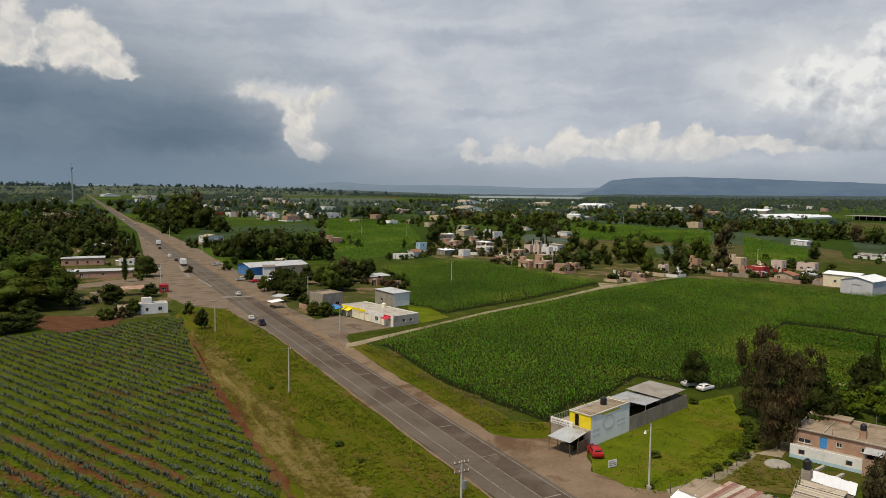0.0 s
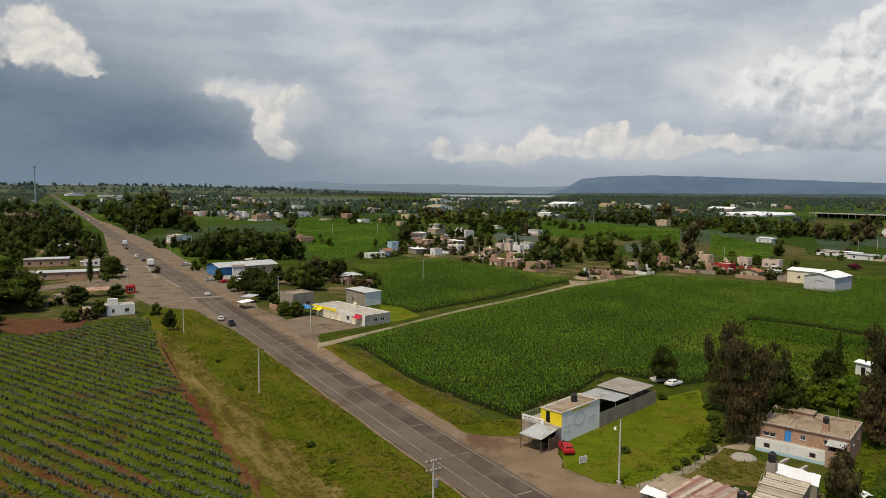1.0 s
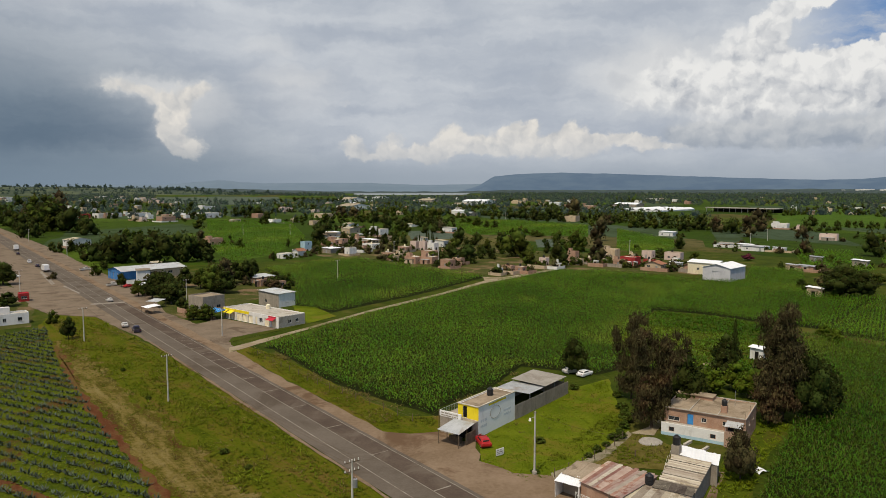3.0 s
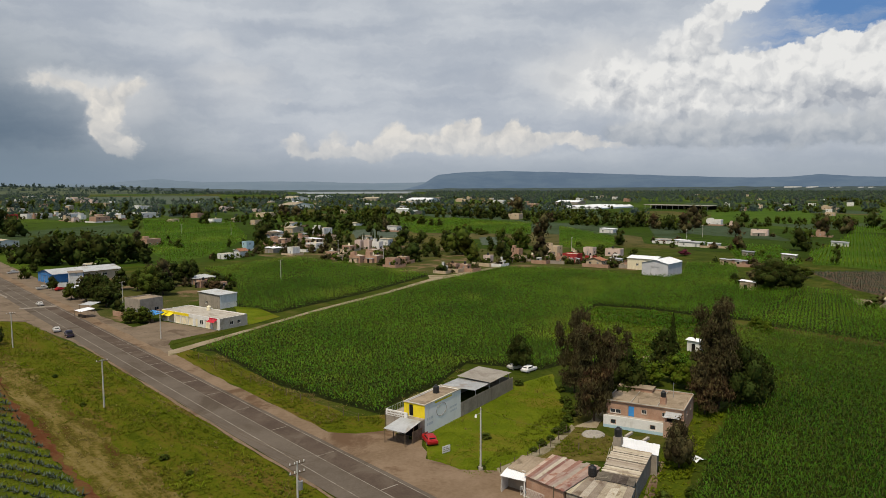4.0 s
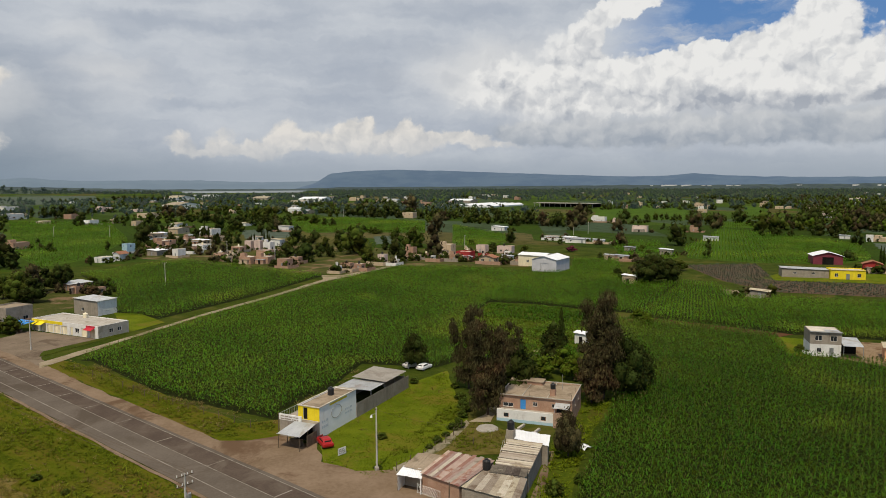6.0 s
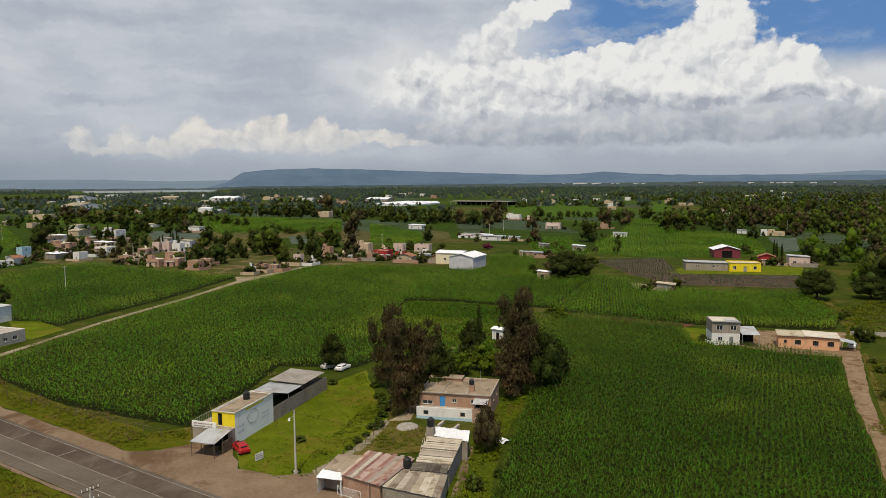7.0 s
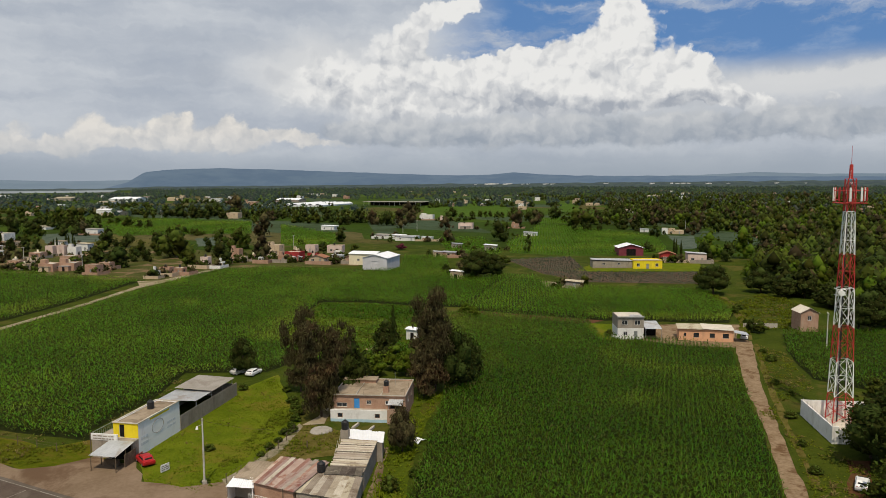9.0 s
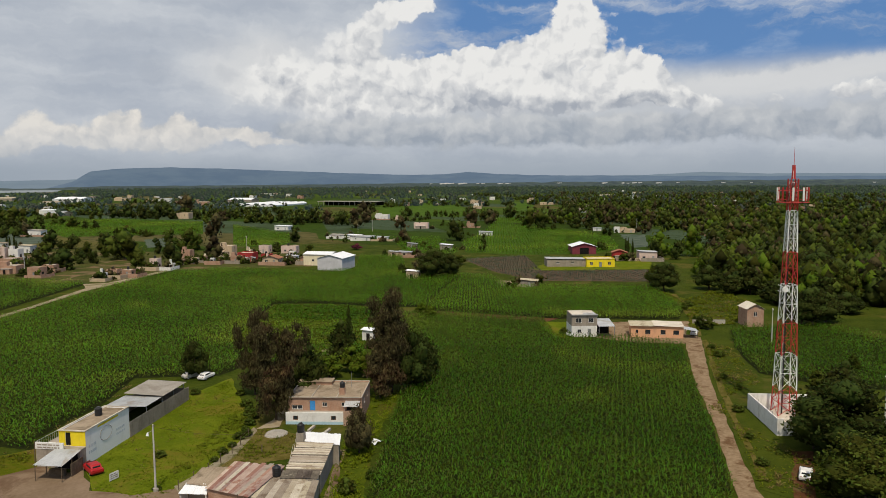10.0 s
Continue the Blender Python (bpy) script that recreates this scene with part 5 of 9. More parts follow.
def sheet(bm, a, b, c, d, pitch=0.35, depth=0.05, cells=2):
    """A corrugated sheet through four corners; the ribs run from a-b to d-c."""
    a, b, c, d = Vector(a), Vector(b), Vector(c), Vector(d)
    n = max(4, int((b - a).length / pitch) * 2)
    up = (b - a).cross(d - a).normalized()
    grid = []
    for i in range(n + 1):
        f = i / n
        o = up * (depth if i % 2 else 0.0)
        grid.append([bm.verts.new(a.lerp(b, f).lerp(d.lerp(c, f), j / cells) + o) for j in range(cells + 1)])
    for p, q in zip(grid, grid[1:]):
        for j in range(cells):
            bm.faces.new((p[j], q[j], q[j + 1], p[j + 1]))


def shed_roof(parent, w, d, h0, h1, mat, over=0.35, name="roof", pitch=0.4):
    """One slope, from h0 at -y to h1 at +y."""
    bm = bmesh.new()
    sheet(bm, (-w / 2 - over, -d / 2 - over, h0), (w / 2 + over, -d / 2 - over, h0), (w / 2 + over, d / 2 + over, h1), (-w / 2 - over, d / 2 + over, h1), pitch)
    return part(name, bm, mat, parent)


def gable_roof(parent, w, d, h, rise, mat, over=0.35, pitch=0.4, along="y", wall_mat=None):
    bm = bmesh.new()
    if along == "y":
        for s in (-1, 1):
            q = [(s * (w / 2 + over), -d / 2 - over, h - 0.05), (s * (w / 2 + over), d / 2 + over, h - 0.05), (0, d / 2 + over, h + rise), (0, -d / 2 - over, h + rise)]
            sheet(bm, *(q if s > 0 else (q[1], q[0], q[3], q[2])), pitch)
        ends = [[(-w / 2, y, h), (w / 2, y, h), (0, y, h + rise * 0.93)] for y in (-d / 2 + 0.1, d / 2 - 0.1)]
    else:
        for s in (-1, 1):
            q = [(-w / 2 - over, s * (d / 2 + over), h - 0.05), (w / 2 + over, s * (d / 2 + over), h - 0.05), (w / 2 + over, 0, h + rise), (-w / 2 - over, 0, h + rise)]
            sheet(bm, *(q if s < 0 else (q[1], q[0], q[3], q[2])), pitch)
        ends = [[(x, -d / 2, h), (x, d / 2, h), (x, 0, h + rise * 0.93)] for x in (-w / 2 + 0.1, w / 2 - 0.1)]
    part("roof", bm, mat, parent)
    if wall_mat:
        for e in ends:
            bm = bmesh.new()
            f = bm.faces.new([bm.verts.new(p) for p in e])
            g = bmesh.ops.extrude_face_region(bm, geom=[f])["geom"]
            bmesh.ops.translate(bm, vec=(0.15, 0, 0) if along != "y" else (0, 0.15, 0), verts=[v for v in g if isinstance(v, bmesh.types.BMVert)])
            part("gable", bm, wall_mat, parent)


TINT = {"brick": "bare red-brick", "white": "white plastered", "tan": "tan plastered", "pink": "pinkish plastered", "grey": "grey concrete-block", "red": "dark red painted", "blue": "pale blue painted"}
WALL = {"grey": "block", "blue": "pale_blue"}


SHRUBS = []


def village_house(x, y, w, d, h, wall, roof, rz=46.0):
    """A plain house of the village: walls with a door and windows, and a flat, sheet or tiled roof."""
    rnd = random.Random(int(x * 7 + y * 13))
    mat = WALL.get(wall, wall)
    top = {"flat": "a flat dusty roof", "metal": "a sheet-metal roof", "lean": "a long low sheet roof", "tile": "a clay-tile roof"}[roof]
    big = "two-storey " if h > 5 else "small " if w < 7 else ""
    ob = thing("house", x, y, rz + rnd.uniform(-5, 5), 0, f"{big}{TINT[wall]} house with {top}", "house", "village houses")
    holes = {"w": [], "s": []}
    floors = [0.0] if h < 5 else [0.0, 2.7]
    for z in floors:
        for side, length in (("w", d), ("s", w)):
            n = min(4 if math.hypot(x, y) < 450 else 2, max(1, int(length / 3.4)))
            for i in range(n):
                u = length * (i + 0.5) / n + rnd.uniform(-0.3, 0.3)
                if i == n // 2 and z == 0 and side == "w":
                    holes[side].append(("door", u, 1.0, 0.0, 2.1))
                elif rnd.random() < 0.85:
                    holes[side].append(("window", u, rnd.choice((0.9, 1.2, 1.5)), z + 1.0, z + 2.1))
    body(ob, w, d, h, mat, holes, frame_mat=rnd.choice(("white", "dark", "metal")), sills=math.hypot(x, y) < 300)
    if roof == "flat":
        flat_roof(ob, w, d, h - 0.003, rnd.choice(("roof_tan", "roof_pale", "concrete")), 0.2, rnd.choice((0.15, 0.35)), mat)
        if rnd.random() < 0.5:
            bm = bmesh.new()
            rod(bm, (w * 0.2, d * 0.15, h), (w * 0.2, d * 0.15, h + 1.1), 0.55, 0.5, 12)
            rod(bm, (w * 0.2, d * 0.15, h + 1.1), (w * 0.2, d * 0.15, h + 1.35), 0.5, 0.2, 12)
            part("water_tank", bm, rnd.choice(("black", "black", "cream")), ob)
        if rnd.random() < 0.35:
            part("roof_room", boxed(-w * 0.4, -w * 0.05, d * 0.05, d * 0.42, h, h + 1.9), mat, ob)
    elif roof == "lean":
        shed_roof(ob, w, d, h + 0.05, h + 0.35, "sheet", 0.4, "roof", 0.8)
    elif roof == "metal":
        if w > 12:
            gable_roof(ob, w, d, h, w * 0.09, rnd.choice(("sheet_white", "sheet", "sheet", "sheet_beige")), 0.4, 0.8, "y", mat)
        else:
            shed_roof(ob, w, d, h + 0.05, h + 0.5, rnd.choice(("sheet", "sheet", "sheet_grey", "sheet_beige", "sheet_rust", "sheet_white")), 0.4, "roof", 0.5)
    else:
        gable_roof(ob, w, d, h, 1.4, "tile", 0.5, 0.4, "x", mat)
    if w < 13 and rnd.random() < 0.4:
        # a lower lean-to or store room in front, with a low yard wall
        k, q = rnd.uniform(0.4, 0.75), w * rnd.uniform(0.22, 0.38)
        lean = part("annex", boxed(-w / 2 - q, -w / 2 - 0.003, -d * k / 2, d * k / 2, 0, 2.3), rnd.choice((mat, "block", "brick", "tan")), ob)
        part("annex_roof", boxed(-w / 2 - q - 0.2, -w / 2 - 0.004, -d * k / 2 - 0.2, d * k / 2 + 0.2, 2.303, 2.4), rnd.choice(("sheet", "sheet_grey", "sheet_rust", "roof_tan", "sheet_white")), ob)
        # No hole is cut: a near-black panel stands for the shaded doorway.
        part("annex_shade", boxed(-w / 2 - q - 0.012, -w / 2 - q - 0.003, -0.6, 0.6, 0.02, 2.0), "dark", lean)
    if math.hypot(x, y) < 1000:
        # low yard walls, and shrubs about the house
        f, e, z = w / 2 + rnd.uniform(3.0, 6.5), d / 2 + rnd.uniform(1.0, 6.0), rnd.uniform(1.1, 1.9)
        stone = rnd.choice(("block", "brick", "brick", "tan", "white"))
        if rnd.random() < 0.6:
            part("yard_wall", boxed(-f, -f + 0.2, -e, e * rnd.uniform(0.2, 1.0), 0, z), stone, ob)
            part("yard_wall", boxed(-f + 0.203, w / 2, -e, -e + 0.2, 0, z), stone, ob)
        for _ in range(5):
            a, q = rnd.uniform(0, 2 * math.pi), rnd.uniform(0.75, 1.4) * max(w, d) + 1.0
            tall = rnd.uniform(1.2, 4.6)
            SHRUBS.append((x + q * math.cos(a), y + q * math.sin(a), tall, tall * rnd.uniform(0.5, 0.9)))
    return ob


# ---- the roadside store and barn ----
def bars(parent, mat, m, x0, x1, z0, z1, rows, seed, thick=0.01):
    """Illegible writing: rows of plain bars on a wall that runs along +x of m."""
    r = random.Random(seed)
    for i in range(rows):
        z = z1 - (i + 0.75) * (z1 - z0) / rows
        x = x0
        while x < x1 - 0.2:
            n = min(r.uniform(0.25, 0.8), x1 - x)
            bm = bmesh.new()
            box(bm, x, x + n, -thick - 0.004, -0.004, z, z + 0.45 * (z1 - z0) / rows, m)
            part("lettering_bar", bm, mat, parent)
            x += n + r.uniform(0.1, 0.2)


def tank(parent, x, y, z, mat="black", r=0.55, h=1.1):
    """A water tank with ribs, a domed top and a lid."""
    prof = [(r * (1.0 if i % 2 else 0.96), h * i / 10) for i in range(11)] + [(r * 0.45, h + 0.2)]
    bm = bmesh.new()
    rings = [[bm.verts.new((x + q * math.cos(k * math.pi / 7), y + q * math.sin(k * math.pi / 7), z + zz)) for k in range(14)] for q, zz in prof]
    for p, q in zip(rings, rings[1:]):
        for k in range(14):
            bm.faces.new((p[k], p[(k + 1) % 14], q[(k + 1) % 14], q[k]))
    bm.faces.new(rings[-1])
    bm.faces.new(rings[0][::-1])
    ob = part("water_tank", bm, mat, parent)
    bm = bmesh.new()
    rod(bm, (x, y, z + h + 0.2), (x, y, z + h + 0.28), r * 0.4, None, 12)
    part("lid", bm, mat, ob)


store = thing("roadside_store", 18.15, 114.85, 47.0, 0, "roadside store with yellow upper room and white painted side wall", "store")
body(store, 11.0, 4.1, 5.0, "whitewash", {"w": [("door", 1.4, 0.8, 2.85, 4.75)]}, label="white painted side wall", door_mat="dark")
flat_roof(store, 11.0, 4.1, 4.9, "roof_tan", 0.2, 0, None)
bm = bmesh.new()
for x0, x1, y0, y1 in ((-5.65, 5.6, -2.15, -1.9), (-5.65, 5.6, 1.9, 2.15), (-5.65, -5.4, -1.9, 1.9), (5.35, 5.6, -1.9, 1.9)):
    box(bm, x0, x1, y0, y1, 5.003, 5.13)
part("roof_edge", bm, "roof_pale", store)
tank(store, 1.6, 0.5, 4.9)
# yellow upper front: two panels beside the door, and one over it
bm = bmesh.new()
m = pose(-5.5, 2.05, 0, 0, 0, -90)
wall_run(bm, 4.1, 5.0, -0.012, [(1.0, 1.8, 2.85, 4.75)], m, 2.8)
part("yellow_front", bm, "yellow", store, "bright yellow painted upper front")
bm = bmesh.new()
box(bm, -2.6, 2.6, -2.064, -2.053, 4.55, 4.85)
part("painted_band", bm, "yellow", store, "faded yellow band along the side wall")
# faded picture and lettering on the side wall
ring = bmesh.new()
for i in range(28):
    a0, a1 = 2 * math.pi * i / 28, 2 * math.pi * (i + 0.8) / 28
    rod(ring, (-0.6 + 1.5 * math.cos(a0), -2.057, 3.1 + 1.05 * math.sin(a0)), (-0.6 + 1.5 * math.cos(a1), -2.057, 3.1 + 1.05 * math.sin(a1)), 0.05, None, 4)
part("wall_emblem", ring, "block", store, "faded grey oval emblem painted on the wall")
bars(store, "ink", pose(-5.5, -2.05, 0), 0.6, 2.6, 1.2, 3.0, 2, 3)
bars(store, "ink", pose(-5.5, -2.05, 0), 7.4, 9.8, 1.6, 3.0, 2, 4)
# ground floor in front, with terrace and railing
lower = bmesh.new()
box(lower, -6.9, -5.53, -2.05, 4.7, 0, 2.75)
box(lower, -5.53, 5.5, 2.07, 4.7, 0, 2.75)
part("ground_floor", lower, "block", store, "grey block ground floor with a terrace on top")
bm = bmesh.new()
box(bm, -6.95, -6.75, 0.4, 4.75, 2.755, 3.7)
part("terrace_wall", bm, "white", store, "white terrace wall with worn lettering")
bars(store, "block", pose(-6.955, 4.6, 0, 0, 0, -90), 0.2, 3.6, 2.8, 3.6, 2, 5)
rail = bmesh.new()
for i in range(26):
    box(rail, -6.6 + i * 0.45, -6.57 + i * 0.45, 4.62, 4.66, 2.755, 3.75)
box(rail, -6.7, 5.4, 4.61, 4.67, 3.75, 3.8)
part("terrace_railing", rail, "metal", store, "thin metal terrace railing")
# Shade of the open front, put in as a near-black panel on solid wall.
part("shop_front_shade", boxed(-6.95, -6.905, -1.7, 1.4, 0.05, 2.35), "dark", store, "dark open shop front")
bm = bmesh.new()
sheet(bm, (-11.6, 1.7, 2.35), (-11.6, -2.6, 2.35), (-6.9, -2.3, 2.85), (-6.9, 1.7, 2.85), 0.45, 0.04)
canopy = part("canopy", bm, "sheet", store, "pale sheet canopy on posts")
for x, y in ((-11.4, 1.5), (-11.4, -2.4), (-9.2, -2.4), (-9.2, 1.5)):
    part("post", rods(((x, y, 0), (x, y, 2.4 + (x + 11.6) * 0.1), 0.06)), "wood", canopy)
bm = bmesh.new()
box(bm, -9.6, -7.0, -2.55, -2.45, 0, 1.9)
part("side_screen", bm, "wood", store, "dark board side screen of the canopy")
part("counter", boxed(-9.6, -9.0, -1.4, 0.8, 0.05, 1.0, bevel=0.03), "wood", store, "wooden stall counter under the canopy")
part("red_fence_panel", boxed(-7.0, -5.6, -2.7, -2.62, 0, 0.9), "car_red", store, "low bright red fence panel")

barn = thing("barn", 18.15, 114.85, 47.0, 0, "open barn with grey sheet roofs behind a block wall", "barn")
bm = bmesh.new()
box(bm, 5.53, 25.0, -2.12, -1.95, 0, 2.5)
part("block_wall", bm, "block", barn, "grey concrete-block wall")
bm = bmesh.new()
for i in range(45):
    for k in range(13):
        u = 5.55 + i * 0.41 + (0.2 if k % 2 else 0.0)
        if u + 0.38 < 24.0:
            box(bm, u, u + 0.385, -2.135, -2.115, k * 0.2 + 0.01, k * 0.2 + 0.185)
tagged(part("blockwork", bm, "block", barn), kind="stuff")
bm = bmesh.new()
box(bm, 5.55, 24.0, 5.2, 5.35, 0, 2.6)
box(bm, 23.83, 24.0, -1.95, 5.2, 0, 2.6)
part("rear_wall", bm, "block", barn)
bm = bmesh.new()
sheet(bm, (11.2, -1.6, 3.2), (16.9, -1.6, 3.2), (16.9, 5.4, 3.2), (10.6, 5.4, 3.2), 0.5)
part("light_roof", bm, "sheet", barn, "pale zinc sheet roof")
bm = bmesh.new()
sheet(bm, (16.2, -2.0, 3.5), (24.8, -1.9, 3.5), (24.8, 5.6, 3.7), (16.2, 5.4, 3.7), 0.5)
part("grey_roof", bm, "sheet_grey", barn, "brownish grey sheet roof")
bm = bmesh.new()
box(bm, 5.55, 9.4, 3.0, 5.2, 2.4, 2.6)
part("slab_roof", bm, "roof_tan", barn)
for x, z in ((11.5, 3.2), (16.6, 3.2), (20.5, 3.5), (24.3, 3.5)):
    for y in (-1.5, 4.9):
        part("post", rods(((x, y, 0), (x, y, z), 0.07)), "metal", barn)

# ---- the brick house ----
house = thing("brick_house", 54.8, 109.6, 52.0, 0, "bare brick house with white and blue front wall and flat roof", "house")
body(house, 9.6, 12.6, 4.2, "brick", {"w": [("door", 4.2, 0.95, 1.87, 3.6), ("window", 6.3, 0.8, 2.6, 3.3), ("window", 1.6, 1.8, 2.1, 2.8), ("window", 9.6, 0.9, 2.6, 3.3)], "s": [("window", 3.0, 0.9, 2.5, 3.3), ("window", 6.6, 0.9, 2.5, 3.3)]}, label="bare reddish brick wall", door_mat="tarp_blue")
flat_roof(house, 9.6, 12.6, 4.15, "roof_tan", 0.2, 0, None)
bm = bmesh.new()
for y in (-6.35, -2.1, 2.2, 6.15):
    box(bm, -5.1, 5.0, y, y + 0.12, 4.204, 4.30)
for x in (-5.1, 4.85):
    box(bm, x, x + 0.15, -6.19, 6.15, 4.204, 4.34)
part("roof_beams", bm, "concrete", house, "pale raised beams along the roof")
part("rear_room", boxed(2.4, 4.7, 0.2, 6.0, 4.16, 4.7), "brick", house)
part("rear_roof", boxed(2.25, 4.84, 0.05, 6.2, 4.703, 4.8), "roof_tan", house)
bm = bmesh.new()
wall_run(bm, 9.8, 2.05, 0.2, [(1.2, 2.1, 0.75, 1.5), (7.6, 8.5, 0.75, 1.5)], pose(-6.4, 6.3, 0, 0, 0, -90))
part("front_wall", bm, "white", house, "white plastered front wall")
bm = bmesh.new()
box(bm, -6.415, -6.403, -3.5, 6.3, 0, 0.5)
part("blue_band", bm, "pale_blue", house, "pale blue painted base band")
for y in (4.65, -1.75):
    win = part("window", boxed(-6.34, -6.28, y - 0.45, y + 0.45, 0.75, 1.5), "brick", house)
    part("pane", boxed(-6.35, -6.343, y - 0.36, y + 0.36, 0.83, 1.42), "pane", win)
part("terrace_floor", boxed(-6.19, -4.82, -3.5, 6.25, 1.6, 1.85), "concrete", house)
part("front_base", boxed(-6.19, -4.82, 6.1, 6.25, 0, 1.59), "brick", house)
bm = bmesh.new()
box(bm, -7.0, -4.82, -6.3, -3.52, 0, 2.0)
part("annex", bm, "brick", house, "lower brick annex with a parapet")
bm = bmesh.new()
box(bm, -7.0, -6.85, -6.3, -3.52, 2.0, 2.5)
box(bm, -6.85, -4.82, -6.3, -6.15, 2.0, 2.5)
part("annex_parapet", bm, "brick", house)
bm = bmesh.new()
sheet(bm, (-6.9, -3.5, 3.2), (-6.9, -6.0, 3.2), (-4.7, -6.0, 3.6), (-4.7, -3.5, 3.6), 0.3)
part("porch_roof", bm, "sheet", house, "grey sheet porch roof")
# Shade under the porch roof, put in as a near-black panel.
part("porch_shade", boxed(-4.835, -4.815, -5.9, -3.7, 2.02, 3.2), "dark", house)
for y in (-5.9, -3.7):
    part("porch_post", rods(((-6.7, y, 2.0), (-6.7, y, 3.24), 0.05)), "metal", house)
bm = bmesh.new()
box(bm, -3.2, -2.2, -3.1, -2.2, 4.16, 5.3)
part("tank_pedestal", bm, "brick", house, "brick pedestal of the water tank")
tank(house, -2.7, -2.65, 5.3, "black", 0.45, 0.8)
for x, y in ((-4.5, 6.0), (-4.6, 1.0), (4.4, -6.0), (-4.6, -6.1), (0.0, -6.1)):
    part("rebar", rods(((x, y, 4.2), (x + 0.05, y, 5.1), 0.02), ((x + 0.15, y, 4.2), (x + 0.2, y + 0.05, 5.0), 0.02), sides=4), "wood", house)
part("antenna_mast", rods(((1.5, -3.5, 4.16), (1.5, -3.5, 6.8), 0.03), ((1.1, -3.5, 6.5), (1.9, -3.5, 6.5), 0.02), sides=5), "metal", house)


# ---- low sheds ----
rnd_shed = random.Random(12)


def low_shed(name, pts, z, roof, wall, label, ribs=0.35, open_side=None, panel=0.9):
    """A low shed over four ground corners, with roof heights z at each: thin walls and a sheet roof."""
    cx, cy = sum(p[0] for p in pts) / 4, sum(p[1] for p in pts) / 4
    ob = thing(name, cx, cy, 0, 0, label, "shed", "low sheds")
    q = [Vector((p[0] - cx, p[1] - cy, 0)) for p in pts]
    for i in range(4):
        if i == open_side:
            continue
        a, b = q[i], q[(i + 1) % 4]
        d = (b - a)
        bm = bmesh.new()
        inn = Vector((-d.y, d.x, 0)).normalized() * 0.14
        if inn.dot(-a) < 0:
            inn = -inn
        lo = [a, b, b + inn, a + inn]
        za, zb = z[i] - 0.05, z[(i + 1) % 4] - 0.05
        hi = [a + Vector((0, 0, za)), b + Vector((0, 0, zb)), b + inn + Vector((0, 0, zb)), a + inn + Vector((0, 0, za))]
        v = [bm.verts.new(p) for p in lo + hi]
        for f in ((0, 1, 5, 4), (1, 2, 6, 5), (2, 3, 7, 6), (3, 0, 4, 7), (4, 5, 6, 7)):
            bm.faces.new([v[k] for k in f])
        bmesh.ops.recalc_face_normals(bm, faces=bm.faces[:])
        part("wall", bm, wall, ob)
    if open_side is not None:
        for p, zz in ((q[open_side], z[open_side]), (q[(open_side + 1) % 4], z[(open_side + 1) % 4])):
            part("post", rods(((p.x * 0.96, p.y * 0.96, 0), (p.x * 0.96, p.y * 0.96, zz - 0.04), 0.06)), "wood", ob)
    o = [p * 1.06 + Vector((0, 0, h)) for p, h in zip(q, z)]
    n = max(2, round((o[1] - o[0]).length / panel))
    for i in range(n):
        f, g = i / n - 0.01, (i + 1) / n
        end = rnd_shed.uniform(0.96, 1.02)
        bm = bmesh.new()
        lift = Vector((0, 0, 0.03 * (i % 2)))
        sheet(bm, o[0].lerp(o[1], f) + lift, o[0].lerp(o[1], g) + lift, o[3].lerp(o[2], g).lerp(o[0].lerp(o[1], g), 1 - end) + lift, o[3].lerp(o[2], f).lerp(o[0].lerp(o[1], f), 1 - end) + lift, ribs * 0.6, 0.04)
        bmesh.ops.recalc_face_normals(bm, faces=bm.faces[:])
        part("roof_panel", bm, roof[i % len(roof)] if isinstance(roof, tuple) else roof, ob)
    return ob


low_shed("shed", [(24.1, 88.4), (26.3, 85.9), (29.8, 89.8), (27.0, 91.5)], (2.6, 2.6, 2.9, 2.9), "roof_tan", "block", "low shed with a dusty beige flat roof", 0.6)
stall = low_shed("stall", [(22.7, 87.0), (25.3, 84.7), (26.1, 86.6), (24.2, 88.7)], (2.2, 2.2, 2.6, 2.6), "sheet_white", "white", "small stall with a white awning roof", 0.5, 0)
rusty = low_shed("workshop", [(25.6, 85.2), (28.8, 79.9), (35.7, 85.3), (31.0, 90.3)], (2.8, 2.8, 3.1, 3.1), ("sheet_rust", "sheet_red", "sheet_rust", "sheet_pale", "sheet_red", "sheet_rust"), "brick", "low workshop with rusty red-striped sheet roof", 0.28, None, 0.5)
low_shed("shed", [(29.2, 80.0), (34.1, 73.9), (37.4, 78.8), (33.1, 83.9)], (2.6, 2.6, 2.8, 2.8), ("sheet_beige", "sheet_beige", "sheet_pale"), "block", "low shed with a beige corrugated roof", 0.4, None, 1.1)
low_shed("shed", [(38.7, 80.7), (44.5, 88.5), (40.6, 91.8), (35.1, 83.6)], (2.85, 3.1, 3.1, 2.85), ("sheet_pale", "sheet_beige", "sheet_pale", "sheet_dark", "sheet_pale", "sheet_pale", "sheet_beige"), "block", "long shed with a worn ribbed plank-like roof", 0.6, None, 0.34)
low_shed("lean_to", [(34.0, 82.2), (37.6, 79.3), (38.8, 81.1), (35.2, 84.0)], (2.95, 2.95, 3.02, 3.02), "sheet_dark", "block", "lean-to with a dark grimy sheet roof", 0.5)
for i in range(4):
    pole = thing("leaning_pole", *[(40.2, 92.6), (41.4, 94.4), (42.7, 96.3), (43.5, 97.7)][i], 40 + 7 * i, 0, "thin pale wooden pole leaning on the shed", "pole", "leaning poles")
    part("stick", rods(((-1.6, 0, 0.0), (0.2, 0, 2.7), 0.035, 0.025), sides=6), "post", pole)
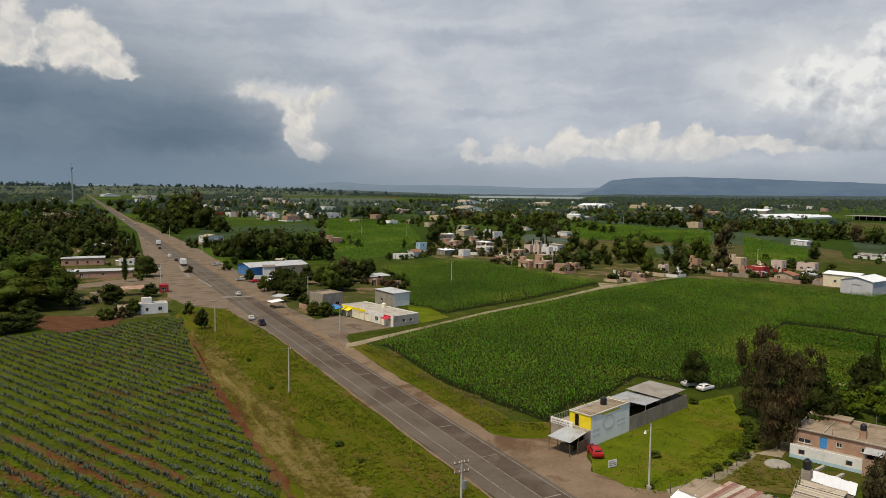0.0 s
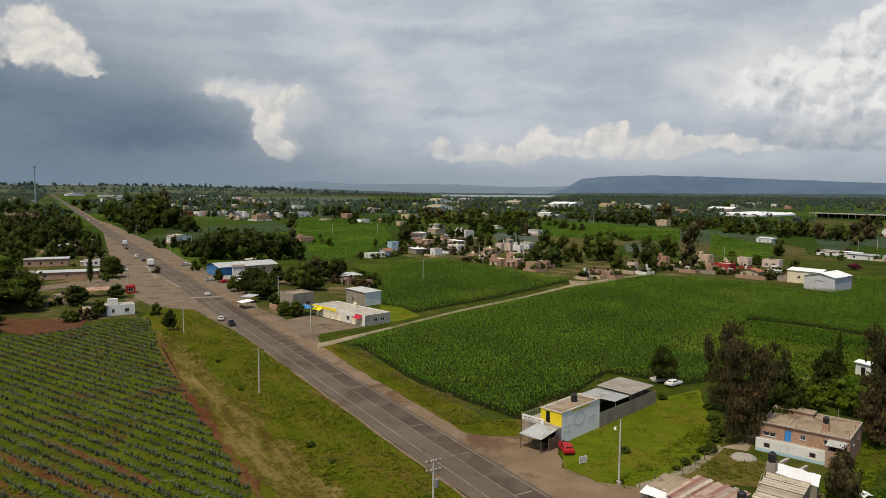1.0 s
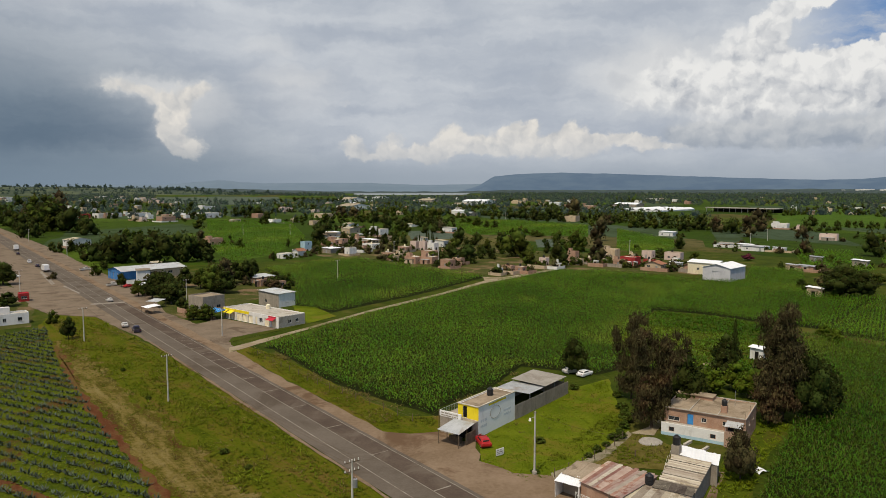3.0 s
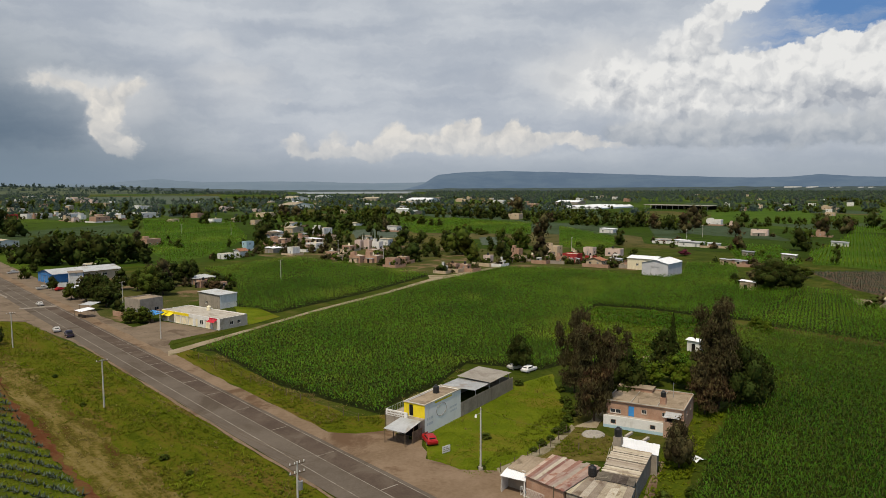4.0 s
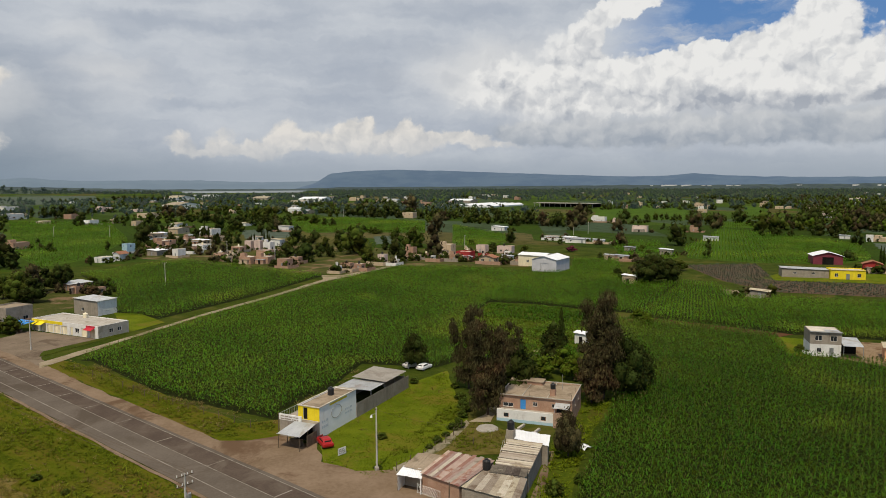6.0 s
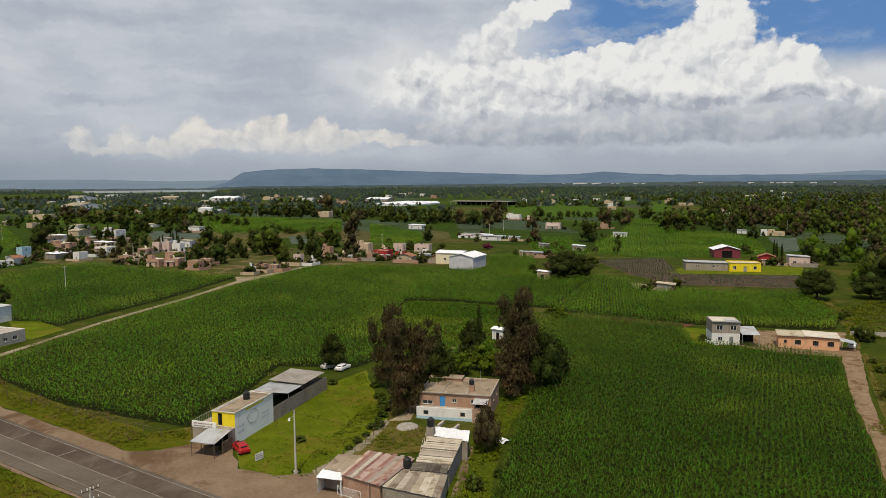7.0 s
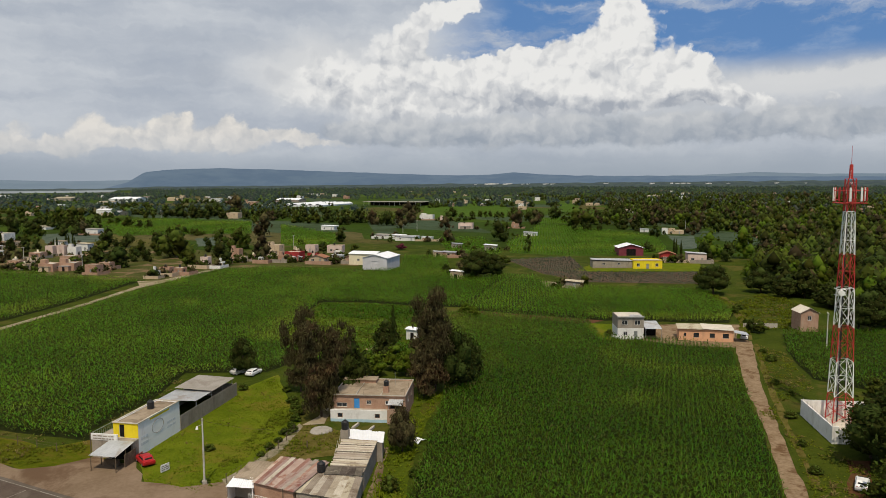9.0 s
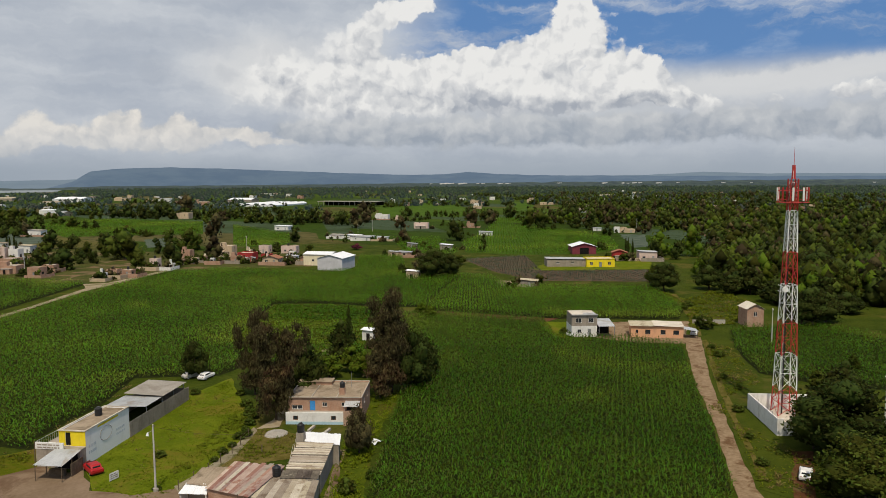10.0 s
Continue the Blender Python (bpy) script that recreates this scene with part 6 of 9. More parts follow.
front_pole = thing("wooden_pole", *(26.9, 78.2), 0, 0, "weathered wooden pole standing before the workshop", "pole")
part("shaft", rods(((0, 0, 0), (0.05, 0, 4.2), 0.09, 0.07)), "wood", front_pole)
lattice = thing("fence_panel", 26.05, 83.90, -56.7, 0, "white lattice fence panel beside the stall", "fence")
part("frame", rods(((-1.9, 0, 0), (-1.9, 0, 1.3), 0.04), ((1.9, 0, 0), (1.9, 0, 1.3), 0.04), ((-1.9, 0, 1.28), (1.9, 0, 1.28), 0.03), ((-1.9, 0, 0.15), (1.9, 0, 0.15), 0.03), sides=5), "white", lattice)
for i in range(7):
    part("slat", rods(((-1.85 + i * 0.45, 0, 0.15), (-0.95 + i * 0.45, 0, 1.27), 0.03), sides=4), "white", lattice)
    part("slat", rods(((-0.95 + i * 0.45, 0.03, 0.15), (-1.85 + i * 0.45, 0.03, 1.27), 0.03), sides=4), "white", lattice)
scrap = thing("plastic_sheet", *(53.7, 92.0), 20, 0, "crumpled white plastic sheet in the weeds", "sheet")
bm = bmesh.new()
bmesh.ops.create_grid(bm, x_segments=8, y_segments=6, size=0.5)
for v in bm.verts:
    v.co = Vector((v.co.x * 2.2, v.co.y * 1.3, 0.45 + 0.35 * noise.noise(v.co * 3.0) - 0.5 * abs(v.co.x)))
part("sheet", bm, "sheet_white", scrap)
low_shed("lean_to", [(41.8, 92.1), (45.1, 87.8), (46.9, 90.8), (43.0, 95.0)], (3.0, 3.0, 3.3, 3.3), "sheet_white", "block", "lean-to with a bright white sheet roof", 0.6)
yard_tank = thing("water_tank", *(33.9, 83.3), 0, 2.95, "black plastic water tank on a low roof", "tank")
tank(yard_tank, 0, 0, 0)
pillar = thing("tank_tower", *(41.5, 92.6), 48, 0, "block pillar carrying a black water tank", "tank")
part("pillar", boxed(-0.55, 0.55, -0.55, 0.55, 0, 4.3), "block", pillar)
tank(pillar, 0, 0, 4.3)
bm = bmesh.new()
rr = np.random.default_rng(5)
bmesh.ops.create_icosphere(bm, subdivisions=4, radius=1.0)
for v in bm.verts:
    v.co = Vector((v.co.x * 1.9, v.co.y * 1.7, max(v.co.z, 0.0) * 0.55 * (1 + 0.4 * noise.noise(v.co * 2.5))))
heap = tagged(part("gravel_mound", bm, "gravel"), "low heap of pale gravel in the yard", "gravel")
heap.location = (*(42.7, 104.8), 0.05)
# stone-edged path along the lot
patch("lot_path", [(24.0, 92.3), (28.9, 95.3), (34.2, 99.8), (40.9, 108.3), (41.0, 110.2), (34.2, 102.2), (28.8, 97.7), (24.0, 94.5)], 0.0753, "path", "stony path along the lot", 0.2)
patch("farm_lane", [(40.9, 109.0), (45.0, 111.6), (52.2, 124.8), (65.6, 139.1), (74.3, 152.6), (78.7, 152.1), (70.5, 139.1), (60.4, 128.2), (50.1, 115.9), (44.4, 107.6)], 0.085, "pale_track", "pale dirt lane between the trees", 0.4)
for i in range(2):
    blocks = thing("block_stack", *[(48.2, 103.5), (49.7, 100.8)][i], 40, 0, "low stack of pale concrete blocks in the yard", "blocks", "block stacks")
    for k in range(12):
        part("block", boxed(-1.2 + (k % 6) * 0.4, -0.82 + (k % 6) * 0.4, -0.2, 0.2, (k // 6) * 0.2, (k // 6) * 0.2 + 0.19), "concrete", blocks)
hut = thing("garden_hut", *(88.7, 154.9), 45, 0, "small white hut among the trees", "hut")
body(hut, 3.0, 3.0, 2.6, "white", {"w": [("door", 1.5, 0.9, 0, 2.0)]}, door_mat="dark")
shed_roof(hut, 3.0, 3.0, 2.65, 2.95, "sheet_white")

# ---- the shop ----
shop = thing("shop_row", -34.6, 214.6, 45.0, 0, "long low shop row with yellow and white front", "shop")
FRONT = [("shutter", 25.5 - 3.0 * i, 2.2, 0.05, 2.3) for i in range(5)] + [("door", 10.6, 1.0, 0.05, 2.2), ("window", 8.4, 1.6, 0.9, 2.1), ("shutter", 5.4, 2.4, 0.05, 2.3), ("shutter", 2.3, 2.2, 0.05, 2.3)]
body(shop, 9.5, 27.5, 3.3, "white", {"w": [(k, 27.5 - u, w, lo, hi) for k, u, w, lo, hi in FRONT], "s": [("window", 4.0, 1.2, 1.1, 2.1), ("window", 6.6, 1.2, 1.1, 2.1)]}, door_mat="cream")
flat_roof(shop, 9.5, 27.5, 3.1, "concrete", 0.2, 0)
part("yellow_band", boxed(-4.77, -4.753, 0.5, 13.7, 2.45, 3.3), "yellow", shop, "yellow painted band over the shutters")
bm = bmesh.new()
wall_run(bm, 9.5, 3.3, -0.015, [(3.4, 4.6, 1.1, 2.1), (6.0, 7.2, 1.1, 2.1)], pose(-4.75, -13.75, 0))
part("side_wall_face", bm, "concrete", shop, "bare grey rendered side wall")
for i, y in enumerate((12.2, 9.0)):
    bm = bmesh.new()
    sheet(bm, (-6.3, y + 1.3, 2.1), (-6.3, y - 1.3, 2.1), (-4.76, y - 1.3, 2.75), (-4.76, y + 1.3, 2.75), 0.5, 0.02)
    part("awning", bm, "yellow", shop, "faded yellow awning")
bm = bmesh.new()
sheet(bm, (-6.0, -9.2, 2.2), (-6.0, -12.4, 2.2), (-4.76, -12.4, 2.8), (-4.76, -9.2, 2.8), 0.5, 0.02)
part("awning", bm, "tarp_red", shop, "red cloth awning")
part("red_sign", boxed(-4.8, -4.754, -12.6, -9.0, 2.85, 3.25), "tarp_red", shop, "red sign board over the door")
for i in range(5):
    part("pilaster", boxed(-4.83, -4.753, 12.9 - i * 3.0, 13.2 - i * 3.0, 0.02, 2.44), "cream", shop)
annex = thing("shop_annex", *(-34.5, 243.4), 45, 0, "grey rendered block with a sheet roof behind the shop", "building")
body(annex, 7, 11, 4.6, "block", {"s": [("window", 3.5, 1.2, 1.4, 2.4)], "w": [("window", 4, 1.2, 1.2, 2.2)]})
shed_roof(annex, 7, 11, 4.65, 5.0, "sheet")
part("side_render", boxed(-3.4, 3.4, -5.52, -5.503, 0.02, 4.5), "white", annex)
globe = thing("water_tank", -33.5, 217.5, 0, 3.1, "pale round water tank on the shop roof", "tank")
tank(globe, 0, 0, 0, "cream", 0.7, 1.2)
tarp = thing("tarp_stall", *(-50.2, 220.2), 45, 0, "market stall under a bright blue tarpaulin", "stall")
bm = bmesh.new()
sheet(bm, (-3.2, 3.2, 2.1), (-3.2, -3.2, 2.1), (2.0, -3.2, 2.7), (2.0, 3.2, 2.7), 1.2, 0.06)
part("tarpaulin", bm, "tarp_blue", tarp)
for x, y, z in ((-3, 3, 2.1), (-3, -3, 2.1), (1.8, -3, 2.65), (1.8, 3, 2.65)):
    part("post", rods(((x, y, 0), (x, y, z), 0.05)), "wood", tarp)
part("counter", boxed(-2.0, -1.2, -2.4, 2.4, 0, 0.9), "wood", tarp)

# ---- blue warehouse by the junction ----
ware = thing("warehouse", -103.1, 325.5, 40.0, 0, "long warehouse with a blue front and pale sheet roof", "warehouse")
body(ware, 28, 16, 4.2, "tan", {"w": [("shutter", 3.5, 3.6, 0, 3.2), ("shutter", 8, 3.6, 0, 3.2), ("shutter", 12.5, 3.6, 0, 3.2)], "s": [("window", 6, 2, 2, 3), ("window", 13, 2, 2, 3), ("window", 21, 2, 2, 3)]}, label="tan plastered wall", door_mat="blue")
bm = bmesh.new()
wall_run(bm, 16, 4.2, -0.015, [(1.7, 5.3, 0, 3.2), (6.2, 9.8, 0, 3.2), (10.7, 14.3, 0, 3.2)], pose(-14.0, 8.0, 0, 0, 0, -90))
part("blue_front", bm, "blue", ware, "bright blue painted front")
bm = bmesh.new()
box(bm, -14.0, -2.0, -8.02, -8.003, 0.02, 4.15)
part("blue_side", bm, "blue", ware, "bright blue painted side")
gable_roof(ware, 28, 16, 4.2, 1.4, "sheet", 0.6, 0.9, "x", "blue")
for i, (x, y) in enumerate([(-72.4, 230.5), (-85.4, 268.7), (-91.3, 284.3), (-74.4, 242.3)]):
    st = thing("market_stall", x, y, 40 + i * 9, 0, "small roadside stall with a pale canopy", "stall", "roadside stalls")
    bm = bmesh.new()
    sheet(bm, (-2.2, 2.4, 2.2), (-2.2, -2.4, 2.2), (2.2, -2.4, 2.6), (2.2, 2.4, 2.6), 0.6, 0.05)
    part("canopy", bm, ("sheet_white", "tarp_red", "sheet_white", "sheet")[i], st)
    for px, py in ((-2, 2.2), (-2, -2.2), (2, -2.2), (2, 2.2)):
        part("post", rods(((px, py, 0), (px, py, 2.4), 0.05)), "wood", st)
    part("counter", boxed(-1.2, -0.4, -1.8, 1.8, 0, 0.9), "wood", st)
kiosk = thing("kiosk", *(-125.3, 260.5), 30, 0, "red painted roadside kiosk", "kiosk")
body(kiosk, 3.2, 4.0, 2.8, "red", {"s": [("window", 1.6, 1.8, 1.0, 2.0)], "w": [("door", 2, 0.9, 0, 2)]})
flat_roof(kiosk, 3.2, 4.0, 2.78, "tarp_red", 0.15, 0.2, "red")
redroof = thing("red_canopy", *(-133.3, 252.2), 30, 0, "open canopy with a red roof", "canopy")
bm = bmesh.new()
sheet(bm, (-4, -3, 2.5), (4, -3, 2.5), (4, 3, 3.0), (-4, 3, 3.0), 0.6)
part("roof", bm, "sheet_red", redroof)
for x, y in ((-3.8, -2.8), (3.8, -2.8), (3.8, 2.8), (-3.8, 2.8)):
    part("post", rods(((x, y, 0), (x, y, 2.6 + (y + 3) * 0.07), 0.07)), "metal", redroof)

# ---- white shed at the far edge of the maize ----
silo = thing("storage_shed", 150.6, 293.0, 40.0, 0, "pale grey sheet-clad storage shed with white gable roof", "shed")
body(silo, 16, 12, 5.6, "sheet_clad", {"w": [("shutter", 6, 3.6, 0, 4)]}, door_mat="sheet_clad")
gable_roof(silo, 16, 12, 5.6, 1.6, "sheet_white", 0.4, 0.7, "x", "sheet_clad")
rear = thing("storage_shed", 152, 312, 40.0, 0, "low cream shed with white roof behind the storage shed", "shed")
body(rear, 10, 14, 5.4, "cream", {"w": [("window", 5, 1.2, 2, 3)]})
gable_roof(rear, 10, 14, 5.4, 1.0, "sheet_white", 0.4, 0.7, "y", "cream")

# ---- farm buildings east ----
gshed = thing("farm_shed", 240.5, 234.7, 55.0, 0, "long grey block farm shed with pale sheet roof", "shed")
body(gshed, 8, 18, 3.4, "block", {"w": [("window", 5, 1.4, 1.6, 2.4), ("window", 12, 1.4, 1.6, 2.4)]})
shed_roof(gshed, 8, 18, 3.5, 3.9, "sheet")
yhouse = thing("yellow_house", 252.0, 224.0, 55.0, 0, "bright yellow house with white window surrounds", "house")
body(yhouse, 8, 13, 3.8, "yellow", {"w": [("window", 2.2, 1.3, 1.1, 2.5), ("door", 6.5, 1.3, 0, 2.4), ("window", 10.6, 1.3, 1.1, 2.5)], "s": [("window", 4, 1.3, 1.1, 2.5)]})
flat_roof(yhouse, 8, 13, 3.7, "roof_pale", 0.2, 0.35, "yellow")
bm = bmesh.new()
box(bm, -4.2, -4.01, -6.6, 6.6, 3.81, 3.98)
part("cornice", bm, "tan", yhouse)
mbarn = thing("barn", 289.5, 269.5, 55.0, 0, "maroon barn with a white arched roof", "barn")
body(mbarn, 12, 13, 4.2, "maroon", {"w": [("shutter", 6.5, 5.0, 0, 3.6)]}, door_mat="dark")
gable_roof(mbarn, 12, 13, 4.2, 1.9, "sheet_white", 0.5, 0.9, "x", "maroon")

# ---- white house and orange house on the dirt track ----
wh = thing("white_house", 136.6, 126.8, 56.0, 0, "two-storey house, white below and bare grey above", "house")
body(wh, 6.5, 6.6, 2.9, "white", {"w": [("window", 2.0, 1.0, 1.0, 2.0), ("door", 4.6, 0.9, 0, 2.1)], "s": [("window", 3, 1.2, 1.0, 2.0)]}, label="white plastered ground floor")
body(wh, 6.5, 6.6, 2.9, "block", {"w": [("window", 1.8, 1.5, 0.8, 2.0), ("window", 5.0, 1.4, 0.8, 2.0)], "s": [("window", 3, 1.4, 0.8, 2.0)]}, label="bare grey upper floor", name="upper_wall", z0=2.905)
part("floor_slab", boxed(-3.0, 3.0, -3.05, 3.05, 2.7, 2.9), "concrete", wh)
flat_roof(wh, 6.5, 6.6, 5.8, "roof_pale", 0.2, 0)
part("roof_edge", boxed(-3.6, -3.26, -3.4, 3.4, 5.7, 5.9), "sheet", wh)
part("roof_beam", boxed(-2.9, -1.0, -2.9, 0.0, 5.81, 5.95), "sheet", wh)
carport = thing("carport", 140.5, 122.6, 56.0, 0, "dark carport with a pale sheet roof", "carport")
bm = bmesh.new()
sheet(bm, (-3.6, 2.2, 3.0), (-3.6, -2.0, 3.0), (2.5, -2.0, 3.9), (2.5, 2.2, 3.9), 0.5)
part("roof", bm, "sheet", carport)
# Rear wall coloured near-black to give the shade inside the carport.
part("rear_wall", boxed(2.2, 2.4, -1.9, 2.1, 0, 3.7), "dark", carport)
for x, y, z in ((-3.4, 2.1, 3.0), (-3.4, -1.9, 3.0)):
    part("post", rods(((x, y, 0), (x, y, z), 0.07)), "metal", carport)
oh = thing("orange_house", 150.4, 113.8, 45.0, 0, "long low orange house with an uneven pale roof", "house")
body(oh, 5.0, 13.0, 2.9, "orange", {"w": [("window", 1.5, 0.6, 1.2, 2.0), ("window", 4.2, 1.3, 1.0, 2.1), ("window", 8.0, 1.2, 1.0, 2.1), ("window", 11.2, 1.4, 1.0, 2.1)], "s": [("door", 2.5, 0.9, 0, 2.1)]}, frame_mat="dark")
bm = bmesh.new()
sheet(bm, (-2.9, 6.8, 3.0), (-2.9, 0.6, 3.05), (2.9, 0.6, 3.4), (2.9, 6.8, 3.3), 0.5)
part("roof", bm, "sheet_beige", oh)
bm = bmesh.new()
sheet(bm, (-2.9, 0.8, 3.2), (-2.9, -6.8, 3.0), (2.9, -6.8, 3.35), (2.9, 0.8, 3.5), 0.5)
part("roof_sheet", bm, "roof_pale", oh)
lean = thing("lean_to", 155.8, 107.4, 45.0, 0, "small open lean-to with a pale sheet roof", "shed")
bm = bmesh.new()
sheet(bm, (-2.0, 1.6, 2.5), (-2.0, -1.8, 2.0), (2.0, -1.8, 2.0), (2.0, 1.6, 2.5), 0.4)
part("roof", bm, "sheet", lean)
for x, y, z in ((-1.8, 1.4, 2.45), (-1.8, -1.6, 2.0), (1.8, -1.6, 2.0), (1.8, 1.4, 2.45)):
    part("post", rods(((x, y, 0), (x, y, z), 0.06)), "wood", lean)
bh = thing("brick_gable_house", 182.6, 106.6, 55.0, 0, "tall bare brick house with a pale gable roof", "house")
body(bh, 5.5, 4.6, 5.0, "brick", {"w": [("window", 2.3, 1.0, 3.0, 4.2)], "s": [("window", 1.2, 0.6, 1.0, 2.6), ("window", 2.4, 0.6, 1.0, 2.6), ("window", 3.6, 0.6, 1.0, 2.6)]})
gable_roof(bh, 5.5, 4.6, 5.0, 1.4, "roof_pale", 0.3, 0.6, "x", "brick")
yw = thing("yard_wall", 178.0, 111.5, -38.0, 0, "low block yard wall beside the brick house", "wall")
part("wall", boxed(-9, 0, -0.1, 0.1, 0, 1.3), "concrete", yw)

# ---- the radio tower and its compound ----
comp = thing("tower_compound", 106.2, 56.8, 49.5, 0, "white block wall compound at the foot of the tower", "compound")
for x0, x1, y0, y1 in ((0, 13.5, -0.2, 0), (0, 13.5, -10.2, -10.0), (0, 0.2, -10.0, -2.6), (0.003, 0.2, -1.0, -0.2), (13.3, 13.5, -10.0, -0.2)):
    w = part("wall", boxed(x0, x1, y0, y1, 0, 2.8), "white", comp)
part("gate", boxed(0.06, 0.12, -2.58, -1.02, 0.05, 2.3), "sheet", comp, "grey sheet-metal gate")
part("floor_slab", boxed(0.25, 13.25, -9.95, -0.25, 0.06, 0.15), "roof_pale", comp)
part("equipment_cabin", boxed(8.5, 11.5, -9.4, -7.0, 0.15, 2.5, bevel=0.04), "white", comp)
bm = bmesh.new()
for y in np.arange(-10.0, -0.1, 1.6):
    rod(bm, (0.1, y, 2.8), (0.1, y, 3.3), 0.03, None, 5)
for x in np.arange(0.2, 13.5, 2.1):
    rod(bm, (x, -0.1, 2.8), (x, -0.1, 3.3), 0.03, None, 5)
part("wire_posts", bm, "metal", comp)

tower = thing("radio_tower", 117.2, 61.7, 49.5, 0.15, "tall red and white lattice radio tower", "tower")
LEVELS = [0, 4.4, 10.4, 16.0, 22.5, 28.0, 35.0, 40.3]


def half(z):
    return 1.55 + (0.62 - 1.55) * min(z / 36.0, 1.0)


for i in range(7):
    z0, z1 = LEVELS[i], LEVELS[i + 1]
    mat = "tower_white" if i % 2 else "tower_red"
    a, b = half(z0), half(z1)
    corners = [(-1, -1), (1, -1), (1, 1), (-1, 1)]
    for cx, cy in corners:
        part("leg", rods(((cx * a, cy * a, z0), (cx * b, cy * b, z1), 0.09)), mat, tower)
    n = max(2, round((z1 - z0) / (1.6 + 0.9 * a)))
    for k in range(n):
        p, q = z0 + (z1 - z0) * k / n, z0 + (z1 - z0) * (k + 1) / n
        ha, hb = half(p), half(q)
        for j in range(4):
            (x0, y0), (x1, y1) = corners[j], corners[(j + 1) % 4]
            for s in (((x0 * ha, y0 * ha, p), (x1 * hb, y1 * hb, q), 0.04), ((x1 * ha, y1 * ha, p), (x0 * hb, y0 * hb, q), 0.04), ((x0 * hb, y0 * hb, q), (x1 * hb, y1 * hb, q), 0.04)):
                part("brace", rods(s, sides=5), mat, tower)
ladder = [((-0.2, 0.6, 0.0), (-0.2, 0.5, 40.0), 0.025), ((0.2, 0.6, 0.0), (0.2, 0.5, 40.0), 0.025)] + [((-0.2, 0.6, z * 0.5), (0.2, 0.6, z * 0.5), 0.015) for z in range(80)]
part("ladder", rods(*ladder, sides=4), "tower_white", tower)
part("cable_run", boxed(-0.5, -0.3, 0.4, 0.6, 0, 39), "black", tower)
part("top_platform", rods(((-1.9, -1.9, 36.4), (1.9, -1.9, 36.4), 0.07), ((1.9, -1.9, 36.4), (1.9, 1.9, 36.4), 0.07), ((1.9, 1.9, 36.4), (-1.9, 1.9, 36.4), 0.07), ((-1.9, 1.9, 36.4), (-1.9, -1.9, 36.4), 0.07), ((-1.9, -1.9, 38.4), (1.9, -1.9, 38.4), 0.07), ((1.9, -1.9, 38.4), (1.9, 1.9, 38.4), 0.07), ((1.9, 1.9, 38.4), (-1.9, 1.9, 38.4), 0.07), ((-1.9, 1.9, 38.4), (-1.9, -1.9, 38.4), 0.07), ((-1.9, -1.9, 36.4), (1.9, 1.9, 36.4), 0.06), ((1.9, -1.9, 36.4), (-1.9, 1.9, 36.4), 0.06)), "tower_red", tower, "red antenna platform frame")
for k in range(9):
    a = k * 40
    arm = part("antenna_mount", rods(((0, 0, 0), (0, 0, 2.6), 0.05), ((-0.7, 0, 0.5), (0, 0, 0.5), 0.05), ((-0.7, 0, 2.0), (0, 0, 2.0), 0.05)), "tower_red", tower)
    arm.matrix_basis = pose(0, 0, 36.4, 0, 0, a) @ pose(2.3, 0, 0)
    part("antenna_panel", boxed(0.06, 0.2, -0.16, 0.16, 0.3, 2.5, bevel=0.03), "tower_white" if k % 3 else "tower_red", arm, "tall antenna panel")
part("top_mast", rods(((0, 0, 40.3), (0, 0, 42.6), 0.35, 0.28), ((0, 0, 42.6), (0, 0, 45.6), 0.05, 0.02)), "tower_red", tower)
part("beacon", rods(((0.4, 0, 40.3), (0.4, 0, 42.0), 0.03), ((-0.4, 0.2, 40.3), (-0.4, 0.2, 41.7), 0.03)), "tower_white", tower)
side = part("side_platform", rods(((-2.8, 1.0, 21.6), (-1.2, 1.0, 21.6), 0.05), ((-2.8, 2.2, 21.6), (-1.2, 2.2, 21.6), 0.05), ((-2.8, 1.0, 22.6), (-2.8, 2.2, 22.6), 0.05), ((-2.8, 1.0, 21.6), (-2.8, 1.0, 22.6), 0.05), ((-2.8, 2.2, 21.6), (-2.8, 2.2, 22.6), 0.05), ((-2.8, 1.0, 22.6), (-1.2, 1.0, 22.6), 0.05), ((-2.8, 2.2, 22.6), (-1.2, 2.2, 22.6), 0.05)), "tower_white", tower, "white side platform cage")
part("dish", rods(((-2.9, 1.6, 22.0), (-2.6, 1.6, 22.0), 0.45, 0.5), sides=16), "tower_white", side)
far_mast = thing("distant_mast", -786.0, 1277.0, 0, 0, "thin distant radio mast by the road", "mast")
part("mast", rods(((0, 0, 0), (0, 0, 74), 1.5, 0.8), sides=6), "metal", far_mast)
part("antenna_ring", rods(((0, 0, 71), (0, 0, 75), 2.6), sides=8), "metal", far_mast)
part("mast_tip", rods(((0, 0, 76), (0, 0, 83), 0.25)), "metal", far_mast)


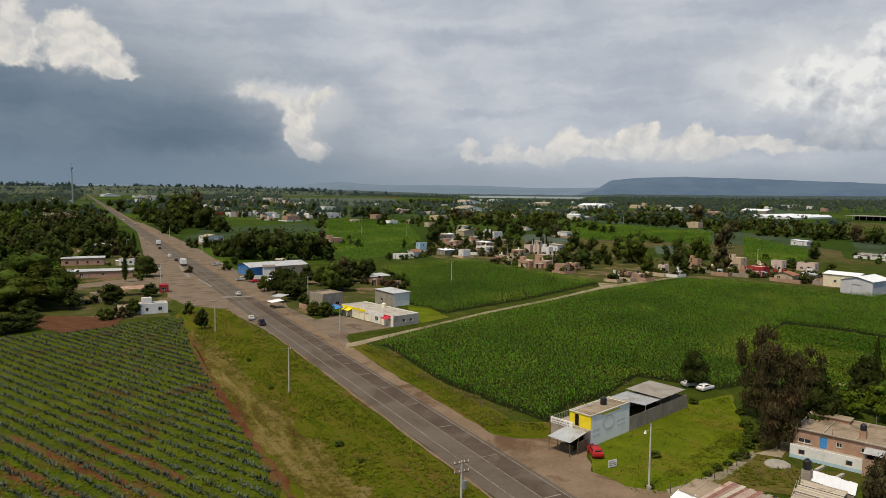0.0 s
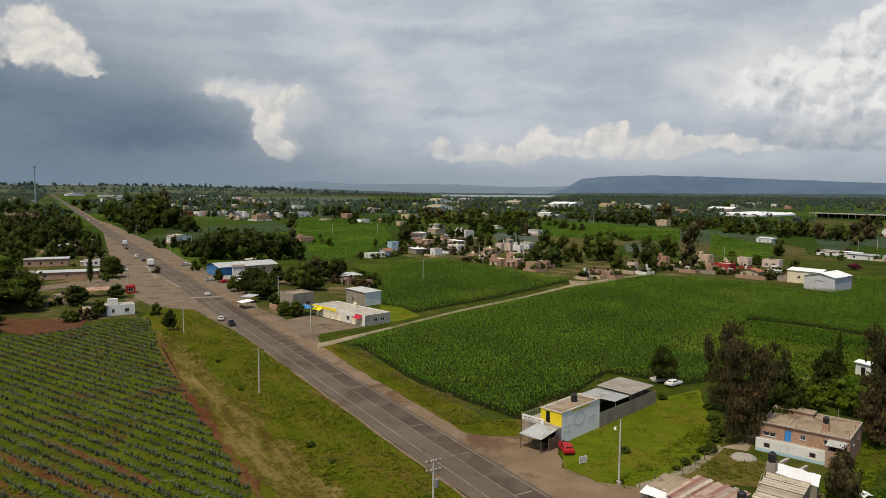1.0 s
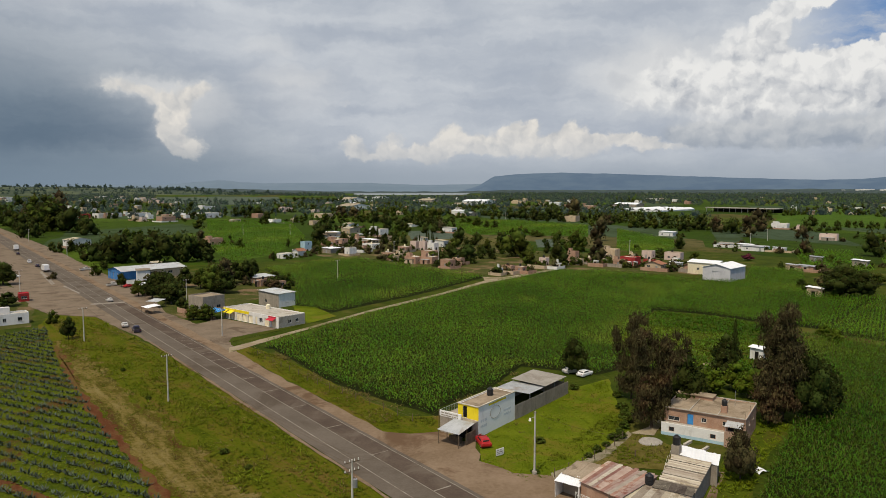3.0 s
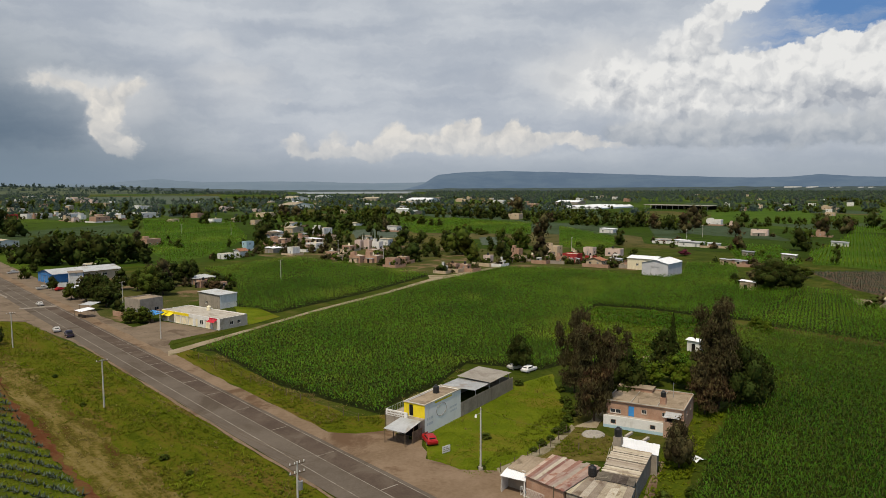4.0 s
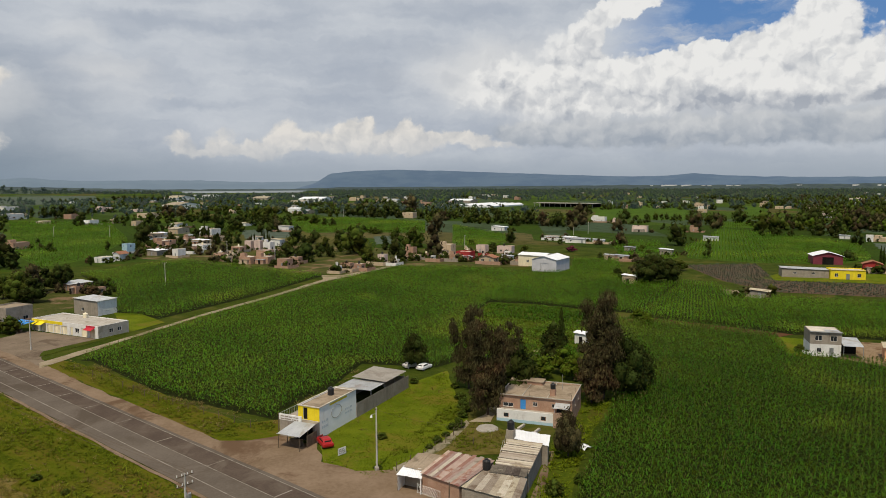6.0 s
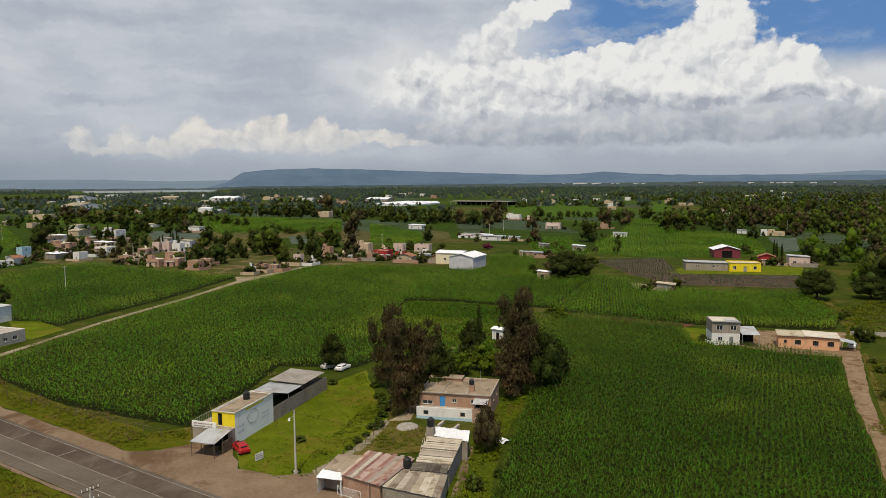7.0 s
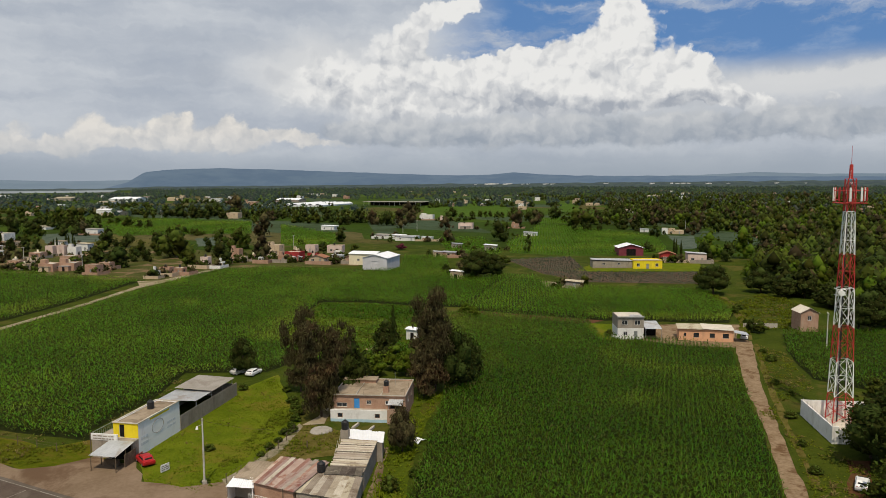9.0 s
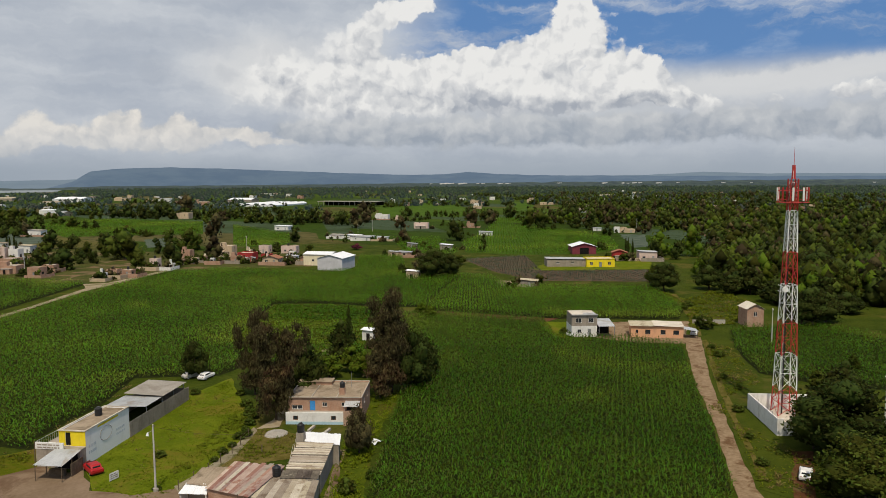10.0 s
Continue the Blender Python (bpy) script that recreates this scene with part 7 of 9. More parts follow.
# ---- poles and wires ----
def power_pole(x, y, h, rz, arms=1, transformer=False, label="concrete power pole with a wooden crossarm"):
    ob = thing("power_pole", x, y, rz, 0, label, "pole", "power poles")
    part("post", rods(((0, 0, 0), (0, 0, h), 0.16, 0.10), sides=10), "post", ob)
    for k in range(arms):
        z = h - 0.35 - k * 1.1
        arm = part("crossarm", boxed(-1.0, 1.0, -0.06, 0.06, z, z + 0.12), "wood", ob)
        for x0 in (-0.9, -0.3, 0.35, 0.9):
            part("insulator", rods(((x0, 0, z + 0.12), (x0, 0, z + 0.36), 0.06, 0.04)), "tower_white", arm)
    if transformer:
        t = part("transformer", rods(((0.35, 0, h - 3.4), (0.35, 0, h - 2.4), 0.32), sides=14), "metal", ob, "grey pole transformer")
        part("bushing", rods(((0.25, 0, h - 2.4), (0.25, 0, h - 2.1), 0.05), ((0.45, 0, h - 2.4), (0.45, 0, h - 2.1), 0.05)), "brick", t)
    return ob


def wire(name, a, b, sag, parent=None):
    """A hanging wire from a to b."""
    cu = bpy.data.curves.new(name, "CURVE")
    cu.dimensions, cu.bevel_depth, cu.bevel_resolution = "3D", 0.014, 1
    sp = cu.splines.new("POLY")
    n = 14
    sp.points.add(n)
    for i in range(n + 1):
        f = i / n
        p = Vector(a).lerp(Vector(b), f)
        sp.points[i].co = (p.x, p.y, p.z - 4 * sag * f * (1 - f), 1)
    ob = new(name, cu)
    cu.materials.append(MAT["wood"])
    return tagged(ob, "thin sagging overhead wire between poles", "wire", "overhead wires")


LINE = [(-3.2, 79.5), (-39.6, 134.2), (-76.6, 189.4), (-135.1, 278.5), (-216.6, 404.7)]
HEIGHTS = [9.0, 9.0, 9.0, 9.0, 9.0]
for i, (x, y) in enumerate(LINE):
    power_pole(x, y, HEIGHTS[i], 32, 2 if i == 0 else 1, i == 0)
for i in range(2):
    (x0, y0), (x1, y1) = LINE[i], LINE[i + 1]
    for k in (-0.9, 0.35, 0.9):
        o = Vector((0.85, 0.53, 0)) * k
        wire("overhead_wire", Vector((x0, y0, 8.95)) + o, Vector((x1, y1, 8.95)) + o, 0.9)
lamp = thing("lamp_post", 21.7, 94.5, 0, 0, "slim concrete post with a small lamp", "lamp post")
part("post", rods(((0, 0, 0), (0, 0, 9.1), 0.15, 0.09), sides=10), "post", lamp)
arm = part("arm", rods(((0, 0, 8.3), (-0.7, -0.1, 8.1), 0.03)), "metal", lamp)
part("lamp_head", rods(((-0.7, -0.1, 8.15), (-0.75, -0.1, 7.75), 0.09, 0.2), sides=12), "tower_white", arm)
part("bracket", boxed(-0.25, 0.25, -0.05, 0.05, 8.8, 8.9), "wood", lamp)
part("footing", boxed(-0.3, 0.3, -0.3, 0.3, 0, 0.5, bevel=0.05), "concrete", lamp)
wire("overhead_wire", (21.7, 94.5, 8.8), (36.0, 100.5, 2.9), 0.5)
for x, y, h in ((*(-42.2, 193.3), 7.5), (*(-66.9, 252.3), 8.0), (*(-17.1, 303.3), 9.0), (*(-111.0, 597.0), 9.0), (*(-72.6, 597.4), 9.0), (*(155.5, 846.2), 9.0), (*(164.7, 90.5), 9.0), (*(247.6, 447.6), 9.0), (*(284.9, 491.5), 9.0), (*(9.4, 403.1), 9.0), (*(465.7, 374.1), 9.0), (*(31.1, 357.7), 8.0), (*(0.9, 421.9), 9.0), (*(-257.0, 546.6), 9.0), (*(-178.1, 422.5), 9.0), (*(145.9, 396.3), 9.0), (*(125.4, 49.0), 8.0)):
    power_pole(x, y, h, 40)


# ---- fence posts along the verge ----
def fence(name, pts, gap, label):
    ob = thing(name, 0, 0, 0, 0, label, "fence")
    last = None
    for (x0, y0), (x1, y1) in zip(pts, pts[1:]):
        n = max(1, int(math.hypot(x1 - x0, y1 - y0) / gap))
        for k in range(n):
            x, y = x0 + (x1 - x0) * k / n, y0 + (y1 - y0) * k / n
            part("post", rods(((x, y, 0), (x + 0.04, y, 1.4), 0.06), sides=5), "wood", ob)
            if last:
                part("fence_wire", rods(((*last, 1.25), (x, y, 1.25), 0.012), ((*last, 0.8), (x, y, 0.8), 0.012), sides=3), "wood", ob)
            last = x, y


fence("field_fence", [(-28.8, 169.2), (-12.5, 143.0), (-1.7, 128.1), (5.7, 118.4), (10.4, 117.4)], 4.0, "wire fence on wooden posts along the maize")
fence("lot_fence", [(24.2, 93.1), (29.2, 96.5), (34.2, 101.1), (40.9, 109.0)], 3.0, "wire fence on wooden posts along the lot")
for x, y, h in ((*(10.0, 115.1), 3.2), (*(38.0, 99.0), 1.2)):
    st = thing("stake", x, y, 0, 0, "rough wooden stake in the grass", "post", "stakes")
    part("post", rods(((0, 0, 0), (0.05, 0.02, h), 0.08), sides=6), "wood", st)
board = thing("notice_board", *(18.0, 101.5), 30, 0, "small white notice board leaning in the grass", "sign")
part("board", boxed(-0.75, 0.75, -0.03, 0.03, 0.15, 1.2), "white", board)
part("leg", boxed(-0.6, -0.52, 0.031, 0.1, 0, 1.0), "wood", board)
part("leg", boxed(0.52, 0.6, 0.031, 0.1, 0, 1.0), "wood", board)
bars(board, "block", pose(0, -0.031, 0), -0.6, 0.6, 0.3, 1.1, 3, 8)


# ---- vehicles ----
def profile_body(side, width, tuck=0.12):
    """A car body: a side outline (x, z) lofted over four stations across the width."""
    bm = bmesh.new()
    rings = []
    for y, k in ((-width / 2, 1.0), (-width / 2 + tuck, 0.0), (width / 2 - tuck, 0.0), (width / 2, 1.0)):
        zm = max(p[1] for p in side)
        rings.append([bm.verts.new((x * (1 - 0.02 * k), y, z - (0.10 * k if z > 0.8 * zm else 0.0) + (0.06 * k if z < 0.3 else 0))) for x, z in side])
    n = len(side)
    for a, b in zip(rings, rings[1:]):
        for i in range(n):
            bm.faces.new((a[i], a[(i + 1) % n], b[(i + 1) % n], b[i]))
    bm.faces.new(rings[0][::-1])
    bm.faces.new(rings[-1])
    bmesh.ops.recalc_face_normals(bm, faces=bm.faces[:])
    bmesh.ops.bevel(bm, geom=bm.edges[:], offset=0.03, segments=1, affect="EDGES")
    return bm


def add_wheels(ob, xs, width, r=0.31):
    for x in xs:
        for s in (-1, 1):
            w = part("wheel", rods(((x, s * (width / 2 - 0.2), r), (x, s * (width / 2 + 0.02), r), r), sides=18), "tyre", ob)
            part("rim", rods(((x, s * (width / 2 + 0.02), r), (x, s * (width / 2 + 0.035), r), r * 0.6), sides=14), "metal", w)


def add_lamps(ob, front, back, width, z):
    for s in (-1, 1):
        y = s * (width / 2 - 0.28)
        part("headlight", boxed(front - 0.02, front + 0.02, y - 0.17, y + 0.17, z - 0.07, z + 0.08), "lamp_clear", ob)
        part("tail_light", boxed(back - 0.02, back + 0.02, y - 0.14, y + 0.14, z - 0.04, z + 0.14), "lamp_red", ob)


def car(x, y, rz, paint, label, pickup=False):
    ob = thing("pickup_truck" if pickup else "car", x, y, rz, 0, label, "pickup" if pickup else "car", "vehicles")
    if pickup:
        part("body", profile_body([(-2.5, 0.4), (2.5, 0.4), (2.55, 0.75), (2.45, 1.0), (1.25, 1.08), (-0.75, 1.08), (-2.5, 1.08)], 1.8), paint, ob)
        part("cab", profile_body([(-0.75, 1.08), (1.25, 1.08), (0.65, 1.72), (-0.6, 1.75)], 1.55), paint, ob)
        part("bed", boxed(-2.4, -0.85, -0.75, 0.75, 1.09, 1.105), "dark", ob)
        xs, c0, c1, zz = (-1.55, 1.6), -0.5, 0.95, 1.15
    else:
        part("body", profile_body([(-2.0, 0.35), (2.0, 0.35), (2.05, 0.65), (1.95, 0.8), (1.0, 0.92), (-1.5, 0.95), (-2.05, 0.9), (-2.08, 0.6)], 1.68), paint, ob)
        part("cab", profile_body([(-1.75, 0.93), (1.0, 0.92), (0.3, 1.38), (-1.1, 1.42)], 1.42), paint, ob)
        xs, c0, c1, zz = (-1.25, 1.3), -1.3, 0.65, 0.98
    part("windscreen", boxed(c1 - 0.02, c1 + 0.03, -0.58, 0.58, zz + 0.02, zz + 0.33), "pane", ob).matrix_basis = Matrix.Translation((0.06, 0, 0))
    w2 = 0.79 if pickup else 0.725
    for s in (-1, 1):
        part("side_window", boxed(c0, c1 - 0.35, s * w2 - 0.012, s * w2 + 0.012, zz + 0.05, zz + 0.32), "pane", ob)
    part("rear_window", boxed(c0 - 0.28, c0 - 0.22, -0.5, 0.5, zz + 0.05, zz + 0.3), "pane", ob)
    add_wheels(ob, xs, 1.75 if pickup else 1.62)
    add_lamps(ob, 2.5 if pickup else 2.0, -2.48 if pickup else -2.04, 1.8 if pickup else 1.66, 0.75)
    part("bumper", boxed(2.45 if pickup else 1.98, 2.6 if pickup else 2.1, -0.75, 0.75, 0.38, 0.55, bevel=0.03), "black", ob)
    return ob


def lorry(x, y, rz, label):
    ob = thing("truck", x, y, rz, 0, label, "truck", "vehicles")
    part("cab", profile_body([(2.2, 0.6), (4.2, 0.6), (4.25, 1.6), (3.9, 2.6), (2.2, 2.7)], 2.3), "car_white", ob)
    part("cargo_box", boxed(-4.2, 2.0, -1.2, 1.2, 1.0, 3.5, bevel=0.04), "car_white", ob)
    part("chassis", boxed(-4.1, 4.0, -0.5, 0.5, 0.6, 0.98), "black", ob)
    part("windscreen", boxed(4.05, 4.2, -0.95, 0.95, 1.65, 2.4), "pane", ob)
    add_wheels(ob, (-3.2, -2.2, 3.2), 2.3, 0.48)
    add_lamps(ob, 4.22, -4.2, 2.2, 1.1)
    return ob


UP = 121.5
car(*(16.2, 106.4), 98, "car_red", "bright red small car parked on the grass")
car(*(-73.0, 208.7), UP - 8, "car_silver", "pale silver car standing at the roadside")
car(*(-67.3, 201.2), UP - 5, "car_dark", "dark blue pickup standing at the roadside", True)
car(*(-94.3, 255.8), UP, "car_silver", "silver car driving on the junction")
car(*(94.2, 46.1), 26, "car_white", "white car on the earth lane under trees")
lorry(*(-158.1, 350.7), UP, "white box truck on the road")
car(*(-184.7, 392.2), UP, "car_white", "white pickup on the road", True)
car(*(-171.3, 371.7), UP, "car_dark", "dark car on the road")
lorry(*(-229.6, 471.0), UP, "white truck far along the road")
car(*(-214.1, 441.2), UP, "car_dark", "dark car far along the road")
car(*(-107.7, 296.6), 40, "car_silver", "silver pickup parked by the warehouse", True)
car(*(-100.1, 292.1), 60, "car_red", "red car parked by the stalls")
car(*(-436.8, 809.6), UP, "car_white", "white car far along the road")
car(*(-374.8, 717.1), UP, "car_silver", "silver car far along the road")
car(*(-862.0, 1490.4), UP, "car_white", "white van far along the road")
car(*(-141.0, 353.3), 50, "car_silver", "silver pickup parked by the junction", True)
car(*(-161.7, 329.7), 20, "car_white", "white car parked by the side street")
car(*(133.8, 126.2), -10, "car_white", "white pickup parked by the white house", True)
car(*(159.3, 108.5), 30, "car_white", "white car parked by the lean-to")
car(*(43.8, 144.2), 40, "car_white", "white car parked behind the barn")
car(*(41.7, 146.6), 10, "car_silver", "silver car parked behind the barn")


# ---- village houses ----
village_house(-56, 235, 8.1, 8.1, 4.8, 'grey', 'flat')

# houses among the far fields, beyond the maize
village_house(-209, 347, 19.6, 7.9, 3.6, 'brick', 'lean', 28.0)
village_house(-176, 299, 32.9, 7.2, 3.0, 'brick', 'lean', 28.0)
village_house(-187, 349, 7.0, 5.2, 2.9, 'white', 'flat', 28.0)
village_house(-239, 417, 12.3, 9.3, 4.1, 'grey', 'metal', 28.0)
village_house(-138, 236, 3.8, 2.9, 2.8, 'tan', 'flat', 28.0)
village_house(-108, 217, 8.1, 4.8, 3.0, 'white', 'flat', 33.0)
village_house(-114, 214, 7.4, 4.5, 2.4, 'tan', 'flat', 33.0)
village_house(-100, 310, 5.1, 3.9, 4.9, 'white', 'metal', 28.0)
village_house(-111, 365, 4.2, 3.2, 2.4, 'white', 'metal', 46.0)
village_house(-50, 304, 9.8, 7.4, 2.4, 'brick', 'metal', 46.0)
village_house(-47, 291, 3.8, 2.8, 2.5, 'brick', 'flat', 46.0)
village_house(-39, 285, 3.7, 2.8, 2.4, 'brick', 'flat', 46.0)
village_house(-16, 420, 5.7, 4.3, 4.3, 'white', 'flat')
village_house(-28, 434, 8.9, 6.7, 2.9, 'grey', 'metal')
village_house(-28, 491, 12.6, 9.4, 3.9, 'brick', 'flat')
village_house(-38, 568, 9.8, 7.4, 3.6, 'tan', 'metal')
village_house(-23, 618, 13.1, 9.8, 4.3, 'tan', 'metal')
village_house(-13, 518, 6.7, 5.0, 3.8, 'brick', 'flat')
village_house(-5, 501, 7.3, 9.7, 3.0, 'tan', 'metal')
village_house(-4, 461, 7.3, 9.8, 3.0, 'white', 'flat')
village_house(1, 580, 9.7, 13.0, 5.8, 'white', 'flat')
village_house(7, 531, 6.4, 8.5, 2.9, 'tan', 'flat')
village_house(6, 390, 4.7, 6.3, 3.9, 'brick', 'flat')
village_house(9, 382, 3.3, 4.4, 2.7, 'tan', 'flat')
village_house(17, 440, 5.3, 7.1, 3.0, 'brick', 'flat')
village_house(24, 450, 3.7, 4.9, 5.4, 'pink', 'flat')
village_house(29, 446, 3.2, 4.3, 5.5, 'pink', 'flat')
village_house(34, 524, 5.0, 6.7, 2.4, 'white', 'metal')
village_house(35, 444, 4.3, 5.7, 4.6, 'white', 'flat')
village_house(43, 472, 5.7, 7.6, 4.1, 'white', 'metal')
village_house(19, 371, 5.9, 7.8, 3.5, 'brick', 'flat')
village_house(27, 369, 6.2, 8.3, 3.5, 'brick', 'flat')
village_house(30, 406, 5.9, 7.8, 3.3, 'brick', 'flat')
village_house(35, 418, 3.4, 4.6, 2.4, 'white', 'flat')
village_house(35, 349, 4.5, 6.1, 4.0, 'brick', 'flat')
village_house(42, 364, 4.0, 5.4, 3.1, 'brick', 'flat')
village_house(35, 714, 10.3, 13.7, 2.4, 'white', 'metal')
village_house(63, 613, 7.7, 10.2, 4.4, 'white', 'metal')
village_house(118, 1004, 14.5, 19.3, 5.9, 'white', 'metal')
village_house(235, 1627, 46.5, 62.0, 6.2, 'white', 'metal')
village_house(168, 1389, 23.3, 31.0, 6.0, 'white', 'metal')
village_house(134, 1810, 34.5, 46.0, 6.2, 'grey', 'metal')
village_house(-42, 1263, 48.0, 36.0, 6.2, 'white', 'metal')
village_house(-68, 1915, 60.8, 45.6, 6.2, 'white', 'metal')
village_house(11, 2192, 31.5, 42.0, 6.2, 'white', 'metal')
village_house(-69, 929, 20.8, 15.6, 5.2, 'tan', 'flat')
village_house(32, 1017, 7.3, 9.8, 3.8, 'tan', 'flat')
village_house(56, 319, 1.9, 2.5, 2.9, 'white', 'flat')
village_house(61, 324, 3.7, 4.9, 3.3, 'brick', 'flat')
village_house(67, 325, 3.4, 4.5, 2.8, 'brick', 'flat')
village_house(83, 345, 3.1, 4.1, 4.8, 'pink', 'flat')
village_house(107, 377, 3.8, 5.1, 4.7, 'brick', 'flat')
village_house(104, 355, 2.7, 3.6, 2.7, 'tan', 'flat')
village_house(130, 382, 5.9, 7.9, 5.3, 'tan', 'flat')
village_house(122, 346, 3.6, 4.8, 3.2, 'brick', 'flat')
village_house(129, 349, 6.2, 8.3, 4.2, 'red', 'flat')
village_house(152, 383, 4.5, 6.0, 4.2, 'pink', 'flat')
village_house(140, 351, 3.8, 5.0, 2.7, 'red', 'flat')
village_house(163, 374, 6.5, 8.7, 4.0, 'pink', 'flat')
village_house(135, 331, 6.2, 8.3, 2.8, 'tan', 'tile')
village_house(148, 337, 4.1, 5.4, 2.4, 'white', 'metal')
village_house(149, 322, 4.1, 5.5, 2.7, 'brick', 'tile')
village_house(236, 554, 9.0, 12.0, 3.3, 'white', 'metal')
village_house(233, 450, 8.3, 11.0, 2.4, 'white', 'metal')
village_house(238, 435, 6.4, 8.5, 2.8, 'white', 'metal')
village_house(223, 795, 11.2, 14.9, 6.2, 'tan', 'flat')
village_house(377, 1228, 14.3, 19.1, 6.2, 'brick', 'flat')
village_house(373, 1447, 18.0, 24.0, 6.2, 'white', 'metal')
village_house(499, 1365, 36.7, 48.9, 4.8, 'grey', 'metal')
village_house(357, 1504, 11.2, 14.9, 4.7, 'tan', 'flat')
village_house(766, 1904, 20.3, 27.1, 6.2, 'white', 'flat')
village_house(332, 1642, 20.0, 26.7, 6.2, 'tan', 'flat')
village_house(237, 422, 11.2, 14.9, 2.7, 'white', 'metal')
village_house(247, 412, 5.5, 7.4, 2.4, 'white', 'metal')
village_house(381, 636, 10.5, 13.9, 4.9, 'white', 'flat')
village_house(337, 498, 9.0, 12.1, 4.4, 'pink', 'flat')
village_house(376, 480, 4.8, 6.4, 3.2, 'brick', 'flat')
village_house(330, 403, 7.4, 9.8, 2.5, 'white', 'metal')
village_house(243, 333, 5.2, 6.9, 2.9, 'grey', 'metal')
village_house(235, 357, 4.6, 6.1, 2.4, 'grey', 'metal')
village_house(204, 317, 5.0, 6.7, 2.4, 'brick', 'metal')
village_house(200, 322, 4.0, 5.4, 2.4, 'tan', 'metal')
village_house(161, 244, 3.9, 5.2, 2.9, 'tan', 'metal')
village_house(183, 197, 4.6, 6.2, 2.4, 'grey', 'metal')
village_house(772, 971, 13.9, 18.6, 4.6, 'tan', 'flat')
village_house(624, 781, 8.4, 11.2, 3.8, 'tan', 'flat')
village_house(816, 839, 17.4, 23.2, 3.4, 'tan', 'flat')
village_house(793, 766, 12.9, 17.2, 4.1, 'pink', 'flat')
village_house(834, 1183, 9.4, 12.6, 4.4, 'tan', 'flat')
village_house(879, 1148, 9.6, 12.8, 4.4, 'white', 'flat')
village_house(421, 357, 3.1, 4.1, 4.3, 'white', 'flat')
village_house(430, 355, 8.7, 11.5, 2.4, 'tan', 'flat')
village_house(426, 381, 4.9, 6.5, 2.4, 'white', 'metal')
village_house(282, 237, 5.6, 7.4, 3.7, 'red', 'tile')
village_house(291, 227, 6.7, 8.9, 4.2, 'pink', 'metal')
village_house(575, 439, 5.1, 6.8, 2.4, 'white', 'metal')
village_house(881, 589, 19.4, 25.9, 2.8, 'pink', 'flat')
village_house(1050, 695, 6.6, 8.8, 3.9, 'white', 'flat')
village_house(496, 302, 6.0, 8.0, 3.4, 'white', 'flat')
village_house(457, 271, 4.9, 6.6, 3.1, 'grey', 'flat')
village_house(415, 250, 3.0, 4.0, 2.9, 'tan', 'flat')
village_house(700, 605, 7.8, 10.4, 4.2, 'pink', 'flat')
village_house(-655, 1008, 16.8, 12.6, 6.2, 'tan', 'flat')
village_house(-534, 820, 12.3, 9.2, 6.0, 'tan', 'flat')
village_house(-517, 828, 20.2, 15.2, 6.2, 'tan', 'flat')
village_house(-499, 848, 14.8, 11.1, 3.6, 'white', 'metal')
village_house(-1485, 2661, 61.9, 46.4, 6.2, 'white', 'metal')
village_house(-1256, 2481, 70.3, 52.7, 6.2, 'white', 'flat')
village_house(-201, 493, 13.9, 10.4, 5.2, 'white', 'metal')
village_house(-523, 1270, 13.5, 10.1, 6.2, 'white', 'flat')
village_house(-365, 921, 11.0, 8.3, 6.2, 'red', 'flat')
village_house(-353, 948, 19.7, 14.8, 5.9, 'white', 'flat')
village_house(-312, 962, 22.7, 17.1, 5.8, 'white', 'flat')
village_house(-243, 840, 16.8, 12.6, 6.2, 'brick', 'flat')
village_house(-264, 971, 12.9, 9.7, 6.2, 'white', 'flat')
village_house(-295, 1255, 24.6, 18.5, 6.2, 'white', 'flat')
village_house(-221, 950, 21.7, 16.3, 6.2, 'white', 'flat')
village_house(-991, 2667, 18.6, 13.9, 6.2, 'white', 'flat')
village_house(-942, 2719, 37.2, 27.9, 6.2, 'tan', 'flat')
village_house(-684, 2181, 44.0, 33.0, 6.2, 'pink', 'flat')
village_house(-114, 503, 10.5, 7.9, 4.3, 'brick', 'flat')
village_house(-162, 828, 9.2, 6.9, 3.1, 'tan', 'flat')
village_house(-112, 787, 11.2, 8.4, 4.7, 'white', 'flat')
village_house(-146, 1152, 18.5, 13.9, 6.2, 'pink', 'flat')
village_house(-95, 814, 5.3, 3.9, 3.7, 'tan', 'flat')
village_house(-66, 749, 8.7, 6.5, 4.5, 'tan', 'flat')
village_house(-52, 404, 7.8, 5.9, 2.7, 'white', 'flat')
village_house(-45, 411, 6.1, 4.6, 3.5, 'white', 'tile')
village_house(-45, 452, 5.8, 4.4, 5.4, 'blue', 'flat')
village_house(-36, 582, 9.3, 7.0, 3.2, 'white', 'metal')
village_house(-29, 443, 7.1, 5.3, 2.4, 'grey', 'metal')
village_house(-23, 472, 4.6, 3.4, 4.3, 'brick', 'flat')
village_house(-26, 698, 12.5, 9.4, 3.9, 'white', 'metal')
village_house(-242, 419, 15.8, 11.8, 3.0, 'grey', 'metal')

# the town beyond the road, and small houses among the others
village_house(-775, 1994, 9.6, 11.1, 6.4, 'white', 'flat')
village_house(-954, 2510, 13.4, 15.5, 6.4, 'tan', 'flat')
village_house(-933, 2527, 14.7, 17.1, 6.4, 'pink', 'metal')
village_house(-727, 2023, 12.8, 14.9, 6.4, 'white', 'flat')
village_house(-893, 2557, 17.5, 20.3, 6.4, 'tan', 'flat')
village_house(-671, 1959, 14.4, 16.7, 6.4, 'brick', 'flat')
village_house(-512, 1540, 7.3, 8.4, 6.4, 'white', 'metal')
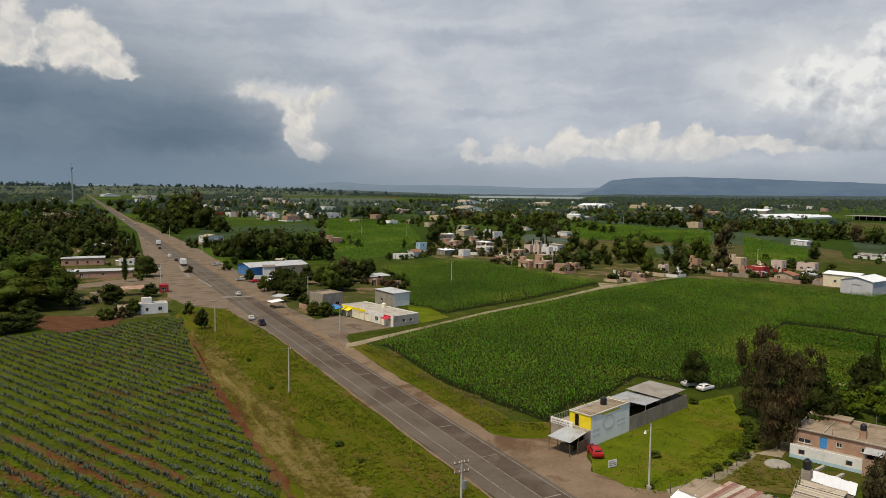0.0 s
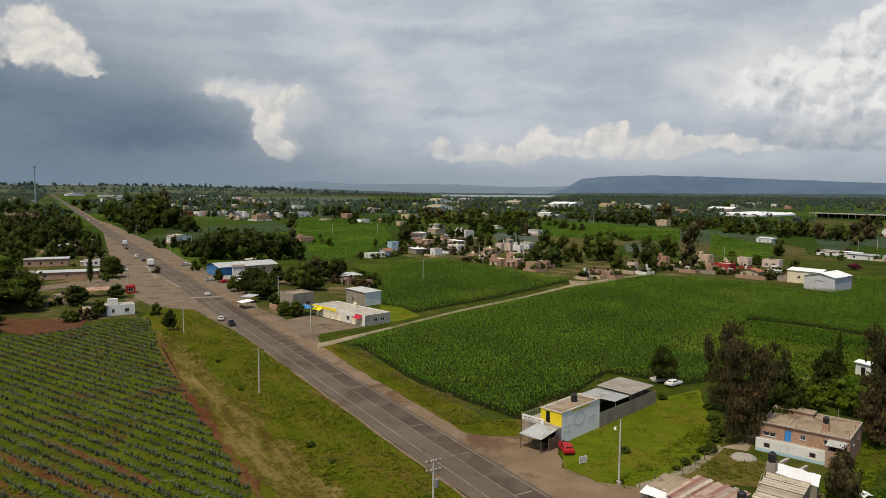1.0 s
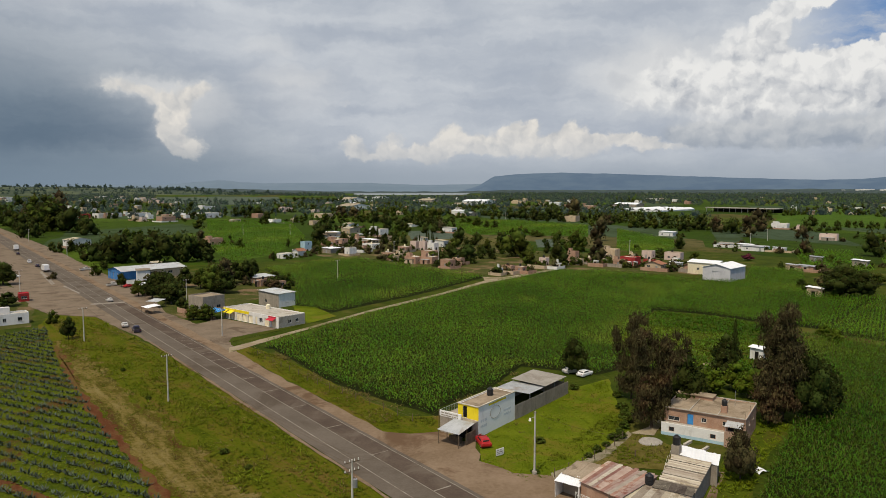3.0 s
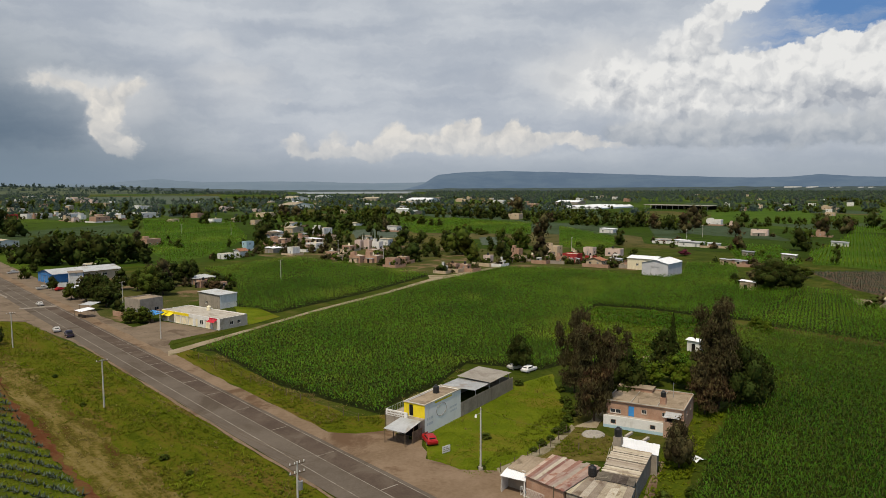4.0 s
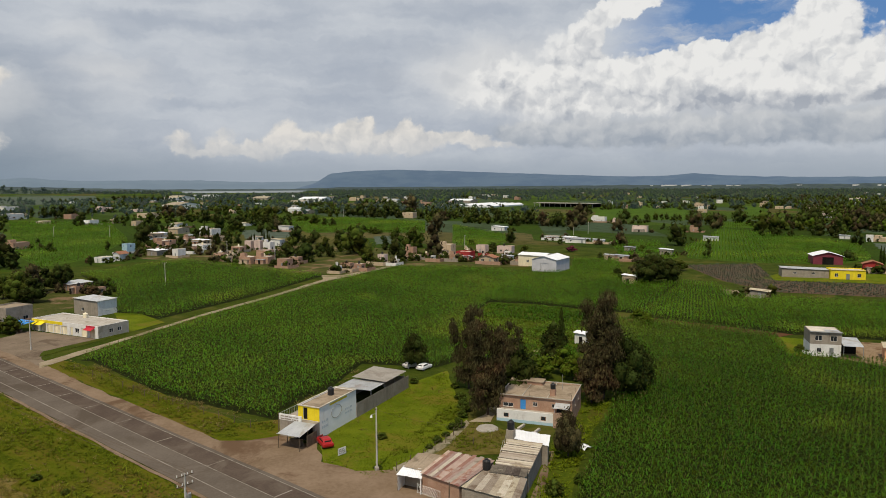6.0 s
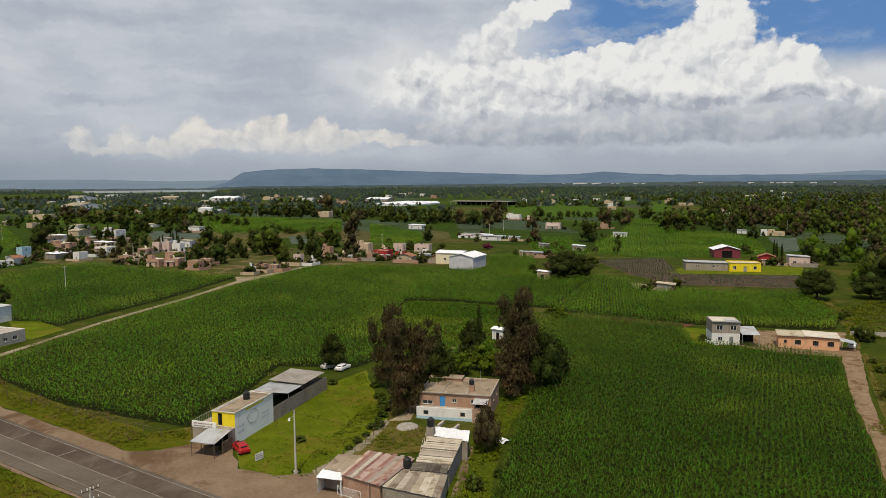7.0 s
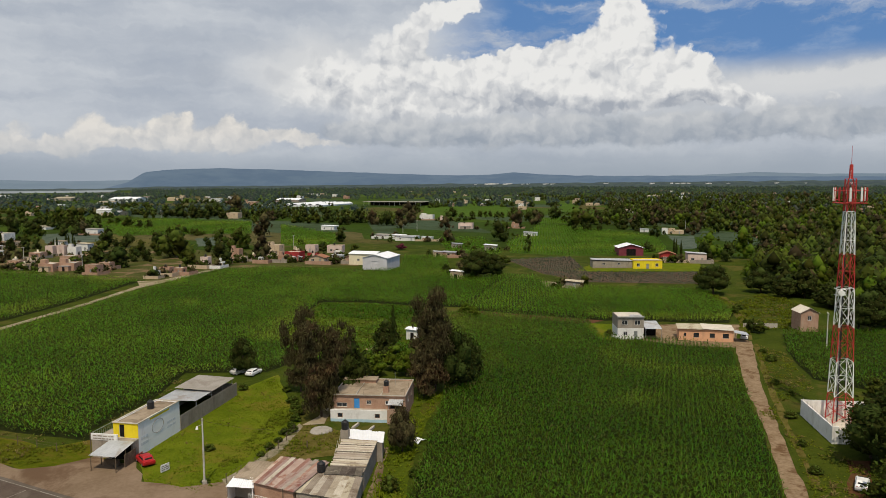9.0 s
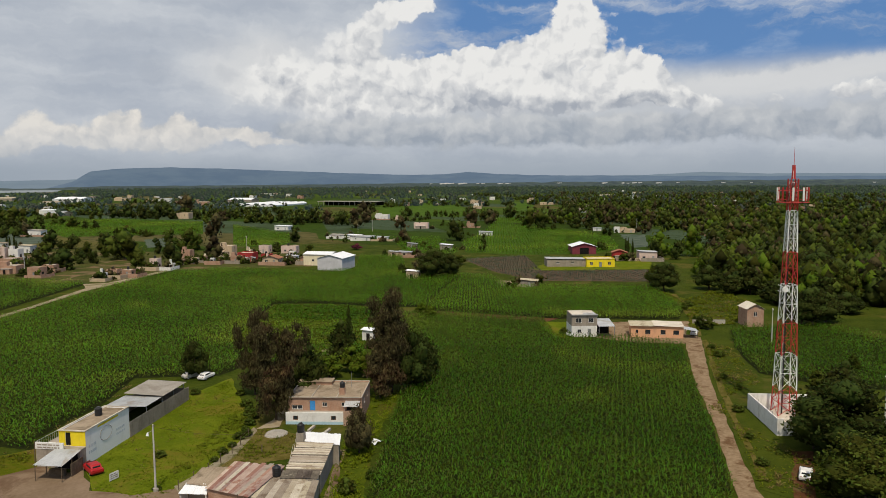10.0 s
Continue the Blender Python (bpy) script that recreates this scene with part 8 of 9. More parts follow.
village_house(-699, 2145, 11.2, 13.0, 6.4, 'white', 'flat')
village_house(-630, 1983, 11.4, 13.2, 6.4, 'tan', 'flat')
village_house(-547, 1778, 11.1, 12.9, 6.4, 'pink', 'flat')
village_house(-445, 1156, 8.0, 9.3, 6.4, 'white', 'metal')
village_house(-382, 1015, 7.6, 8.8, 5.6, 'tan', 'flat')
village_house(-346, 940, 4.5, 5.2, 5.1, 'brick', 'flat')
village_house(-345, 982, 5.2, 6.0, 5.3, 'white', 'flat')
village_house(-350, 1026, 5.9, 6.9, 5.6, 'white', 'metal')
village_house(-291, 882, 5.5, 6.4, 4.8, 'tan', 'flat')
village_house(-273, 854, 5.8, 6.7, 4.6, 'pink', 'flat')
village_house(-286, 919, 6.7, 7.8, 4.9, 'white', 'flat')
village_house(-309, 1039, 4.9, 5.6, 5.6, 'tan', 'metal')
village_house(-267, 925, 4.8, 5.6, 4.9, 'brick', 'flat')
village_house(-282, 1047, 5.9, 6.9, 5.6, 'white', 'flat')
village_house(-235, 898, 5.5, 6.4, 4.8, 'white', 'flat')
village_house(-424, 1301, 8.8, 10.3, 6.4, 'tan', 'metal')
village_house(-530, 1787, 13.0, 15.1, 6.4, 'pink', 'flat')
village_house(-1264, 2433, 12.3, 14.2, 6.4, 'white', 'flat')
village_house(-1388, 2715, 15.2, 17.6, 6.4, 'tan', 'flat')
village_house(-1173, 2342, 14.3, 16.6, 6.4, 'brick', 'metal')
village_house(-972, 1974, 13.1, 15.2, 6.4, 'white', 'flat')
village_house(-899, 1744, 12.7, 14.7, 6.4, 'white', 'flat')
village_house(-515, 1195, 9.1, 10.5, 6.4, 'tan', 'flat')
village_house(-446, 1070, 5.2, 6.0, 6.0, 'pink', 'metal')
village_house(-409, 1007, 5.4, 6.3, 5.6, 'white', 'flat')
village_house(-480, 1208, 7.1, 8.3, 6.4, 'tan', 'flat')
village_house(6, 410, 1.8, 2.1, 2.6, 'white', 'flat')
village_house(15, 411, 2.1, 2.4, 2.6, 'tan', 'flat')
village_house(20, 379, 2.1, 2.4, 2.6, 'pink', 'metal')
village_house(30, 379, 2.3, 2.6, 2.6, 'white', 'flat')
village_house(12, 395, 2.6, 3.0, 2.6, 'tan', 'flat')
village_house(-9, 441, 3.1, 3.6, 2.6, 'brick', 'flat')
village_house(-23, 449, 2.0, 2.3, 2.6, 'white', 'metal')
village_house(39, 391, 2.0, 2.3, 2.6, 'white', 'flat')
village_house(32, 474, 2.6, 3.0, 2.6, 'tan', 'flat')
village_house(-0, 530, 3.2, 3.7, 2.7, 'pink', 'flat')
village_house(-13, 558, 3.6, 4.2, 2.9, 'white', 'metal')
village_house(-21, 542, 3.8, 4.4, 2.8, 'tan', 'flat')
village_house(111, 361, 1.7, 2.0, 2.6, 'brick', 'flat')
village_house(111, 349, 1.8, 2.1, 2.6, 'white', 'flat')
village_house(117, 352, 2.0, 2.4, 2.6, 'white', 'metal')
village_house(141, 379, 2.4, 2.8, 2.6, 'tan', 'flat')
village_house(135, 336, 2.4, 2.7, 2.6, 'pink', 'flat')
village_house(156, 355, 2.7, 3.2, 2.6, 'white', 'flat')
village_house(128, 339, 1.6, 1.9, 2.6, 'tan', 'metal')
village_house(98, 354, 1.8, 2.1, 2.6, 'brick', 'flat')
village_house(89, 339, 1.9, 2.2, 2.6, 'white', 'flat')
village_house(672, 844, 6.4, 7.5, 5.5, 'white', 'flat')
village_house(712, 874, 7.3, 8.5, 5.8, 'tan', 'metal')
village_house(381, 604, 5.0, 5.8, 3.7, 'pink', 'flat')
village_house(685, 1106, 5.8, 6.8, 6.4, 'white', 'flat')
village_house(691, 1023, 6.1, 7.1, 6.3, 'tan', 'flat')
village_house(612, 945, 6.2, 7.2, 5.8, 'brick', 'metal')
village_house(758, 1050, 7.7, 9.0, 6.4, 'white', 'flat')
village_house(923, 1107, 9.3, 10.8, 6.4, 'white', 'flat')
village_house(844, 910, 8.6, 10.0, 6.4, 'tan', 'flat')
village_house(750, 689, 4.6, 5.3, 5.2, 'pink', 'metal')
village_house(906, 734, 5.8, 6.7, 6.0, 'white', 'flat')
village_house(733, 544, 5.0, 5.8, 4.7, 'tan', 'flat')
village_house(971, 687, 7.1, 8.2, 6.1, 'brick', 'flat')
village_house(814, 524, 6.3, 7.3, 5.0, 'white', 'metal')
village_house(1038, 639, 8.5, 9.9, 6.3, 'white', 'flat')
village_house(449, 298, 2.4, 2.8, 2.8, 'tan', 'flat')
village_house(634, 442, 3.8, 4.5, 4.0, 'pink', 'flat')
village_house(775, 1781, 10.6, 12.3, 6.4, 'white', 'metal')
village_house(813, 1952, 12.6, 14.7, 6.4, 'tan', 'flat')
village_house(694, 1527, 10.8, 12.6, 6.4, 'brick', 'flat')
village_house(607, 1599, 11.9, 13.8, 6.4, 'white', 'flat')
village_house(472, 1710, 7.9, 9.2, 6.4, 'white', 'metal')
village_house(407, 1919, 9.8, 11.3, 6.4, 'tan', 'flat')
village_house(307, 1845, 10.2, 11.9, 6.4, 'pink', 'flat')
village_house(271, 1875, 11.3, 13.1, 6.4, 'white', 'flat')
village_house(158, 2130, 13.8, 16.0, 6.4, 'tan', 'metal')

# ---- trees of the village ----
plant_tree(-151, 221, 19.7, 16.7)
plant_tree(-130, 232, 7.4, 5.2)
plant_tree(-112, 212, 5.9, 2.8)
plant_tree(-125, 249, 5.6, 4.1)
plant_tree(-82, 193, 6.5, 2.5)
plant_tree(-74, 256, 10.6, 5.2)
plant_tree(-63, 276, 11.8, 6.1)
plant_tree(-58, 272, 10.1, 5.4)
plant_tree(-52, 217, 5.4, 3.6)
plant_tree(261, 127, 16.0, 11.2)
plant_tree(349, 168, 10.6, 11.2)
plant_tree(167, 112, 4.1, 1.6)


# trees round the far houses and between the fields
plant_tree(-103, 293, 6.3, 2.5, 'dark')
plant_tree(-88, 267, 7.0, 3.4, 'green')
plant_tree(-81, 261, 9.6, 4.4, 'dark')
plant_tree(-76, 259, 10.9, 5.4, 'dark')
plant_tree(-71, 254, 7.4, 4.2, 'dark')
plant_tree(-77, 289, 9.3, 4.1, 'dark')
plant_tree(-70, 285, 9.1, 4.2, 'green')
plant_tree(-66, 290, 10.7, 4.3, 'brown')
plant_tree(-62, 291, 13.0, 4.8, 'brown')
plant_tree(-60, 301, 10.5, 4.9, 'dark')
plant_tree(-55, 301, 10.9, 4.9, 'dark')
plant_tree(-56, 320, 8.6, 3.9, 'dark')
plant_tree(-40, 278, 4.8, 3.4, 'brown')
plant_tree(-40, 293, 4.2, 3.6, 'dark')
plant_tree(-56, 218, 4.9, 3.3, 'green')
plant_tree(-132, 356, 7.7, 3.1, 'dark')
plant_tree(-128, 332, 6.1, 3.1, 'green')
plant_tree(-173, 435, 8.7, 5.6, 'dark')
plant_tree(-138, 383, 16.9, 9.7, 'dark')
plant_tree(-126, 385, 17.5, 9.6, 'dark')
plant_tree(-114, 386, 16.8, 9.6, 'dark')
plant_tree(-102, 387, 16.7, 8.0, 'dark')
plant_tree(-93, 388, 14.2, 6.4, 'dark')
plant_tree(-155, 401, 11.3, 6.9, 'dark')
plant_tree(-297, 438, 13.8, 12.6, 'dark')
plant_tree(-282, 450, 16.3, 12.6, 'dark')
plant_tree(-263, 444, 18.3, 12.3, 'dark')
plant_tree(-269, 479, 14.4, 8.7, 'dark')
plant_tree(-226, 425, 12.7, 4.6, 'dark')
plant_tree(-154, 304, 11.1, 6.8, 'dark')
plant_tree(-223, 346, 14.0, 9.8, 'dark')
plant_tree(-269, 401, 13.4, 9.6, 'dark')
plant_tree(-344, 477, 15.4, 11.7, 'dark')
plant_tree(-379, 545, 11.2, 15.8, 'green')
plant_tree(-409, 674, 13.3, 15.6, 'dark')
plant_tree(-441, 688, 12.6, 16.2, 'brown')
plant_tree(-649, 948, 17.6, 27.3, 'dark')
plant_tree(-631, 998, 18.2, 23.4, 'dark')
plant_tree(-422, 749, 10.6, 10.3, 'dark')
plant_tree(-377, 762, 22.3, 13.5, 'dark')
plant_tree(-300, 639, 19.6, 14.0, 'dark')
plant_tree(-298, 670, 28.2, 17.4, 'green')
plant_tree(-269, 648, 25.9, 16.7, 'dark')
plant_tree(-242, 615, 17.4, 10.5, 'dark')
plant_tree(-504, 984, 18.8, 11.5, 'dark')
plant_tree(-45, 600, 13.0, 9.6, 'dark')
plant_tree(-39, 487, 15.1, 6.6, 'dark')
plant_tree(-39, 908, 17.5, 16.2, 'brown')
plant_tree(-13, 827, 14.0, 13.2, 'green')
plant_tree(3, 784, 18.1, 12.5, 'dark')
plant_tree(16, 943, 16.0, 11.3, 'green')
plant_tree(35, 1054, 11.4, 9.3, 'green')
plant_tree(15, 652, 15.1, 12.9, 'dark')
plant_tree(22, 622, 9.6, 7.4, 'green')
plant_tree(39, 793, 13.5, 9.5, 'green')
plant_tree(52, 821, 19.1, 9.8, 'green')
plant_tree(63, 779, 19.3, 12.4, 'green')
plant_tree(89, 982, 12.2, 13.7, 'dark')
plant_tree(46, 608, 11.8, 8.5, 'dark')
plant_tree(57, 637, 10.9, 6.4, 'brown')
plant_tree(102, 887, 8.3, 10.7, 'green')
plant_tree(95, 755, 8.3, 6.1, 'green')
plant_tree(58, 486, 15.1, 6.8, 'dark')
plant_tree(67, 480, 9.4, 5.8, 'dark')
plant_tree(109, 674, 10.6, 7.1, 'dark')
plant_tree(145, 856, 9.4, 6.9, 'green')
plant_tree(100, 699, 12.0, 6.2, 'green')
plant_tree(87, 493, 9.7, 6.0, 'dark')
plant_tree(56, 407, 8.9, 6.6, 'green')
plant_tree(47, 368, 11.5, 7.4, 'dark')
plant_tree(38, 373, 10.2, 6.7, 'dark')
plant_tree(69, 418, 9.8, 6.8, 'green')
plant_tree(61, 388, 9.1, 6.3, 'dark')
plant_tree(49, 447, 8.7, 5.4, 'green')
plant_tree(-21, 509, 8.7, 6.1, 'dark')
plant_tree(-6, 575, 8.9, 6.9, 'dark')
plant_tree(12, 492, 9.5, 9.8, 'dark')
plant_tree(5, 436, 6.8, 4.9, 'brown')
plant_tree(18, 560, 6.5, 5.6, 'green')
plant_tree(-3, 424, 5.9, 5.1, 'brown')
plant_tree(-13, 445, 6.2, 2.9, 'brown')
plant_tree(-3, 570, 12.4, 1.1, 'column')
plant_tree(0, 551, 10.7, 1.1, 'column')
plant_tree(28, 500, 6.2, 0.8, 'column')
plant_tree(30, 503, 7.1, 0.8, 'column')
plant_tree(37, 530, 7.4, 0.9, 'column')
plant_tree(37, 509, 8.0, 0.8, 'column')
plant_tree(40, 517, 8.1, 0.8, 'column')
plant_tree(36, 452, 9.9, 0.9, 'column')
plant_tree(37, 415, 4.6, 0.8, 'column')
plant_tree(3, 471, 7.3, 0.8, 'column')
plant_tree(6, 490, 7.6, 0.8, 'column')
plant_tree(176, 846, 18.6, 20.5, 'dark')
plant_tree(195, 828, 18.4, 13.5, 'dark')
plant_tree(227, 889, 17.7, 11.0, 'dark')
plant_tree(272, 959, 27.0, 11.9, 'brown')
plant_tree(226, 759, 8.6, 5.1, 'dark')
plant_tree(80, 397, 17.1, 11.2, 'green')
plant_tree(80, 411, 13.0, 6.7, 'dark')
plant_tree(76, 350, 8.3, 4.3, 'green')
plant_tree(91, 348, 12.5, 6.3, 'dark')
plant_tree(104, 416, 10.0, 6.8, 'dark')
plant_tree(124, 426, 13.7, 8.8, 'green')
plant_tree(129, 470, 11.3, 9.7, 'green')
plant_tree(119, 371, 13.6, 6.2, 'brown')
plant_tree(163, 506, 20.5, 9.5, 'brown')
plant_tree(216, 680, 11.0, 8.5, 'green')
plant_tree(242, 722, 11.8, 6.1, 'brown')
plant_tree(257, 688, 13.7, 7.0, 'green')
plant_tree(286, 720, 12.0, 6.2, 'dark')
plant_tree(294, 691, 14.5, 9.0, 'dark')
plant_tree(274, 610, 11.4, 6.4, 'dark')
plant_tree(298, 629, 16.1, 9.4, 'dark')
plant_tree(298, 597, 15.5, 9.0, 'brown')
plant_tree(301, 574, 15.0, 7.8, 'dark')
plant_tree(293, 534, 18.8, 8.5, 'brown')
plant_tree(195, 438, 9.7, 5.0, 'dark')
plant_tree(165, 434, 3.6, 3.0, 'green')
plant_tree(165, 398, 4.7, 3.5, 'dark')
plant_tree(174, 372, 4.5, 3.3, 'green')
plant_tree(393, 1142, 13.1, 9.6, 'dark')
plant_tree(464, 1090, 7.3, 8.5, 'dark')
plant_tree(276, 978, 26.7, 12.1, 'brown')
plant_tree(119, 585, 6.5, 8.6, 'dark')
plant_tree(127, 558, 5.3, 6.9, 'green')
plant_tree(341, 603, 21.4, 11.0, 'brown')
plant_tree(435, 748, 16.8, 6.9, 'dark')
plant_tree(433, 669, 12.3, 7.6, 'dark')
plant_tree(325, 513, 11.8, 5.8, 'brown')
plant_tree(247, 387, 10.7, 5.5, 'brown')
plant_tree(456, 653, 9.3, 6.4, 'green')
plant_tree(476, 642, 7.4, 9.6, 'dark')
plant_tree(368, 510, 7.3, 2.5, 'dark')
plant_tree(282, 378, 14.6, 8.3, 'dark')
plant_tree(330, 434, 10.6, 6.5, 'green')
plant_tree(411, 508, 17.6, 13.0, 'brown')
plant_tree(441, 537, 13.4, 8.3, 'dark')
plant_tree(251, 309, 12.4, 3.2, 'dark')
plant_tree(488, 631, 12.4, 4.8, 'dark')
plant_tree(493, 564, 16.2, 10.1, 'dark')
plant_tree(425, 455, 19.2, 12.4, 'green')
plant_tree(398, 415, 9.8, 9.2, 'dark')
plant_tree(501, 497, 13.7, 5.1, 'brown')
plant_tree(514, 493, 19.2, 11.3, 'dark')
plant_tree(167, 238, 14.8, 8.8, 'dark')
plant_tree(175, 238, 11.0, 6.6, 'dark')
plant_tree(173, 255, 9.6, 5.7, 'brown')
plant_tree(166, 261, 4.3, 3.0, 'dark')
plant_tree(200, 322, 2.9, 3.6, 'green')
plant_tree(205, 270, 5.3, 4.1, 'green')
plant_tree(765, 876, 5.4, 13.9, 'dark')
plant_tree(478, 465, 15.4, 10.6, 'green')
plant_tree(438, 407, 16.1, 11.9, 'dark')
plant_tree(473, 422, 14.7, 7.6, 'green')
plant_tree(388, 338, 12.0, 4.9, 'dark')
plant_tree(557, 470, 19.6, 17.3, 'brown')
plant_tree(538, 429, 15.9, 13.7, 'brown')
plant_tree(317, 230, 18.0, 13.6, 'bright')
plant_tree(301, 223, 12.1, 8.3, 'dark')
plant_tree(213, 158, 12.7, 6.8, 'dark')
plant_tree(219, 167, 9.6, 4.4, 'green')
plant_tree(487, 339, 9.2, 7.1, 'brown')
plant_tree(397, 265, 11.1, 9.5, 'dark')
plant_tree(375, 240, 13.7, 8.9, 'green')
plant_tree(580, 399, 13.6, 8.4, 'dark')
plant_tree(727, 481, 13.4, 15.6, 'bright')
plant_tree(258, 172, 12.0, 6.2, 'bright')
plant_tree(230, 151, 10.7, 6.6, 'dark')
plant_tree(305, 195, 11.2, 5.8, 'green')
plant_tree(329, 205, 9.0, 6.2, 'dark')
plant_tree(280, 170, 11.4, 7.8, 'dark')
plant_tree(226, 140, 7.2, 5.3, 'dark')
plant_tree(232, 136, 10.5, 5.4, 'dark')
plant_tree(386, 233, 10.5, 7.2, 'dark')
plant_tree(311, 275, 5.2, 5.0, 'dark')
plant_tree(299, 247, 10.9, 0.8, 'column')
plant_tree(296, 243, 10.8, 0.8, 'column')
plant_tree(296, 240, 10.1, 0.8, 'column')
plant_tree(-310, 458, 12.8, 11.0, 'dark')
plant_tree(-311, 484, 17.7, 13.7, 'dark')
plant_tree(-296, 487, 19.7, 13.6, 'dark')
plant_tree(-284, 488, 19.6, 11.2, 'dark')
plant_tree(-346, 608, 13.5, 8.4, 'brown')
plant_tree(-246, 453, 14.0, 6.2, 'dark')
plant_tree(-462, 741, 14.8, 13.9, 'brown')
plant_tree(-461, 681, 12.7, 13.1, 'dark')
plant_tree(-477, 679, 16.0, 16.5, 'green')
plant_tree(-742, 1128, 22.8, 26.8, 'dark')
plant_tree(-737, 1037, 19.6, 20.2, 'dark')
plant_tree(-566, 969, 12.1, 17.8, 'dark')
plant_tree(-587, 1084, 22.9, 11.8, 'dark')
plant_tree(-771, 1379, 14.7, 8.8, 'dark')
plant_tree(-418, 822, 24.9, 12.5, 'green')
plant_tree(-344, 707, 18.2, 9.4, 'green')
plant_tree(-329, 713, 21.2, 12.5, 'green')
plant_tree(-275, 585, 15.0, 10.3, 'dark')
plant_tree(-291, 673, 30.9, 20.3, 'dark')
plant_tree(-449, 1011, 33.9, 26.2, 'green')
plant_tree(-267, 672, 16.8, 8.6, 'dark')
plant_tree(-197, 452, 7.6, 5.1, 'dark')
plant_tree(-188, 453, 8.4, 4.7, 'dark')
plant_tree(-388, 865, 36.5, 15.1, 'dark')
plant_tree(-385, 902, 40.8, 17.1, 'brown')
plant_tree(-684, 1420, 29.3, 13.8, 'dark')
plant_tree(-305, 776, 12.9, 6.7, 'dark')
plant_tree(-150, 403, 14.9, 8.6, 'dark')
plant_tree(-134, 390, 15.9, 9.8, 'dark')
plant_tree(-126, 407, 16.4, 8.5, 'dark')
plant_tree(-118, 426, 15.4, 8.8, 'dark')
plant_tree(-99, 393, 15.7, 6.5, 'dark')
plant_tree(-186, 569, 9.2, 14.2, 'green')
plant_tree(-125, 515, 10.3, 6.3, 'brown')
plant_tree(-334, 929, 9.2, 7.9, 'dark')
plant_tree(-337, 1168, 14.1, 8.7, 'dark')
plant_tree(-268, 1056, 22.0, 7.8, 'dark')
plant_tree(-185, 975, 16.9, 11.9, 'dark')
plant_tree(-166, 981, 16.9, 13.5, 'dark')
plant_tree(-132, 864, 12.2, 7.7, 'dark')
plant_tree(-119, 759, 8.3, 6.1, 'dark')
plant_tree(-91, 478, 6.1, 3.5, 'dark')
plant_tree(-111, 544, 4.3, 2.2, 'dark')
plant_tree(-59, 474, 6.7, 2.3, 'dark')
plant_tree(-53, 499, 4.7, 2.0, 'dark')
plant_tree(-45, 560, 13.0, 6.7, 'dark')
plant_tree(-35, 458, 7.1, 5.5, 'green')
plant_tree(-87, 804, 8.8, 7.1, 'green')
plant_tree(-495, 1288, 21.3, 21.9, 'dark')
plant_tree(-496, 1504, 17.2, 15.2, 'dark')
plant_tree(-191, 1986, 15.3, 39.5, 'dark')
plant_tree(-120, 1865, 14.4, 29.7, 'dark')
plant_tree(-1117, 3929, 25.4, 16.3, 'dark')


# ---- the tall trees by the houses ----
def tall_tree(x, y, h, r, seed, mat, leaves, leaf, words, shape="spire", bare=0.45):
    rg = np.random.default_rng(seed)
    lobes = spire_lobes(rg, 35) if shape == "spire" else broad_lobes(rg, 0.05, 20)
    ob = make_tree("tree", lobes, leaves, leaf, mat, seed, bare, 0.02, 0.9 if shape == "spire" else 0.0, 0.5 if shape == "spire" else 0.7)
    ob.matrix_basis = pose(x, y, 0, 0, 0, seed * 50) @ Matrix.Diagonal((2 * r, 2 * r, h, 1))
    return tagged(ob, words, "tree", "tall trees")


tall_tree(*(45.4, 111.3), 18.0, 4.6, 201, "leaf_brown", 12000, 0.0135, "tall feathery dark casuarina tree with brownish foliage")
tall_tree(*(47.8, 127.3), 17.0, 3.8, 202, "leaf_brown", 8500, 0.0145, "tall thin casuarina tree with brownish foliage")
tall_tree(*(52.2, 118.6), 15.5, 4.2, 203, "leaf_brown", 5500, 0.016, "feathery casuarina tree with brownish foliage")
tall_tree(*(54.2, 117.4), 12.0, 4.8, 204, "leaf_dark", 4200, 0.026, "dark broad-leaved tree beside the brick house", "broad")
tall_tree(*(42.2, 146.6), 8.6, 3.6, 205, "leaf_dark", 3000, 0.028, "dark broad-leaved tree behind the barn", "broad")
tall_tree(*(69.3, 112.7), 20.5, 5.6, 206, "leaf_brown", 14000, 0.0125, "tallest casuarina tree with reddish brown foliage")
tall_tree(*(73.4, 112.4), 14.0, 5.4, 207, "leaf_dark", 4200, 0.022, "dark broad tree beside the casuarina", "broad")
tall_tree(*(65.6, 110.7), 13.0, 3.6, 208, "leaf_brown", 3600, 0.02, "feathery casuarina tree behind the brick house")
tall_tree(*(78.8, 116.1), 11.0, 4.0, 209, "leaf_dark", 3000, 0.026, "dark broad tree at the maize edge", "broad")
tall_tree(*(49.3, 89.5), 8.2, 2.6, 210, "leaf_brown", 3400, 0.024, "straggly dark tree beside the brick house", "broad")
tall_tree(*(104.5, 46.8), 13.0, 8.6, 211, "leaf_dark", 7000, 0.02, "broad dark tree with a wide crown by the tower", "broad", 0.3)
tall_tree(*(92.7, 38.0), 9.5, 7.5, 212, "leaf", 5500, 0.022, "broad green tree with a rounded crown by the lane", "broad", 0.3)
